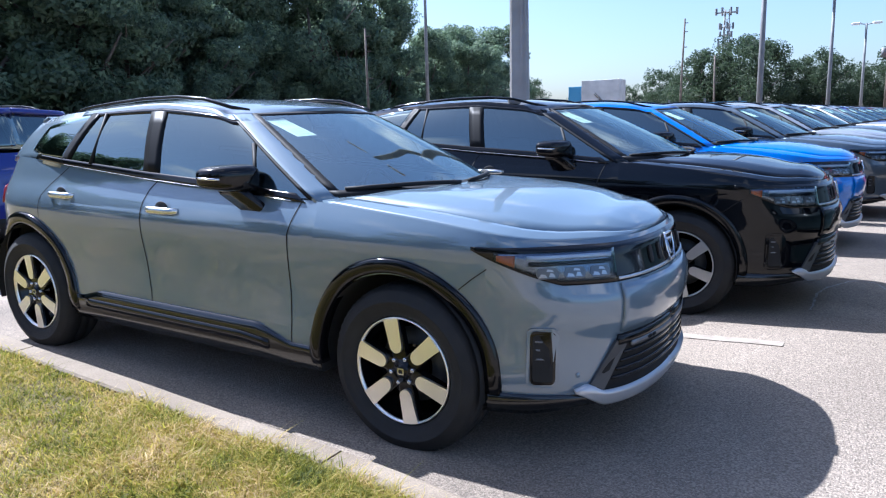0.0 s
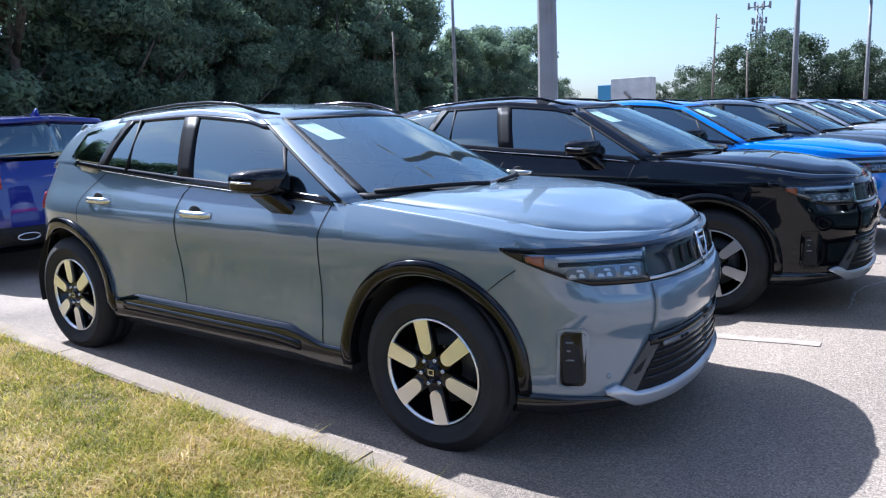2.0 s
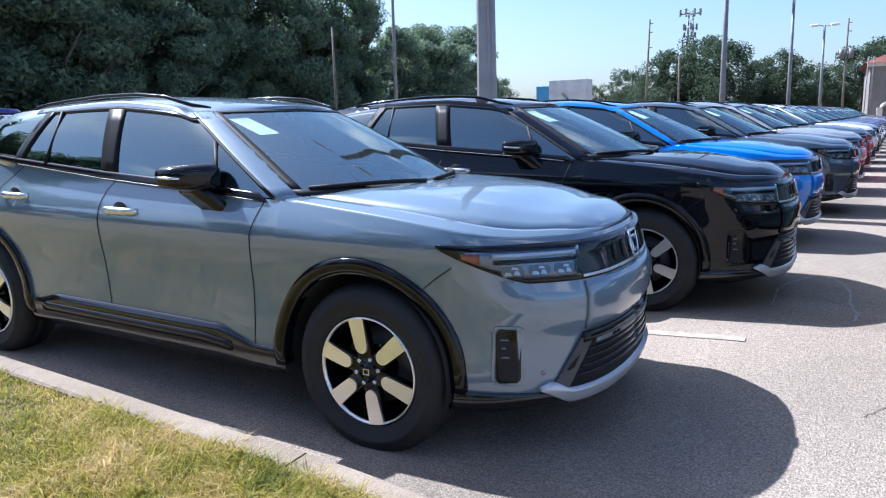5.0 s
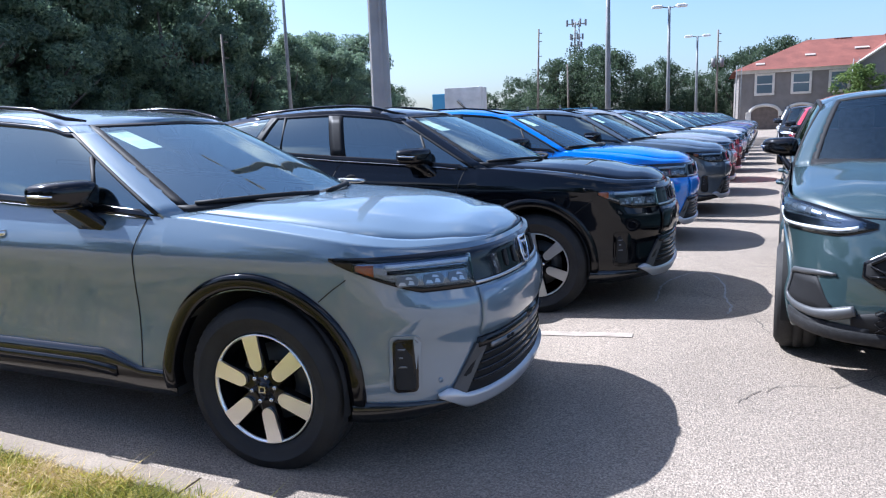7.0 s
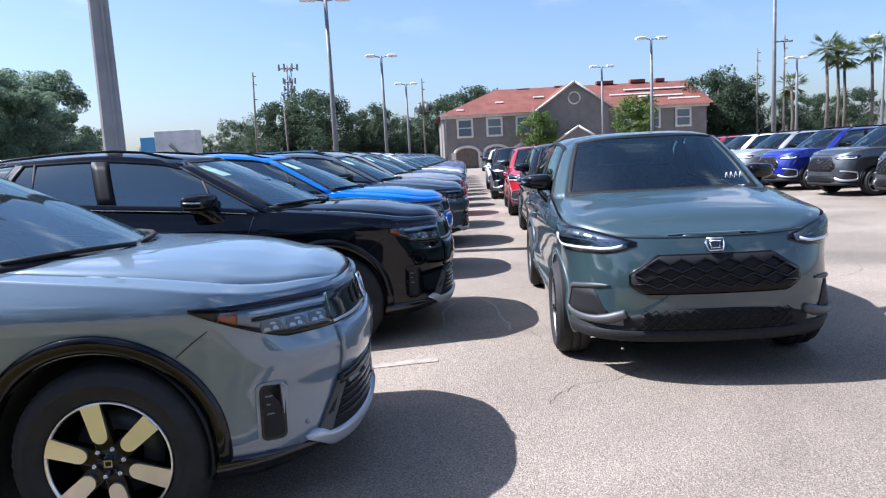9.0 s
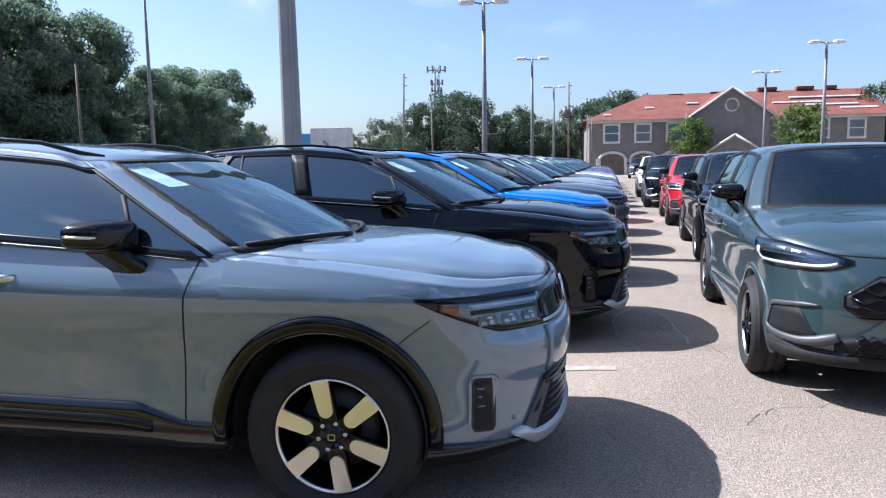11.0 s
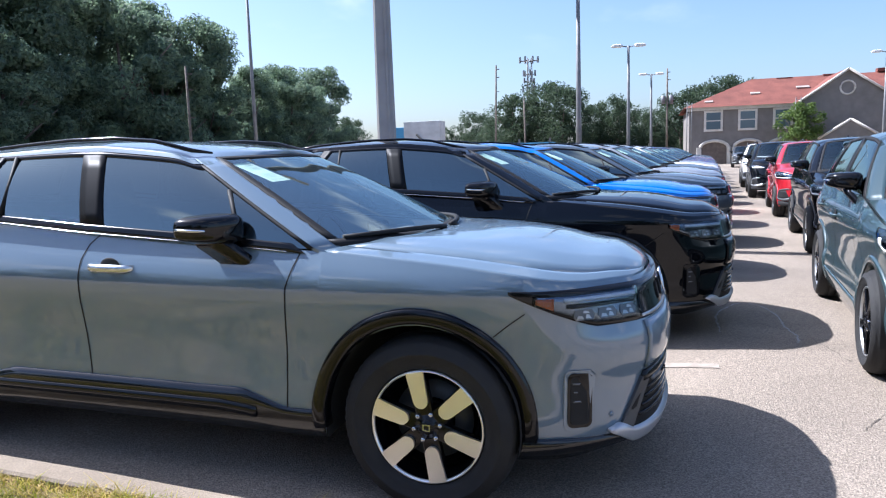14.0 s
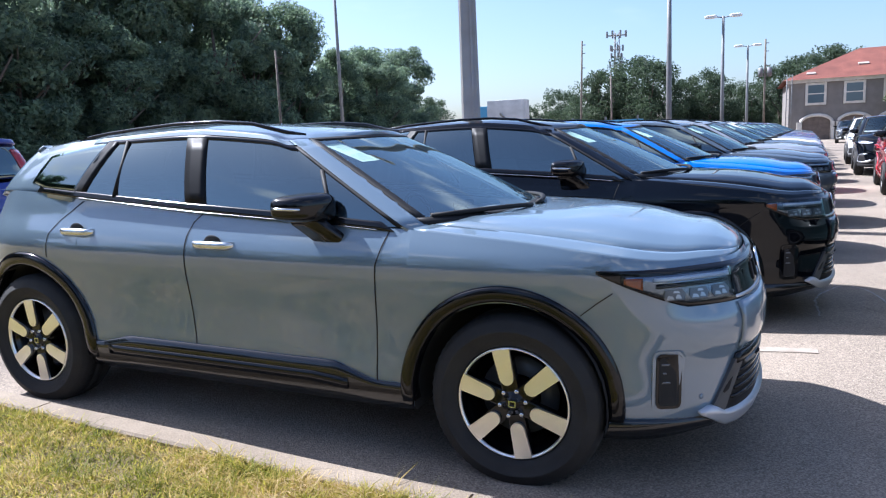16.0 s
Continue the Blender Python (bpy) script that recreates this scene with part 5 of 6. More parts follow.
    for r in range(n):
        z = g0 + (g1 - g0) * (r + 0.8) / (n + 0.6)
        pts = []
        for i, y in enumerate(lin(-gw * 0.97, gw * 0.97, 15)):
            lo, hi = span(y)
            dz = (0.022 if (i + r) % 2 else -0.012) * (g1 - g0) / 0.24
            pts.append(front(y, min(max(z + dz, lo + 0.008), hi - 0.008), 0.016))
        part("grille_bar", tube(bmesh.new(), pts, 0.008, 5), GLOSS_BLACK, grille)
    l0, l1, lw = spec["lower"]
    low = part("lower_intake", skin(wf, lin(0, s_y(lw), 16), lambda s: lin(l0, l1 - 0.06 * (s / s_y(lw)) ** 3, 4), 0.006, 0.02), SATIN, car, "black lower intake")
    for r, z in enumerate(lin(l0 + 0.02, l1 - 0.02, 5)):
        pts = [front(y, z + (0.010 if (i + r) % 2 else -0.010), 0.012) for i, y in enumerate(lin(-lw + 0.10, lw - 0.10, 33))]
        part("intake_bar", tube(bmesh.new(), pts, 0.0035, 4), GLOSS_BLACK, low)
    part("chin", skin(wf, lin(0, S(nose - 0.50), 30), lambda s: [0.280, 0.292, l0 + 0.003], 0.012, 0.05), CLAD, car, "black chin under the bumper")
    bm = bmesh.new()
    ez = spec["emblem_z"]
    for pts in ([(-0.062, 0.045), (0.062, 0.045), (0.068, 0.0), (0.052, -0.045), (-0.052, -0.045), (-0.068, 0.0), (-0.062, 0.045)], [(-0.040, 0.026), (0.040, 0.026), (0.032, -0.026), (-0.032, -0.026), (-0.040, 0.026)]):
        tube(bm, [front(0, ez + b * 0.8, 0.016) + Vector((0, a * 0.8, 0)) for a, b in pts], 0.0065, 6)
    part("emblem", bm, CHROME, car, "plain chrome emblem frame")
    part("rear_bumper", skin(wf, lin(sh.length, S(xr + 0.4), 16), lambda s: lin(0.33, 0.52, 4), 0.010, 0.02), CLAD, car)
    for side in (1, -1):
        bm = tube(bmesh.new(), [Vector((xr - 0.015, (0.50 + 0.11 * math.cos(a)) * side, 0.42 + 0.035 * math.sin(a))) for a in lin(0, 2 * math.pi, 17)], 0.009, 6)
        part("exhaust_trim", bm, CHROME, car)
    bm = bmesh.new()
    fin = [(xr + 0.62, 0.016, rh - 0.03), (xr + 0.46, 0.016, rh - 0.05), (xr + 0.47, 0.005, rh + 0.035), (xr + 0.50, 0.005, rh + 0.045)]
    vs = [[bm.verts.new((x, y * q, z)) for x, y, z in fin] for q in (1, -1)]
    bm.faces.new(vs[0]); bm.faces.new(vs[1][::-1])
    for i in range(4):
        j = (i + 1) % 4
        bm.faces.new((vs[0][i], vs[1][i], vs[1][j], vs[0][j]))
    bmesh.ops.recalc_face_normals(bm, faces=bm.faces)
    part("antenna_fin", bm, paint_mat, car)
    bm = box(bmesh.new(), xr - 0.012, xr + 0.02, -0.16, 0.16, 0.70, 0.80, 0.004)
    part("plate_recess", bm, SATIN, car)
    for x, spin in ((0.0, 20.0), (-wb, 47.0)):
        for side in (-1, 1):
            wheel(car, x, (W - 0.015) * side, 0.345, 0.345, 0.235, 0.225, side, spec["wheels"], spin)
    return car


SMALL = dict(half=0.92, base=2.655, nose=0.90, tail=0.95, belt=1.12, cowl_x=-0.12, bonnet_z=0.965, roof_z=1.635, clad=False, rails=False, lamp_z=(0.836, 0.148), lamp_y=(0.495,), inlet_z=(0.43, 0.625), grille=(0.590, 0.818, 0.512, 0.0), mesh_rows=4, lower=(0.350, 0.492, 0.56), emblem_z=0.880, tall_tail=False, wheels="black")
LARGE = dict(half=0.933, base=2.70, nose=0.93, tail=1.0, belt=1.13, cowl_x=-0.10, bonnet_z=1.045, roof_z=1.69, clad=True, rails=True, lamp_z=(0.895, 0.10), lamp_y=(0.50,), inlet_z=(0.42, 0.62), grille=(0.62, 0.95, 0.52, 0.0), mesh_rows=5, lower=(0.34, 0.52, 0.55), emblem_z=0.86, tall_tail=True, wheels="silver")


def place(car, x, y, z, yaw, pitch=0.0):
    car.matrix_world = pose(x, y, z, 0, 0, yaw) @ pose(0, 0, 0, 0, pitch, 0)
    return car


small = crossover(GREEN, SMALL)
tagged(small, "grey-green crossover with a black mesh grille facing the lane", "car", "cars queued in the lane")
place(small, 1.28, 4.62, 0.05, -95.3)
# stock number brushed on the glass becomes plain strokes, with a white tag below
bm = bmesh.new()
for k in range(4):
    y = 0.47 + 0.035 * k
    for a, b in (((0, 0.0), (0.012, 0.045)), ((0.012, 0.045), (0.022, 0.01))):
        p = [Vector((-0.40 - 0.30 * (q[1] + 0.05), y + q[0], 1.172 + q[1])) for q in (a, b)]
        tube(bm, [v + Vector((0.05, 0, 0.05)) for v in p], 0.0025, 4)
part("glass_marks", bm, MARKER, small, "white brushed strokes on the windscreen")
bm = box(bmesh.new(), -0.40, -0.33, 0.53, 0.61, 1.160, 1.164)
part("paper_tag", bm, MARKER, small, smooth=False)
large = crossover(NAVY, LARGE)
tagged(large, "royal blue crossover with red tail lights, seen from behind", "car")
place(large, -11.35, 3.85, gz(-9.5, 3), 180)

def strip_far(car, far):
    """Leaves off what is too small to see on a car far down the row."""
    small_bits = ("wheel_nut", "cap_badge", "brake_disc", "parking_sensor", "print", "spoke.", "hub", "slat", "handle_cup", "mirror_glass", "wing_badge", "fog_lamp", "inside_mirror", "seat", "rear_bench", "steering_wheel", "intake_slat", "intake_bar", "grille_pod", "plate_recess", "exhaust_trim", "arch_liner", "lens", "light_hook") if far else ("wheel_nut", "cap_badge", "print", "handle_cup")
    plates = any(o.name.startswith("spoke_plate") for o in car.children_recursive)
    for o in list(car.children_recursive):
        try:
            name = o.name
        except ReferenceError:
            continue
        if name.startswith(small_bits) and not (name.startswith("spoke.") and not plates):
            for k in list(o.children_recursive):
                bpy.data.objects.remove(k)
            bpy.data.objects.remove(o)


# ---- the row beside the first car ----
ROW = [(0.60, BLACK, "glossy black"), (0.74, BLUE, "bright blue"), (1.18, STEEL, "steel grey"), (1.36, SILVER, "silver"), (1.58, STEEL, "steel grey"), (1.80, WHITE, "white"), (2.02, SILVER, "silver"), (2.2, NAVY, "dark blue"), (2.42, DARK, "dark grey"), (2.62, NAVY, "dark blue"), (2.84, MAROON, "maroon"), (3.02, SILVER, "silver"), (3.22, STEEL, "steel grey"), (3.42, BLACK, "black"), (3.6, GREY, "slate grey"), (3.8, STEEL, "steel grey")]
masters = {}


def copied(kind, first, m, coat, level):
    """A copy of a car at m in another paint; level 0 whole, 1 near, 2 far down the row."""
    key = (kind.name, level)
    if key in masters:
        src, old = masters[key]
        c = copy_thing(src, m)
        repaint(c, old, coat)
        return c
    c = copy_thing(kind, m)
    for o in list(c.children):
        if o.name.startswith(("glass_marks", "paper_tag")):
            bpy.data.objects.remove(o)
    if level:
        strip_far(c, level > 1)
    for o in c.children_recursive:
        if o.name.startswith(("spoke_plate", "rim_ring")):
            o.material_slots[0].link = "OBJECT"
            o.material_slots[0].material = ALLOY
    repaint(c, first, coat)
    masters[key] = (c, coat)
    return c


for i, (dx, coat, word) in enumerate(ROW):
    c = copied(hero, GREY, pose(HERO_AT[0] + dx, HERO_AT[1] + 2.88 * (i + 1), 0.0 if i < 3 else 0.03, 0, PITCH, 0), coat, 0 if i == 0 else 1 if i < 3 else 2)
    tagged(c, f"{word} electric crossover parked nose-out in a row", "car", "cars parked in a row")

# ---- queue behind the grey-green car ----
for kind, base, x, y, coat, word in ((small, GREEN, 2.03, 10.45, BLACK, "black"), (small, GREEN, 2.48, 16.3, RED, "red"), (large, NAVY, 2.78, 22.8, BLACK, "black"), (large, NAVY, 3.25, 29.0, WHITE, "white"), (large, NAVY, 6.0, 60.0, DARK, "dark grey")):
    c = copied(kind, base, pose(x, y, 0.05, 0, 0, -95.3), coat, 1 if y < 18 else 2)
    tagged(c, f"{word} crossover standing in the lane facing out", "car", "cars queued in the lane")

# ---- row across the lane ----
for i, (coat, word) in enumerate(((DARK, "dark grey"), (DARK, "charcoal grey"), (NAVY, "royal blue"), (SILVER, "silver"), (WHITE, "white"), (RED, "red"), (MAROON, "maroon"), (MAROON, "maroon"), (RED, "red"), (SILVER, "silver"), (DARK, "dark grey"))):
    c = copied(large, NAVY, pose(10.25 + 0.12 * i, 14.0 + 2.9 * i, 0.05, 0, 0, 183), coat, 1 if i < 3 else 2)
    tagged(c, f"{word} crossover parked nose to the lane", "car", "cars parked across the lane")


# ---- poles and lamps ----
POLE = noisy(mat("weathered_concrete_pole", (0.33, 0.33, 0.34), 0.85), 2.0, (0.25, 0.240, 0.222), (0.34, 0.325, 0.30), 6, bump=0.2, bump_scale=60)
GALV = noisy(mat("galvanised_steel", (0.2, 0.2, 0.2), 0.6, 0.2), 3.0, (0.15, 0.155, 0.16), (0.22, 0.225, 0.23), 5)
TIMBER = noisy(mat("grey_timber_pole", (0.15, 0.12, 0.10), 0.9), 4.0, (0.10, 0.085, 0.07), (0.2, 0.17, 0.14), 6)
LAMP_SHELL = mat("lamp_shell", (0.62, 0.62, 0.60), 0.5)


def street_lamp(x, y, turn=0.0, tall=8.0, heavy=False):
    th = thing("street_lamp", "square concrete lamp post beside the parked row" if heavy else "tall grey car-lot lamp with twin heads", "street lamp", "lot lamps", "", pose(x, y, gz(x, y), 0, 0, turn))
    bm = bmesh.new()
    if heavy:
        rows = []
        for z, w in ((-0.1, 0.175), (2.0, 0.162), (5, 0.14), (tall, 0.115)):
            rows.append([bm.verts.new((a * w, b * w, z)) for a, b in ((-1, -0.78), (-0.78, -1), (0.78, -1), (1, -0.78), (1, 0.78), (0.78, 1), (-0.78, 1), (-1, 0.78))])
        for a, b in zip(rows, rows[1:]):
            for k in range(8):
                bm.faces.new((a[k], a[(k+1) % 8], b[(k+1) % 8], b[k]))
        bm.faces.new(rows[-1])
        part("post", bm, POLE, th, smooth=False)
        bm = bmesh.new()
        box(bm, 0.03, 0.075, -0.178, -0.135, 0.3, tall - 0.5, 0.006)
        part("cable_duct", bm, POLE, th, smooth=False)
    else:
        tube(bm, [(0, 0, -0.05), (0, 0, tall * 0.5), (0, 0, tall)], 0.115, 12, 1.0, [1.0, 0.85, 0.62])
        part("post", bm, GALV, th)
        bm = bmesh.new()
        lathe(bm, [(0.2, -0.02), (0.2, 0.03), (0.12, 0.05)], 16)
        bmesh.ops.transform(bm, matrix=pose(0, 0, 0, 90, 0, 0), verts=bm.verts)
        part("base_flange", bm, GALV, th)
    for side in (1, -1):
        bm = bmesh.new()
        tube(bm, [(0, 0, tall - 0.08), (0.35 * side, 0, tall - 0.02), (0.42 * side, 0, tall)], 0.035, 8)
        arm = part("arm", bm, GALV, th)
        bm = bmesh.new()
        rows = []
        for q, w, h0, h1 in ((0.35, 0.10, -0.03, 0.05), (0.45, 0.19, -0.07, 0.11), (0.9, 0.2, -0.07, 0.10), (1.02, 0.15, -0.05, 0.05)):
            rows.append([bm.verts.new((q * side, a * w, tall + b)) for a, b in ((-1, h0), (1, h0), (1, h1 * 0.5), (0.6, h1), (-0.6, h1), (-1, h1 * 0.5))])
        for a, b in zip(rows, rows[1:]):
            for k in range(6):
                bm.faces.new((a[k], a[(k+1) % 6], b[(k+1) % 6], b[k]))
        bm.faces.new(rows[0]); bm.faces.new(rows[-1][::-1])
        bmesh.ops.recalc_face_normals(bm, faces=bm.faces)
        part("lamp_head", bm, LAMP_SHELL, arm, "pale grey lamp head", smooth=False)
    return th


street_lamp(-5.5, 11.3, 20, 9.0, True)
for x, y, turn in ((-3.86, 28.8, 5), (-2.42, 45.0, 8), (-1.1, 62.5, 8), (14.3, 43.4, 10), (14.9, 57.2, 6), (31.4, 57.8, 8), (31.8, 47.5, 8), (-23.7, 36.9, 0)):
    street_lamp(x, y, turn, 8.0 if x > -20 else 13.0)
street_lamp(17.8, 35.2, 0, 11.0)


def wood_pole(x, y, z0, h, lean=0.0, arms=0, r=0.13, label="weathered timber utility pole"):
    th = thing("utility_pole", label, "utility pole", "utility poles", "", pose(x, y, z0, 0, lean, 0))
    bm = tube(bmesh.new(), [(0, 0, -0.2), (0, 0, h / 2), (0, 0, h)], r, 8, 1.0, [1, 0.85, 0.7])
    part("shaft", bm, TIMBER, th)
    for k in range(arms):
        bm = box(bmesh.new(), -0.9, 0.9, -0.05, 0.05, h - 0.7 - 1.1 * k, h - 0.58 - 1.1 * k)
        arm = part("crossarm", bm, TIMBER, th, smooth=False)
        for q in (-0.8, -0.3, 0.3, 0.8):
            part("insulator", tube(bmesh.new(), [(q, 0, h - 0.58 - 1.1 * k), (q, 0, h - 0.4 - 1.1 * k)], 0.04, 6), POLE, arm)
    for q in (0.5, 1.4, 3.0):
        part("bracket", box(bmesh.new(), 0.0, 0.38, -0.04, 0.04, h - q, h - q + 0.08), TIMBER, th, smooth=False)
    if h == 11.4:
        for q in (-0.45, 0.45):
            part("transformer", tube(bmesh.new(), [(q, 0, h - 4.2), (q, 0, h - 3.2)], 0.26, 10), GALV, th)
    return th


wood_pole(-18.5, 80.0, 0, 11.9, 1.5, 0)
wood_pole(-15.6, 84.0, 0, 8.2, -1.0, 0)
wood_pole(0.7, 90.0, 0, 11.4, 0.0, 0)
wood_pole(-27.0, 35.2, 0.2, 7.15, 0.0, 0, 0.09, "slim grey pole in front of the woods")
wood_pole(40.0, 76.0, 0, 12.5, 0.0, 1)
wood_pole(38.0, 78.0, 0, 11.5, 0.0, 0)

# ---- telecom tower ----
tower = thing("telecom_tower", "grey lattice telecom tower above far trees", "tower", "", "", pose(-24.4, 140, 0))
for k in range(3):
    a = 2 * math.pi * k / 3
    part("leg", tube(bmesh.new(), [(1.1 * math.cos(a), 1.1 * math.sin(a), 0), (0.5 * math.cos(a), 0.5 * math.sin(a), 20.5)], 0.09, 6), GALV, tower)
for lev in range(14):
    z = 1 + 1.4 * lev
    r = 1.1 - 0.6 * z / 20.5
    for k in range(3):
        a, b = 2 * math.pi * k / 3, 2 * math.pi * (k + 1) / 3
        part("brace", tube(bmesh.new(), [(r * math.cos(a), r * math.sin(a), z), (r * math.cos(b), r * math.sin(b), z + 1.4)], 0.05, 4), GALV, tower)
DULL = mat("dull_grey_antenna", (0.16, 0.17, 0.18), 0.7)
for z, rad, n, tall in ((13.0, 1.1, 4, 0.5), (14.6, 1.2, 5, 0.6), (16.2, 1.0, 4, 0.5), (17.6, 1.2, 5, 0.55), (20.2, 1.9, 8, 0.5)):
    for k in range(n):
        a = 2 * math.pi * k / n + z
        c, s = rad * math.cos(a), rad * math.sin(a)
        part("antenna", box(bmesh.new(), -0.16, 0.16, -0.14, 0.14, -tall, tall, m=pose(c, s, z, 0, 0, math.degrees(a))), DULL, tower, smooth=False)
        part("antenna_arm", tube(bmesh.new(), [(0, 0, z - 0.2), (c, s, z - 0.2)], 0.07, 4), GALV, tower)

# ---- building ----
STUCCO = noisy(mat("taupe_stucco", (0.20, 0.18, 0.165), 0.9), 1.2, (0.17, 0.155, 0.14), (0.22, 0.20, 0.185), 6, bump=0.2, bump_scale=30)
CREAM = noisy(mat("cream_trim", (0.62, 0.58, 0.52), 0.8), 2.0, (0.55, 0.51, 0.45), (0.68, 0.64, 0.58))
ROOF = noisy(mat("red_shingle_roof", (0.25, 0.065, 0.04), 0.85), 0.7, (0.135, 0.040, 0.027), (0.215, 0.068, 0.045), 8, bump=0.3, bump_scale=14, speckle=(0.7, 1.2))
FELT = noisy(mat("bare_roof_deck", (0.36, 0.32, 0.28), 0.9), 1.0, (0.3, 0.26, 0.23), (0.45, 0.41, 0.36))
PANE = mat("far_window_pane", (0.10, 0.14, 0.17), 0.08, 0.0, 0.5)
BROWN = noisy(mat("brown_shutter", (0.13, 0.10, 0.085), 0.8), 3, (0.11, 0.085, 0.07), (0.16, 0.125, 0.105))

BX, BY = 2.6, 76.0
house = thing("building", "two-storey taupe stucco building with a red hipped roof", "building", "", "", pose(BX, BY, 0.0))
part("wall", box(bmesh.new(), 0, 28.8, 0, 14, -0.2, 5.75), STUCCO, house, smooth=False)
part("wall_band", box(bmesh.new(), -0.25, 29.0, -0.35, 0.0, 5.45, 5.80), CREAM, house, "cream eave board", smooth=False)
bm = bmesh.new()
vs = [bm.verts.new(p) for p in ((-0.6, -0.7, 5.75), (29.4, -0.7, 5.75), (29.4, 14.7, 5.75), (-0.6, 14.7, 5.75), (6.6, 7, 8.9), (29.4, 7, 8.9))]
for f in ((0, 1, 5, 4), (1, 2, 5), (2, 3, 4, 5), (3, 0, 4)):
    bm.faces.new([vs[k] for k in f])
roof = part("roof", bm, ROOF, house, "red shingle roof under repair", smooth=False)
for x, w, z in ((5.2, 1.2, 7.9), (9, 1.6, 8.5), (13.5, 1.4, 8.6), (18.5, 2.0, 8.9), (22.5, 1.8, 8.9), (25.5, 1.1, 8.9)):
    part("shingle_stack", box(bmesh.new(), x, x + w, 6.6, 7.4, z, z + 0.38, 0.05), ROOF, roof, smooth=False)
for x, y, z, w in ((1.5, 0.6, 6.35, 0.8), (6, 2.4, 7.1, 0.9), (10.4, 3.4, 7.55, 1.2), (19, 2.9, 7.3, 5.0), (21, 4.2, 7.9, 7.0), (25, 1.0, 6.5, 3.5), (22, 2.0, 6.95, 5.0)):
    part("bare_patch", box(bmesh.new(), 0, w, -0.2, 0.2, -0.05, 0.05, m=pose(x, y, z, 24, 0, 0)), FELT, roof, smooth=False)


def window_unit(x, z, w=1.35, h=1.65, y=0.0):
    win = part("window", box(bmesh.new(), x - w/2 - 0.22, x + w/2 + 0.22, y - 0.14, y - 0.003, z - 0.22, z + h + 0.22, 0.03), CREAM, house, "cream-framed window", smooth=False)
    part("pane", box(bmesh.new(), x - w/2, x + w/2, y - 0.155, y - 0.12, z, z + h), PANE, win, smooth=False)
    part("glazing_bar", box(bmesh.new(), x - w/2, x + w/2, y - 0.175, y - 0.14, z + h * 0.48, z + h * 0.54), CREAM, win, smooth=False)


def arch_unit(x, w=2.7, h=2.35, y=0.0):
    bm = bmesh.new()
    out = [(x - w/2, 0.0), (x - w/2, h - 0.7)] + [(x - w/2 * math.cos(math.pi * k / 14), h - 0.7 + 0.75 * math.sin(math.pi * k / 14)) for k in range(1, 14)] + [(x + w/2, h - 0.7), (x + w/2, 0.0)]
    bm.faces.new([bm.verts.new((a, y - 0.02, b)) for a, b in out])
    ar = part("arch", bm, BROWN, house, "boarded brown arch opening", smooth=False)
    part("arch_band", tube(bmesh.new(), [(a, y - 0.06, b) for a, b in out], 0.17, 6), CREAM, ar)
    for q in (-1, 1):
        part("pier", box(bmesh.new(), x + q * (w/2 + 0.12) - 0.22, x + q * (w/2 + 0.12) + 0.22, y - 0.25, y - 0.004, 0, 1.75, 0.03), CREAM, ar, smooth=False)


for x in (2.3, 5.5, 8.7, 19.6, 22.8, 26.2):
    window_unit(x, 3.55)
for x in (2.4, 5.6, 8.8, 19.6, 22.8, 26.2):
    arch_unit(x)
part("porch_wing", box(bmesh.new(), 10.2, 17.6, -1.6, 0.0, -0.2, 5.75), STUCCO, house, smooth=False)
bm = bmesh.new()
tri = [(9.7, 5.7), (13.9, 8.6), (18.1, 5.7)]
a = [bm.verts.new((x, -1.62, z)) for x, z in tri]
b = [bm.verts.new((x, 6.0, z)) for x, z in tri]
bm.faces.new(a); bm.faces.new(b[::-1]); bm.faces.new((a[0], a[2], b[2], b[0]))
part("gable", bm, STUCCO, house, smooth=False)
for s in (0, 1):
    p, q = tri[s], tri[s + 1]
    bm = bmesh.new()
    vs = [bm.verts.new((x, y, z + 0.06)) for x, z in (p, q) for y in (-2.0, 6.0)]
    bm.faces.new((vs[0], vs[1], vs[3], vs[2]))
    part("gable_roof", bm, ROOF, house, smooth=False)
    part("gable_board", tube(bmesh.new(), [(p[0], -1.9, p[1]), (q[0], -1.9, q[1])], 0.11, 4), CREAM, house)
part("round_window", tube(bmesh.new(), [(13.9 + 0.62 * math.cos(t), -1.66, 6.9 + 0.62 * math.sin(t)) for t in lin(0, 2 * math.pi, 21)], 0.09, 6), CREAM, house)
part("porch", box(bmesh.new(), 11.6, 16.2, -3.2, -1.6, -0.2, 2.2), STUCCO, house, smooth=False)
bm = bmesh.new()
t2 = [(11.2, 2.2), (13.9, 3.9), (16.6, 2.2)]
bm.faces.new([bm.verts.new((x, -3.22, z)) for x, z in t2])
part("porch_gable", bm, STUCCO, house, smooth=False)
for p, q in zip(t2, t2[1:]):
    part("porch_board", tube(bmesh.new(), [(p[0], -3.3, p[1]), (q[0], -3.3, q[1])], 0.12, 4), CREAM, house)
arch_unit(13.9, 2.2, 2.1, -3.22)
for x in (-0.1, 9.6):
    ladder = thing("ladder", "aluminium ladder leaning on the facade", "ladder", "ladders", "", pose(BX + x, BY - 1.3, 0, 12, 0, 0))
    for q in (-0.22, 0.22):
        part("rail", tube(bmesh.new(), [(q, 0, 0), (q, 0, 6.3)], 0.04, 4), GALV, ladder)
    for k in range(18):
        part("rung", tube(bmesh.new(), [(-0.22, 0, 0.3 + 0.34 * k), (0.22, 0, 0.3 + 0.34 * k)], 0.02, 4), GALV, ladder)

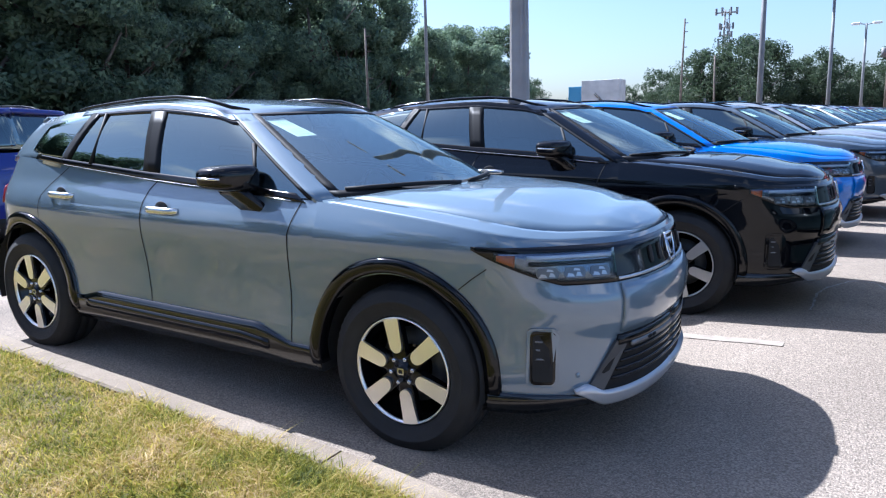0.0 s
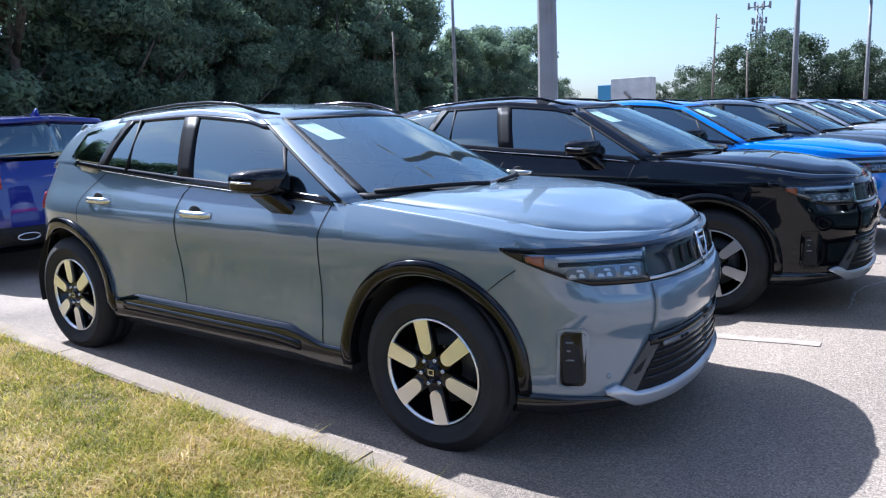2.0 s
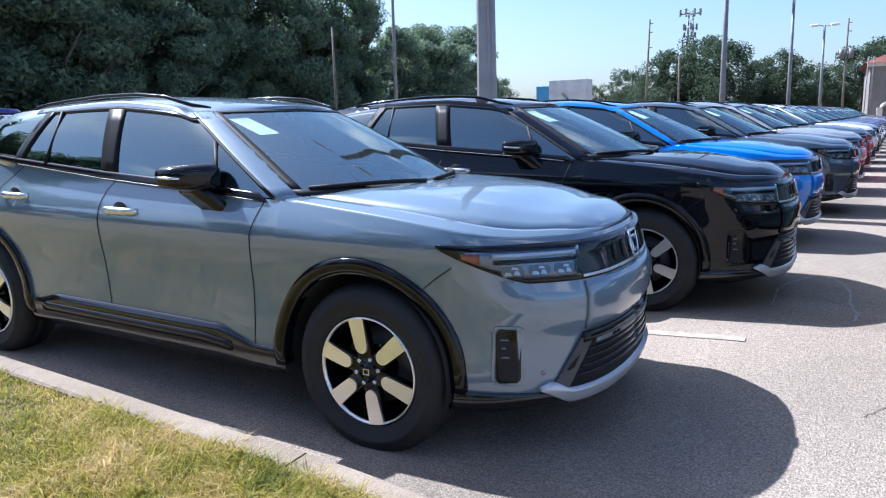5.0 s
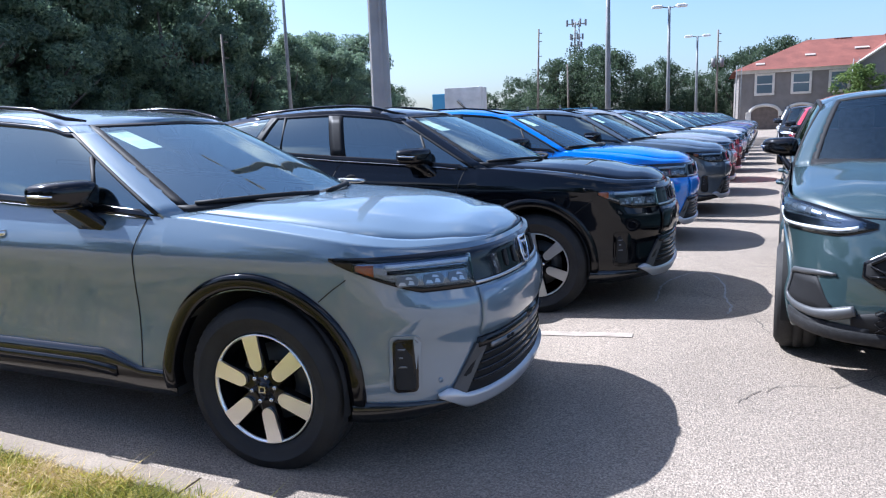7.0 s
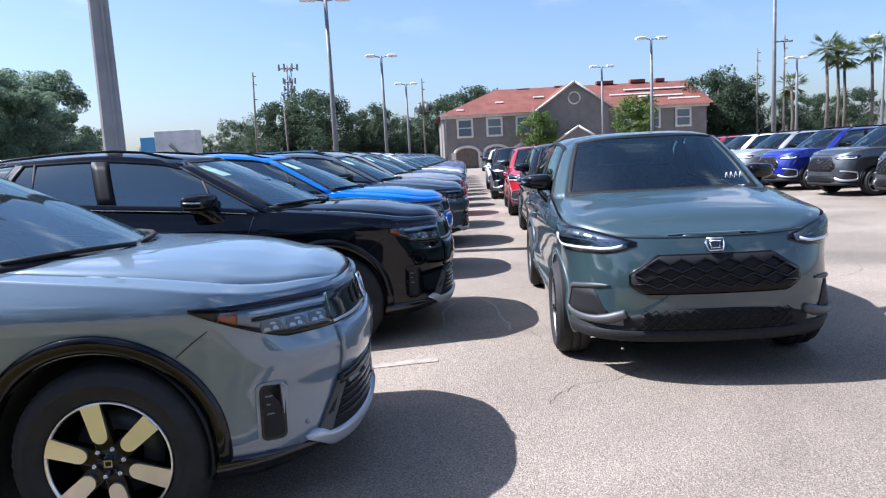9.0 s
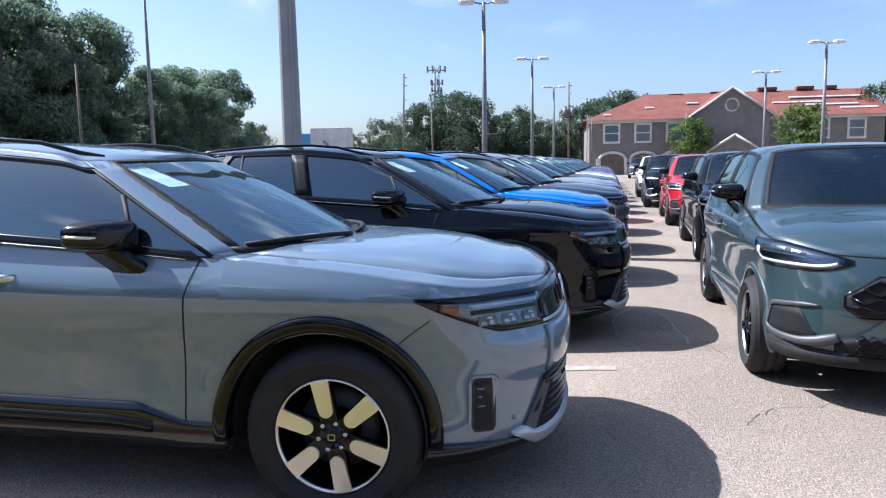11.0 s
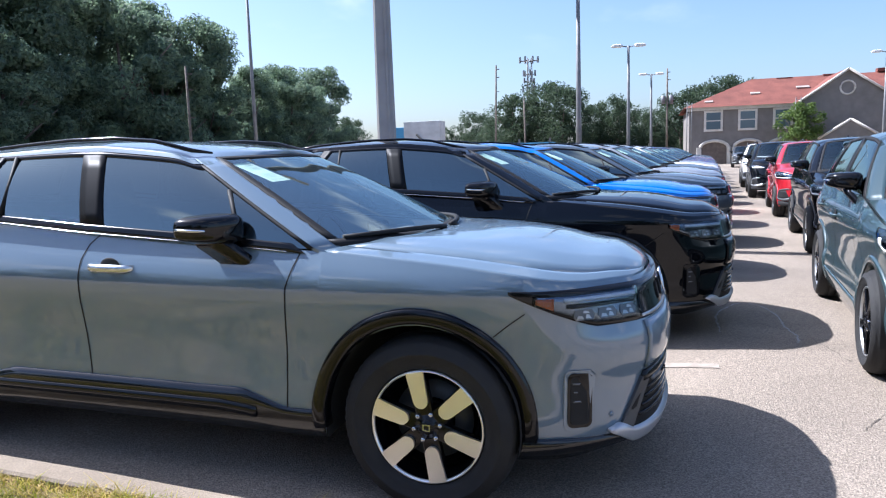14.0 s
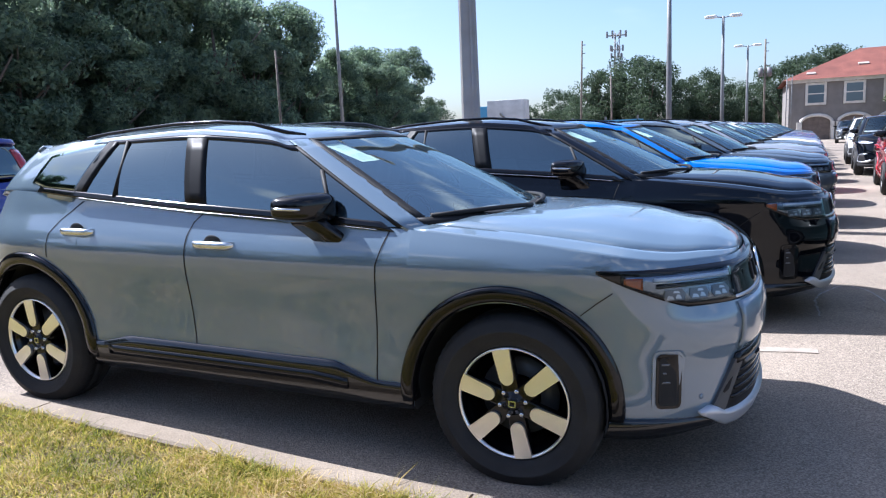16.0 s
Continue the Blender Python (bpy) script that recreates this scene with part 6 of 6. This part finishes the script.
# ---- far sheds and trailer ----
WHITE_SHEET = noisy(mat("white_sheet_metal", (0.62, 0.62, 0.62), 0.6), 1.0, (0.52, 0.52, 0.52), (0.68, 0.68, 0.68))
BLUE_SHEET = mat("blue_panel", (0.10, 0.33, 0.55), 0.6)
rig = thing("panel_trailer", "white and blue panel trailer standing far behind the lot", "trailer", "", "", pose(-32.0, 78.0, 0))
part("body", box(bmesh.new(), 3.0, 7.4, 0, 2.4, 0.9, 5.9, 0.05), WHITE_SHEET, rig, smooth=False)
part("blue_end", box(bmesh.new(), 1.4, 3.0, 0.1, 2.4, 0.9, 5.3, 0.05), BLUE_SHEET, rig, smooth=False)
part("ramp", box(bmesh.new(), -1.6, 1.3, 0.2, 2.2, 0.9, 2.9, 0.05), WHITE_SHEET, rig, smooth=False)
for p, q in (((4.6, 4.4), (7.4, 1.6)), ((-0.2, 3.4), (1.2, 1.6)), ((0.8, 3.2), (-0.8, 1.4))):
    part("strut", tube(bmesh.new(), [(p[0], -0.1, p[1]), (q[0], -0.1, q[1])], 0.12, 4), SATIN, rig)
for x in (3.6, 5.0, 6.6):
    part("wheel", lathe(bmesh.new(), [(0.01, 0), (0.45, 0), (0.48, 0.05), (0.48, 0.3)], 16, (x, 0.1, 0.48)), RUBBER, rig)
shed = thing("shed", "low white flat-roofed shed among far trees", "shed", "", "", pose(-10.0, 100.0, 0))
part("wall", box(bmesh.new(), 0, 7, 0, 5, 0, 3.4), WHITE_SHEET, shed, smooth=False)
part("roof", box(bmesh.new(), -0.4, 7.4, -0.4, 5.4, 3.4, 3.75), FELT, shed, smooth=False)
part("door", box(bmesh.new(), 2.2, 4.4, -0.05, 0.0, 0, 2.6), BROWN, shed, smooth=False)
rack = thing("car_carrier", "loaded blue car carrier parked behind the rows", "truck", "", "", pose(-19.5, 66.0, 0))
for z in (1.1, 2.6):
    part("deck", box(bmesh.new(), 0, 9.5, 0, 2.4, z, z + 0.16), BLUE_SHEET, rack, smooth=False)
for x in (0.2, 3.2, 6.3, 9.2):
    part("post", box(bmesh.new(), x, x + 0.16, 0, 0.16, 0.5, 3.1), GALV, rack, smooth=False)
for x in (1.0, 2.1, 7.0, 8.1):
    part("wheel", lathe(bmesh.new(), [(0.01, 0), (0.45, 0), (0.5, 0.05), (0.5, 0.3)], 16, (x, 0.0, 0.5)), RUBBER, rack)

# ---- trees ----
BARK = noisy(mat("grey_brown_bark", (0.10, 0.08, 0.06), 0.95), 5.0, (0.07, 0.055, 0.045), (0.15, 0.125, 0.10), 8, bump=0.6, bump_scale=30)


def leaves(name, lo, hi, clumps=0.9):
    m = mat(name, lo, 0.62, 0.0, 0.0, 0.3)
    t, b = m.node_tree, m.node_tree.nodes["Principled BSDF"]
    g = t.nodes.new("ShaderNodeNewGeometry")
    r = t.nodes.new("ShaderNodeValToRGB")
    r.color_ramp.elements[0].color, r.color_ramp.elements[1].color = (*lo, 1), (*hi, 1)
    co = t.nodes.new("ShaderNodeTexCoord")
    clump = add(m, "ShaderNodeTexNoise", Scale=clumps, Detail=2.0)
    t.links.new(co.outputs["Object"], clump.inputs["Vector"])
    spread = t.nodes.new("ShaderNodeMapRange")
    spread.inputs[1].default_value, spread.inputs[2].default_value = 0.34, 0.66
    t.links.new(clump.outputs["Fac"], spread.inputs[0])
    blend = t.nodes.new("ShaderNodeMix")
    blend.inputs[0].default_value = 0.6
    t.links.new(g.outputs["Random Per Island"], blend.inputs[2])
    t.links.new(spread.outputs[0], blend.inputs[3])
    t.links.new(blend.outputs[0], r.inputs[0])
    t.links.new(r.outputs[0], b.inputs["Base Color"])
    tr = t.nodes.new("ShaderNodeBsdfTranslucent")
    t.links.new(r.outputs[0], tr.inputs[0])
    mix = t.nodes.new("ShaderNodeMixShader")
    mix.inputs[0].default_value = 0.55
    out = t.nodes["Material Output"]
    t.links.new(b.outputs[0], mix.inputs[1])
    t.links.new(tr.outputs[0], mix.inputs[2])
    t.links.new(mix.outputs[0], out.inputs["Surface"])
    return m


# wood edge: air haze is put into the leaf colour, lifted and bluish
LEAF = leaves("oak_leaves", (0.055, 0.095, 0.080), (0.275, 0.365, 0.215))
LEAF_FAR = leaves("hazy_leaves", (0.028, 0.050, 0.032), (0.090, 0.125, 0.066))
LEAF_PALE = leaves("pale_leaves", (0.07, 0.12, 0.03), (0.16, 0.22, 0.06))
FROND = leaves("palm_fronds", (0.05, 0.075, 0.025), (0.12, 0.15, 0.05))


def crown_mesh(rng, h, spread, count, leaf, low=0.25):
    """Leaf sprays over many overlapping lobes, denser outside."""
    lobes = []
    for k in range(62):
        z = low + (1 - low) * rng.random()
        reach = spread * (0.35 + 0.65 * math.sin(math.pi * min(max((z - low) / (1 - low) * 0.82 + 0.12, 0), 1)))
        a, r = rng.uniform(0, 2 * math.pi), reach * math.sqrt(rng.random()) * 0.88
        lobes.append((Vector((r * math.cos(a), r * math.sin(a), z * h)), rng.uniform(0.15, 0.33) * spread))
    verts, faces = [], []
    for i in range(count):
        c, rad = lobes[rng.randrange(len(lobes))]
        d = Vector((rng.gauss(0, 1), rng.gauss(0, 1), rng.gauss(0, 1))).normalized()
        p = c + Vector((d.x, d.y, d.z * 0.75)) * rad * (rng.random() ** 0.35)
        if p.z < low * h * 0.5:
            p.z = low * h * 0.5 + rng.random()
        n = (d + Vector((rng.gauss(0, 0.6), rng.gauss(0, 0.6), rng.gauss(0.3, 0.6)))).normalized()
        t = n.orthogonal().normalized()
        t = (Matrix.Rotation(rng.uniform(0, 6.28), 3, n) @ t)
        b = n.cross(t)
        s = leaf * rng.uniform(0.6, 1.4)
        k = len(verts)
        verts += [p - t * s, p + t * s * 0.9 + b * s * 0.55, p + t * s * 0.9 - b * s * 0.55]
        faces.append((k, k+1, k+2))
    me = bpy.data.meshes.new("crown")
    me.from_pydata([tuple(v) for v in verts], [], faces)
    return me


def tree(name, seed, h, spread, count, leaf, material, label, low=0.25):
    rng = random.Random(seed)
    th = thing(name, label, "tree")
    bm = bmesh.new()
    r = h * 0.022
    tube(bm, [(0, 0, -0.2), (0.1, 0.05, h * 0.2), (0.0, 0.2, h * 0.45), (0.2, 0.1, h * 0.8)], r, 8, 1.0, [1.3, 0.9, 0.7, 0.25])
    for k in range(6):
        a = rng.uniform(0, 6.28)
        z = h * rng.uniform(0.22, 0.55)
        l = spread * rng.uniform(0.5, 0.85)
        tube(bm, [(0, 0.1, z), (l * 0.45 * math.cos(a), l * 0.45 * math.sin(a), z + h * 0.12), (l * math.cos(a), l * math.sin(a), z + h * 0.28)], r * 0.5, 6, 1.0, [1, 0.7, 0.3])
    part("trunk", bm, BARK, th)
    me = crown_mesh(rng, h, spread, count, leaf, low)
    me.materials.append(material)
    cr = new("crown", me)
    cr.parent = th
    return th


oaks = [tree("tree", 11 + k, 13.0, 5.2, 34000, 0.150, LEAF, "dense dark green broadleaf tree in the wood edge", 0.06) for k in range(3)]
far_tree = tree("tree", 31, 8.0, 4.2, 13000, 0.125, LEAF_FAR, "round green tree on the far edge of the lot", 0.15)
young = tree("tree", 41, 5.4, 2.3, 3200, 0.15, LEAF_PALE, "light green young tree before the building", 0.42)
for o in oaks:
    tagged(o, group="wood edge trees")
rng = random.Random(5)
spots = []
for row, (x0, n) in enumerate(((-37, 17), (-43, 17))):
    for k in range(n):
        y = -14 + 5.3 * k + rng.uniform(-1.2, 1.2)
        spots.append((x0 + rng.uniform(-1.5, 1.5), y, rng.uniform(0.95, 1.2) * (1.0 + 0.10 * row) * (1 - 0.30 * smooth((y - 30) / 34))))
for k in range(7):
    spots.append((-34.5 - 0.9 * (k % 3), 24 + 6.2 * k, 0.66 + 0.10 * math.sin(2.3 * k)))
for k in range(8):
    spots.append((-66 + 3.2 * k + rng.uniform(-1, 1), 80 + rng.uniform(-3, 6), rng.uniform(0.75, 1.0)))
for i, (x, y, s) in enumerate(spots):
    m = pose(x, y, 0.0, 0, 0, rng.uniform(0, 360)) @ Matrix.Diagonal((s, s, s * rng.uniform(0.9, 1.1), 1))
    if i < 3:
        oaks[i].matrix_world = m
    else:
        c = copy_thing(oaks[i % 3], Matrix())
        c.matrix_basis = m
far = [(-9.5, -15.0, 1.15), (3.5, -17.5, 1.05), (-23.0, -19.0, 1.1)] + [(-52 + 7.2 * k, -34 + 3 * math.sin(2.1 * k), 1.0 + 0.25 * math.sin(3.7 * k)) for k in range(13)] + [(-46, 100, 0.85), (-40, 108, 0.7), (-34, 112, 0.8), (-27, 104, 0.65), (-22, 98, 0.85), (-18.5, 92, 1.15), (-14.5, 95, 1.35), (-12.0, 90, 1.2), (-8.5, 98, 0.95), (-5.5, 95, 1.05), (-3, 104, 0.9), (-0.5, 99, 0.85), (3, 108, 1.2), (6, 112, 1.35), (9, 106, 1.4), (-52, 112, 1.1), (-58, 106, 1.1), (-30, 118, 1.1),
       (34.2, 80, 1.15), (37.5, 82, 1.05), (38, 84, 1.0), (44, 82, 0.8), (50, 86, 0.8), (57, 90, 0.9), (64, 88, 0.9), (70, 86, 1.0)]
for i, (x, y, s) in enumerate(far):
    m = pose(x, y, 0.0, 0, 0, 40 * i) @ Matrix.Diagonal((s, s, s, 1))
    if i == 0:
        far_tree.matrix_world = m
    else:
        c = copy_thing(far_tree, Matrix())
        c.matrix_basis = m
young.matrix_world = pose(12.4, 73.0, 0)
c = copy_thing(young, Matrix())
c.matrix_basis = pose(20.6, 66.0, 0, 0, 0, 120) @ Matrix.Diagonal((1.15, 1.15, 1.1, 1))


def palm(x, y, h, seed):
    rng = random.Random(seed)
    th = thing("palm_tree", "tall fan palm with a bare slim trunk", "palm", "palms", "", pose(x, y, 0))
    part("trunk", tube(bmesh.new(), [(0, 0, -0.1), (0.15, 0, h * 0.5), (0.0, 0, h)], 0.16, 8, 1.0, [1.2, 0.8, 0.75]), BARK, th)
    for k in range(30):
        a, e = rng.uniform(0, 6.28), rng.uniform(-0.9, 1.2)
        d = Vector((math.cos(a) * math.cos(e), math.sin(a) * math.cos(e), math.sin(e)))
        side = d.cross(Vector((0, 0, 1))).normalized()
        bm = bmesh.new()
        root = Vector((0, 0, h)) + d * 0.7
        for j in range(9):
            t = (j - 4) / 4
            dd = (d + side * t * 0.9).normalized()
            tip = root + dd * rng.uniform(0.8, 1.15) + Vector((0, 0, -0.25 * abs(t)))
            w = side.cross(dd).normalized() * 0.01 + side * 0.06
            bm.faces.new([bm.verts.new(p) for p in (root, root.lerp(tip, 0.5) + w, tip, root.lerp(tip, 0.5) - w)])
        tube(bm, [(0, 0, h - 0.1), tuple(root)], 0.02, 4)
        part("frond", bm, FROND, th, smooth=False)


for i, (x, y, h) in enumerate(((35.2, 60, 9.0), (36.8, 61, 8.6), (38.0, 62, 8.4), (39.2, 60, 8.7), (36.5, 68, 6.6))):
    palm(x, y, h, i)


# ---- paint lines, stains and cracks on the lot ----
STAIN = noisy(mat("pale_dried_stain", (0.42, 0.40, 0.38), 0.9), 30, (0.24, 0.228, 0.215), (0.40, 0.385, 0.36), 6)
CRACK = mat("crack_shadow", (0.105, 0.090, 0.076), 0.95)


def ribbon(points, width, lift, n=10, jag=0.0, seed=1):
    """A thin strip laid on the lot along points."""
    rng = random.Random(seed)
    f = spline([(i, *p) for i, p in enumerate(points)])
    bm = bmesh.new()
    rows = []
    m = n * (len(points) - 1)
    for k in range(m + 1):
        u = (len(points) - 1) * k / m
        p = Vector((*f(u), 0)) + Vector((rng.gauss(0, jag), rng.gauss(0, jag), 0))
        d = (Vector((*f(min(u + 0.05, len(points) - 1)), 0)) - Vector((*f(max(u - 0.05, 0)), 0))).normalized()
        s = Vector((-d.y, d.x, 0)) * width * (rng.uniform(0.5, 1.3) if jag else 1.0) / 2
        rows.append([bm.verts.new((q.x, q.y, gz(q.x, q.y) + lift)) for q in (p - s, p + s)])
    for a, b in zip(rows, rows[1:]):
        bm.faces.new((a[0], a[1], b[1], b[0]))
    bmesh.ops.recalc_face_normals(bm, faces=bm.faces)
    if sum(q.normal.z for q in bm.faces) < 0:
        bmesh.ops.reverse_faces(bm, faces=bm.faces)
    return bm


for k in range(9):
    end = -0.53 + 0.22 * k
    line = part("bay_line", ribbon([(end - 5.4, 4.67 + 2.88 * k), (end - 2.5, 4.67 + 2.88 * k), (end, 4.67 + 2.88 * k)], 0.10, 0.005), LINE, None)
    tagged(line, "worn white parking bay line on asphalt", "road marking", "bay lines", "structure")
stain = part("stain", ribbon([(-0.44, 5.63), (-0.42, 6.25), (-0.29, 6.63), (-0.13, 6.84), (0.02, 6.7), (0.10, 6.2), (0.09, 5.9), (0.13, 5.57), (0.10, 5.36)], 0.018, 0.006, 10, 0.004, 3), STAIN, None)
tagged(stain, "pale curved edge of a dried spill on asphalt", "stain", "", "structure")
for i, pts in enumerate((((0.1, 3.6), (0.35, 3.9), (0.62, 3.95), (0.9, 4.25)), ((0.35, 4.9), (0.2, 5.6), (-0.1, 6.0)), ((1.9, 2.6), (2.4, 2.9), (3.2, 2.8)), ((3.0, 6.5), (4.2, 7.0), (5.0, 8.4), (6.5, 9.0)), ((0.0, 7.2), (0.7, 7.35), (1.0, 8.4)))):
    c = part("crack", ribbon(pts, 0.0055, 0.004, 10, 0.009, i), CRACK, None)
    tagged(c, "thin dark crack in the asphalt", "crack", "cracks", "structure")

# ---- grass blades ----
BLADE = leaves("grass_blades", (0.10, 0.16, 0.03), (0.60, 0.53, 0.16))


def clumped(m):
    """Green and straw blades gathered in clumps."""
    t = m.node_tree
    ramp = next(n for n in t.nodes if n.type == "VALTORGB")
    geo = next(n for n in t.nodes if n.type == "NEW_GEOMETRY")
    co = add(m, "ShaderNodeTexCoord")
    big = add(m, "ShaderNodeTexNoise", Scale=3.2, Detail=5.0)
    t.links.new(co.outputs["Object"], big.inputs["Vector"])
    spread = add(m, "ShaderNodeMapRange")
    for k, v in enumerate((0.30, 0.70, -0.20, 1.0), 1):
        spread.inputs[k].default_value = v
    spread.clamp = False
    t.links.new(big.outputs["Fac"], spread.inputs[0])
    mul = add(m, "ShaderNodeMath")
    mul.operation = "MULTIPLY_ADD"
    mul.inputs[1].default_value = 0.62
    t.links.new(geo.outputs["Random Per Island"], mul.inputs[0])
    half = add(m, "ShaderNodeMath")
    half.operation = "MULTIPLY"
    half.inputs[1].default_value = 0.55
    t.links.new(spread.outputs[0], half.inputs[0])
    t.links.new(half.outputs[0], mul.inputs[2])
    t.links.new(mul.outputs[0], ramp.inputs[0])
    e = ramp.color_ramp.elements
    e[0].color, e[1].color = (0.075, 0.095, 0.016, 1), (0.60, 0.46, 0.27, 1)
    for pos, c in ((0.28, (0.19, 0.210, 0.028)), (0.52, (0.38, 0.345, 0.055)), (0.72, (0.52, 0.395, 0.13))):
        e.new(pos).color = (*c, 1)


clumped(BLADE)


def blades(count, seed):
    rng = random.Random(seed)
    verts, faces = [], []
    while len(faces) < count * 2:
        u = 12.2 - 10.2 * rng.random() ** 0.8
        kx, ky = KERB_S(u)
        d = Vector((*KERB_S(min(u + 0.02, 14)), 0)) - Vector((*KERB_S(max(u - 0.02, 0)), 0))
        side = Vector((-d.y, d.x, 0)).normalized()
        inward = 0.055 + 1.7 * rng.random() ** 1.25
        p = Vector((kx, ky, 0)) - side * inward
        if p.x > -0.62 or p.x < -8.5:
            continue
        patch = noise.noise(Vector((p.x * 2.1, p.y * 2.1, 0.4))) + 0.5 * noise.noise(Vector((p.x * 7, p.y * 7, 2.0)))
        if patch < -0.3 and rng.random() < 0.4:
            continue
        z = gz(p.x, p.y) + 0.095 + 0.03 * smooth(inward / 0.15)
        a = rng.uniform(0, 6.283)
        w = Vector((math.cos(a), math.sin(a), 0))
        lean = Vector((rng.gauss(0, 0.8), rng.gauss(0, 0.8), 0))
        h = rng.uniform(0.014, 0.042) * (1.1 + 0.7 * patch) * (1.6 if rng.random() < 0.08 else 1.0)
        t = rng.uniform(0.0016, 0.0034)
        m = p + lean * h * 0.45 + Vector((0, 0, z + h * 0.62))
        e = p + lean * h * 1.25 + Vector((0, 0, z + h * 0.95))
        b = Vector((p.x, p.y, z))
        k = len(verts)
        verts += [b - w * t, b + w * t, m + w * t * 0.8, m - w * t * 0.8, e]
        faces += [(k, k+1, k+2, k+3), (k+3, k+2, k+4)]
    me = bpy.data.meshes.new("grass")
    me.from_pydata([tuple(v) for v in verts], [], faces)
    me.materials.append(BLADE)
    return me


grass = new("grass", blades(130000, 7))
tagged(grass, "short sunlit grass, green and straw coloured, on the island", "grass", "", "stuff")
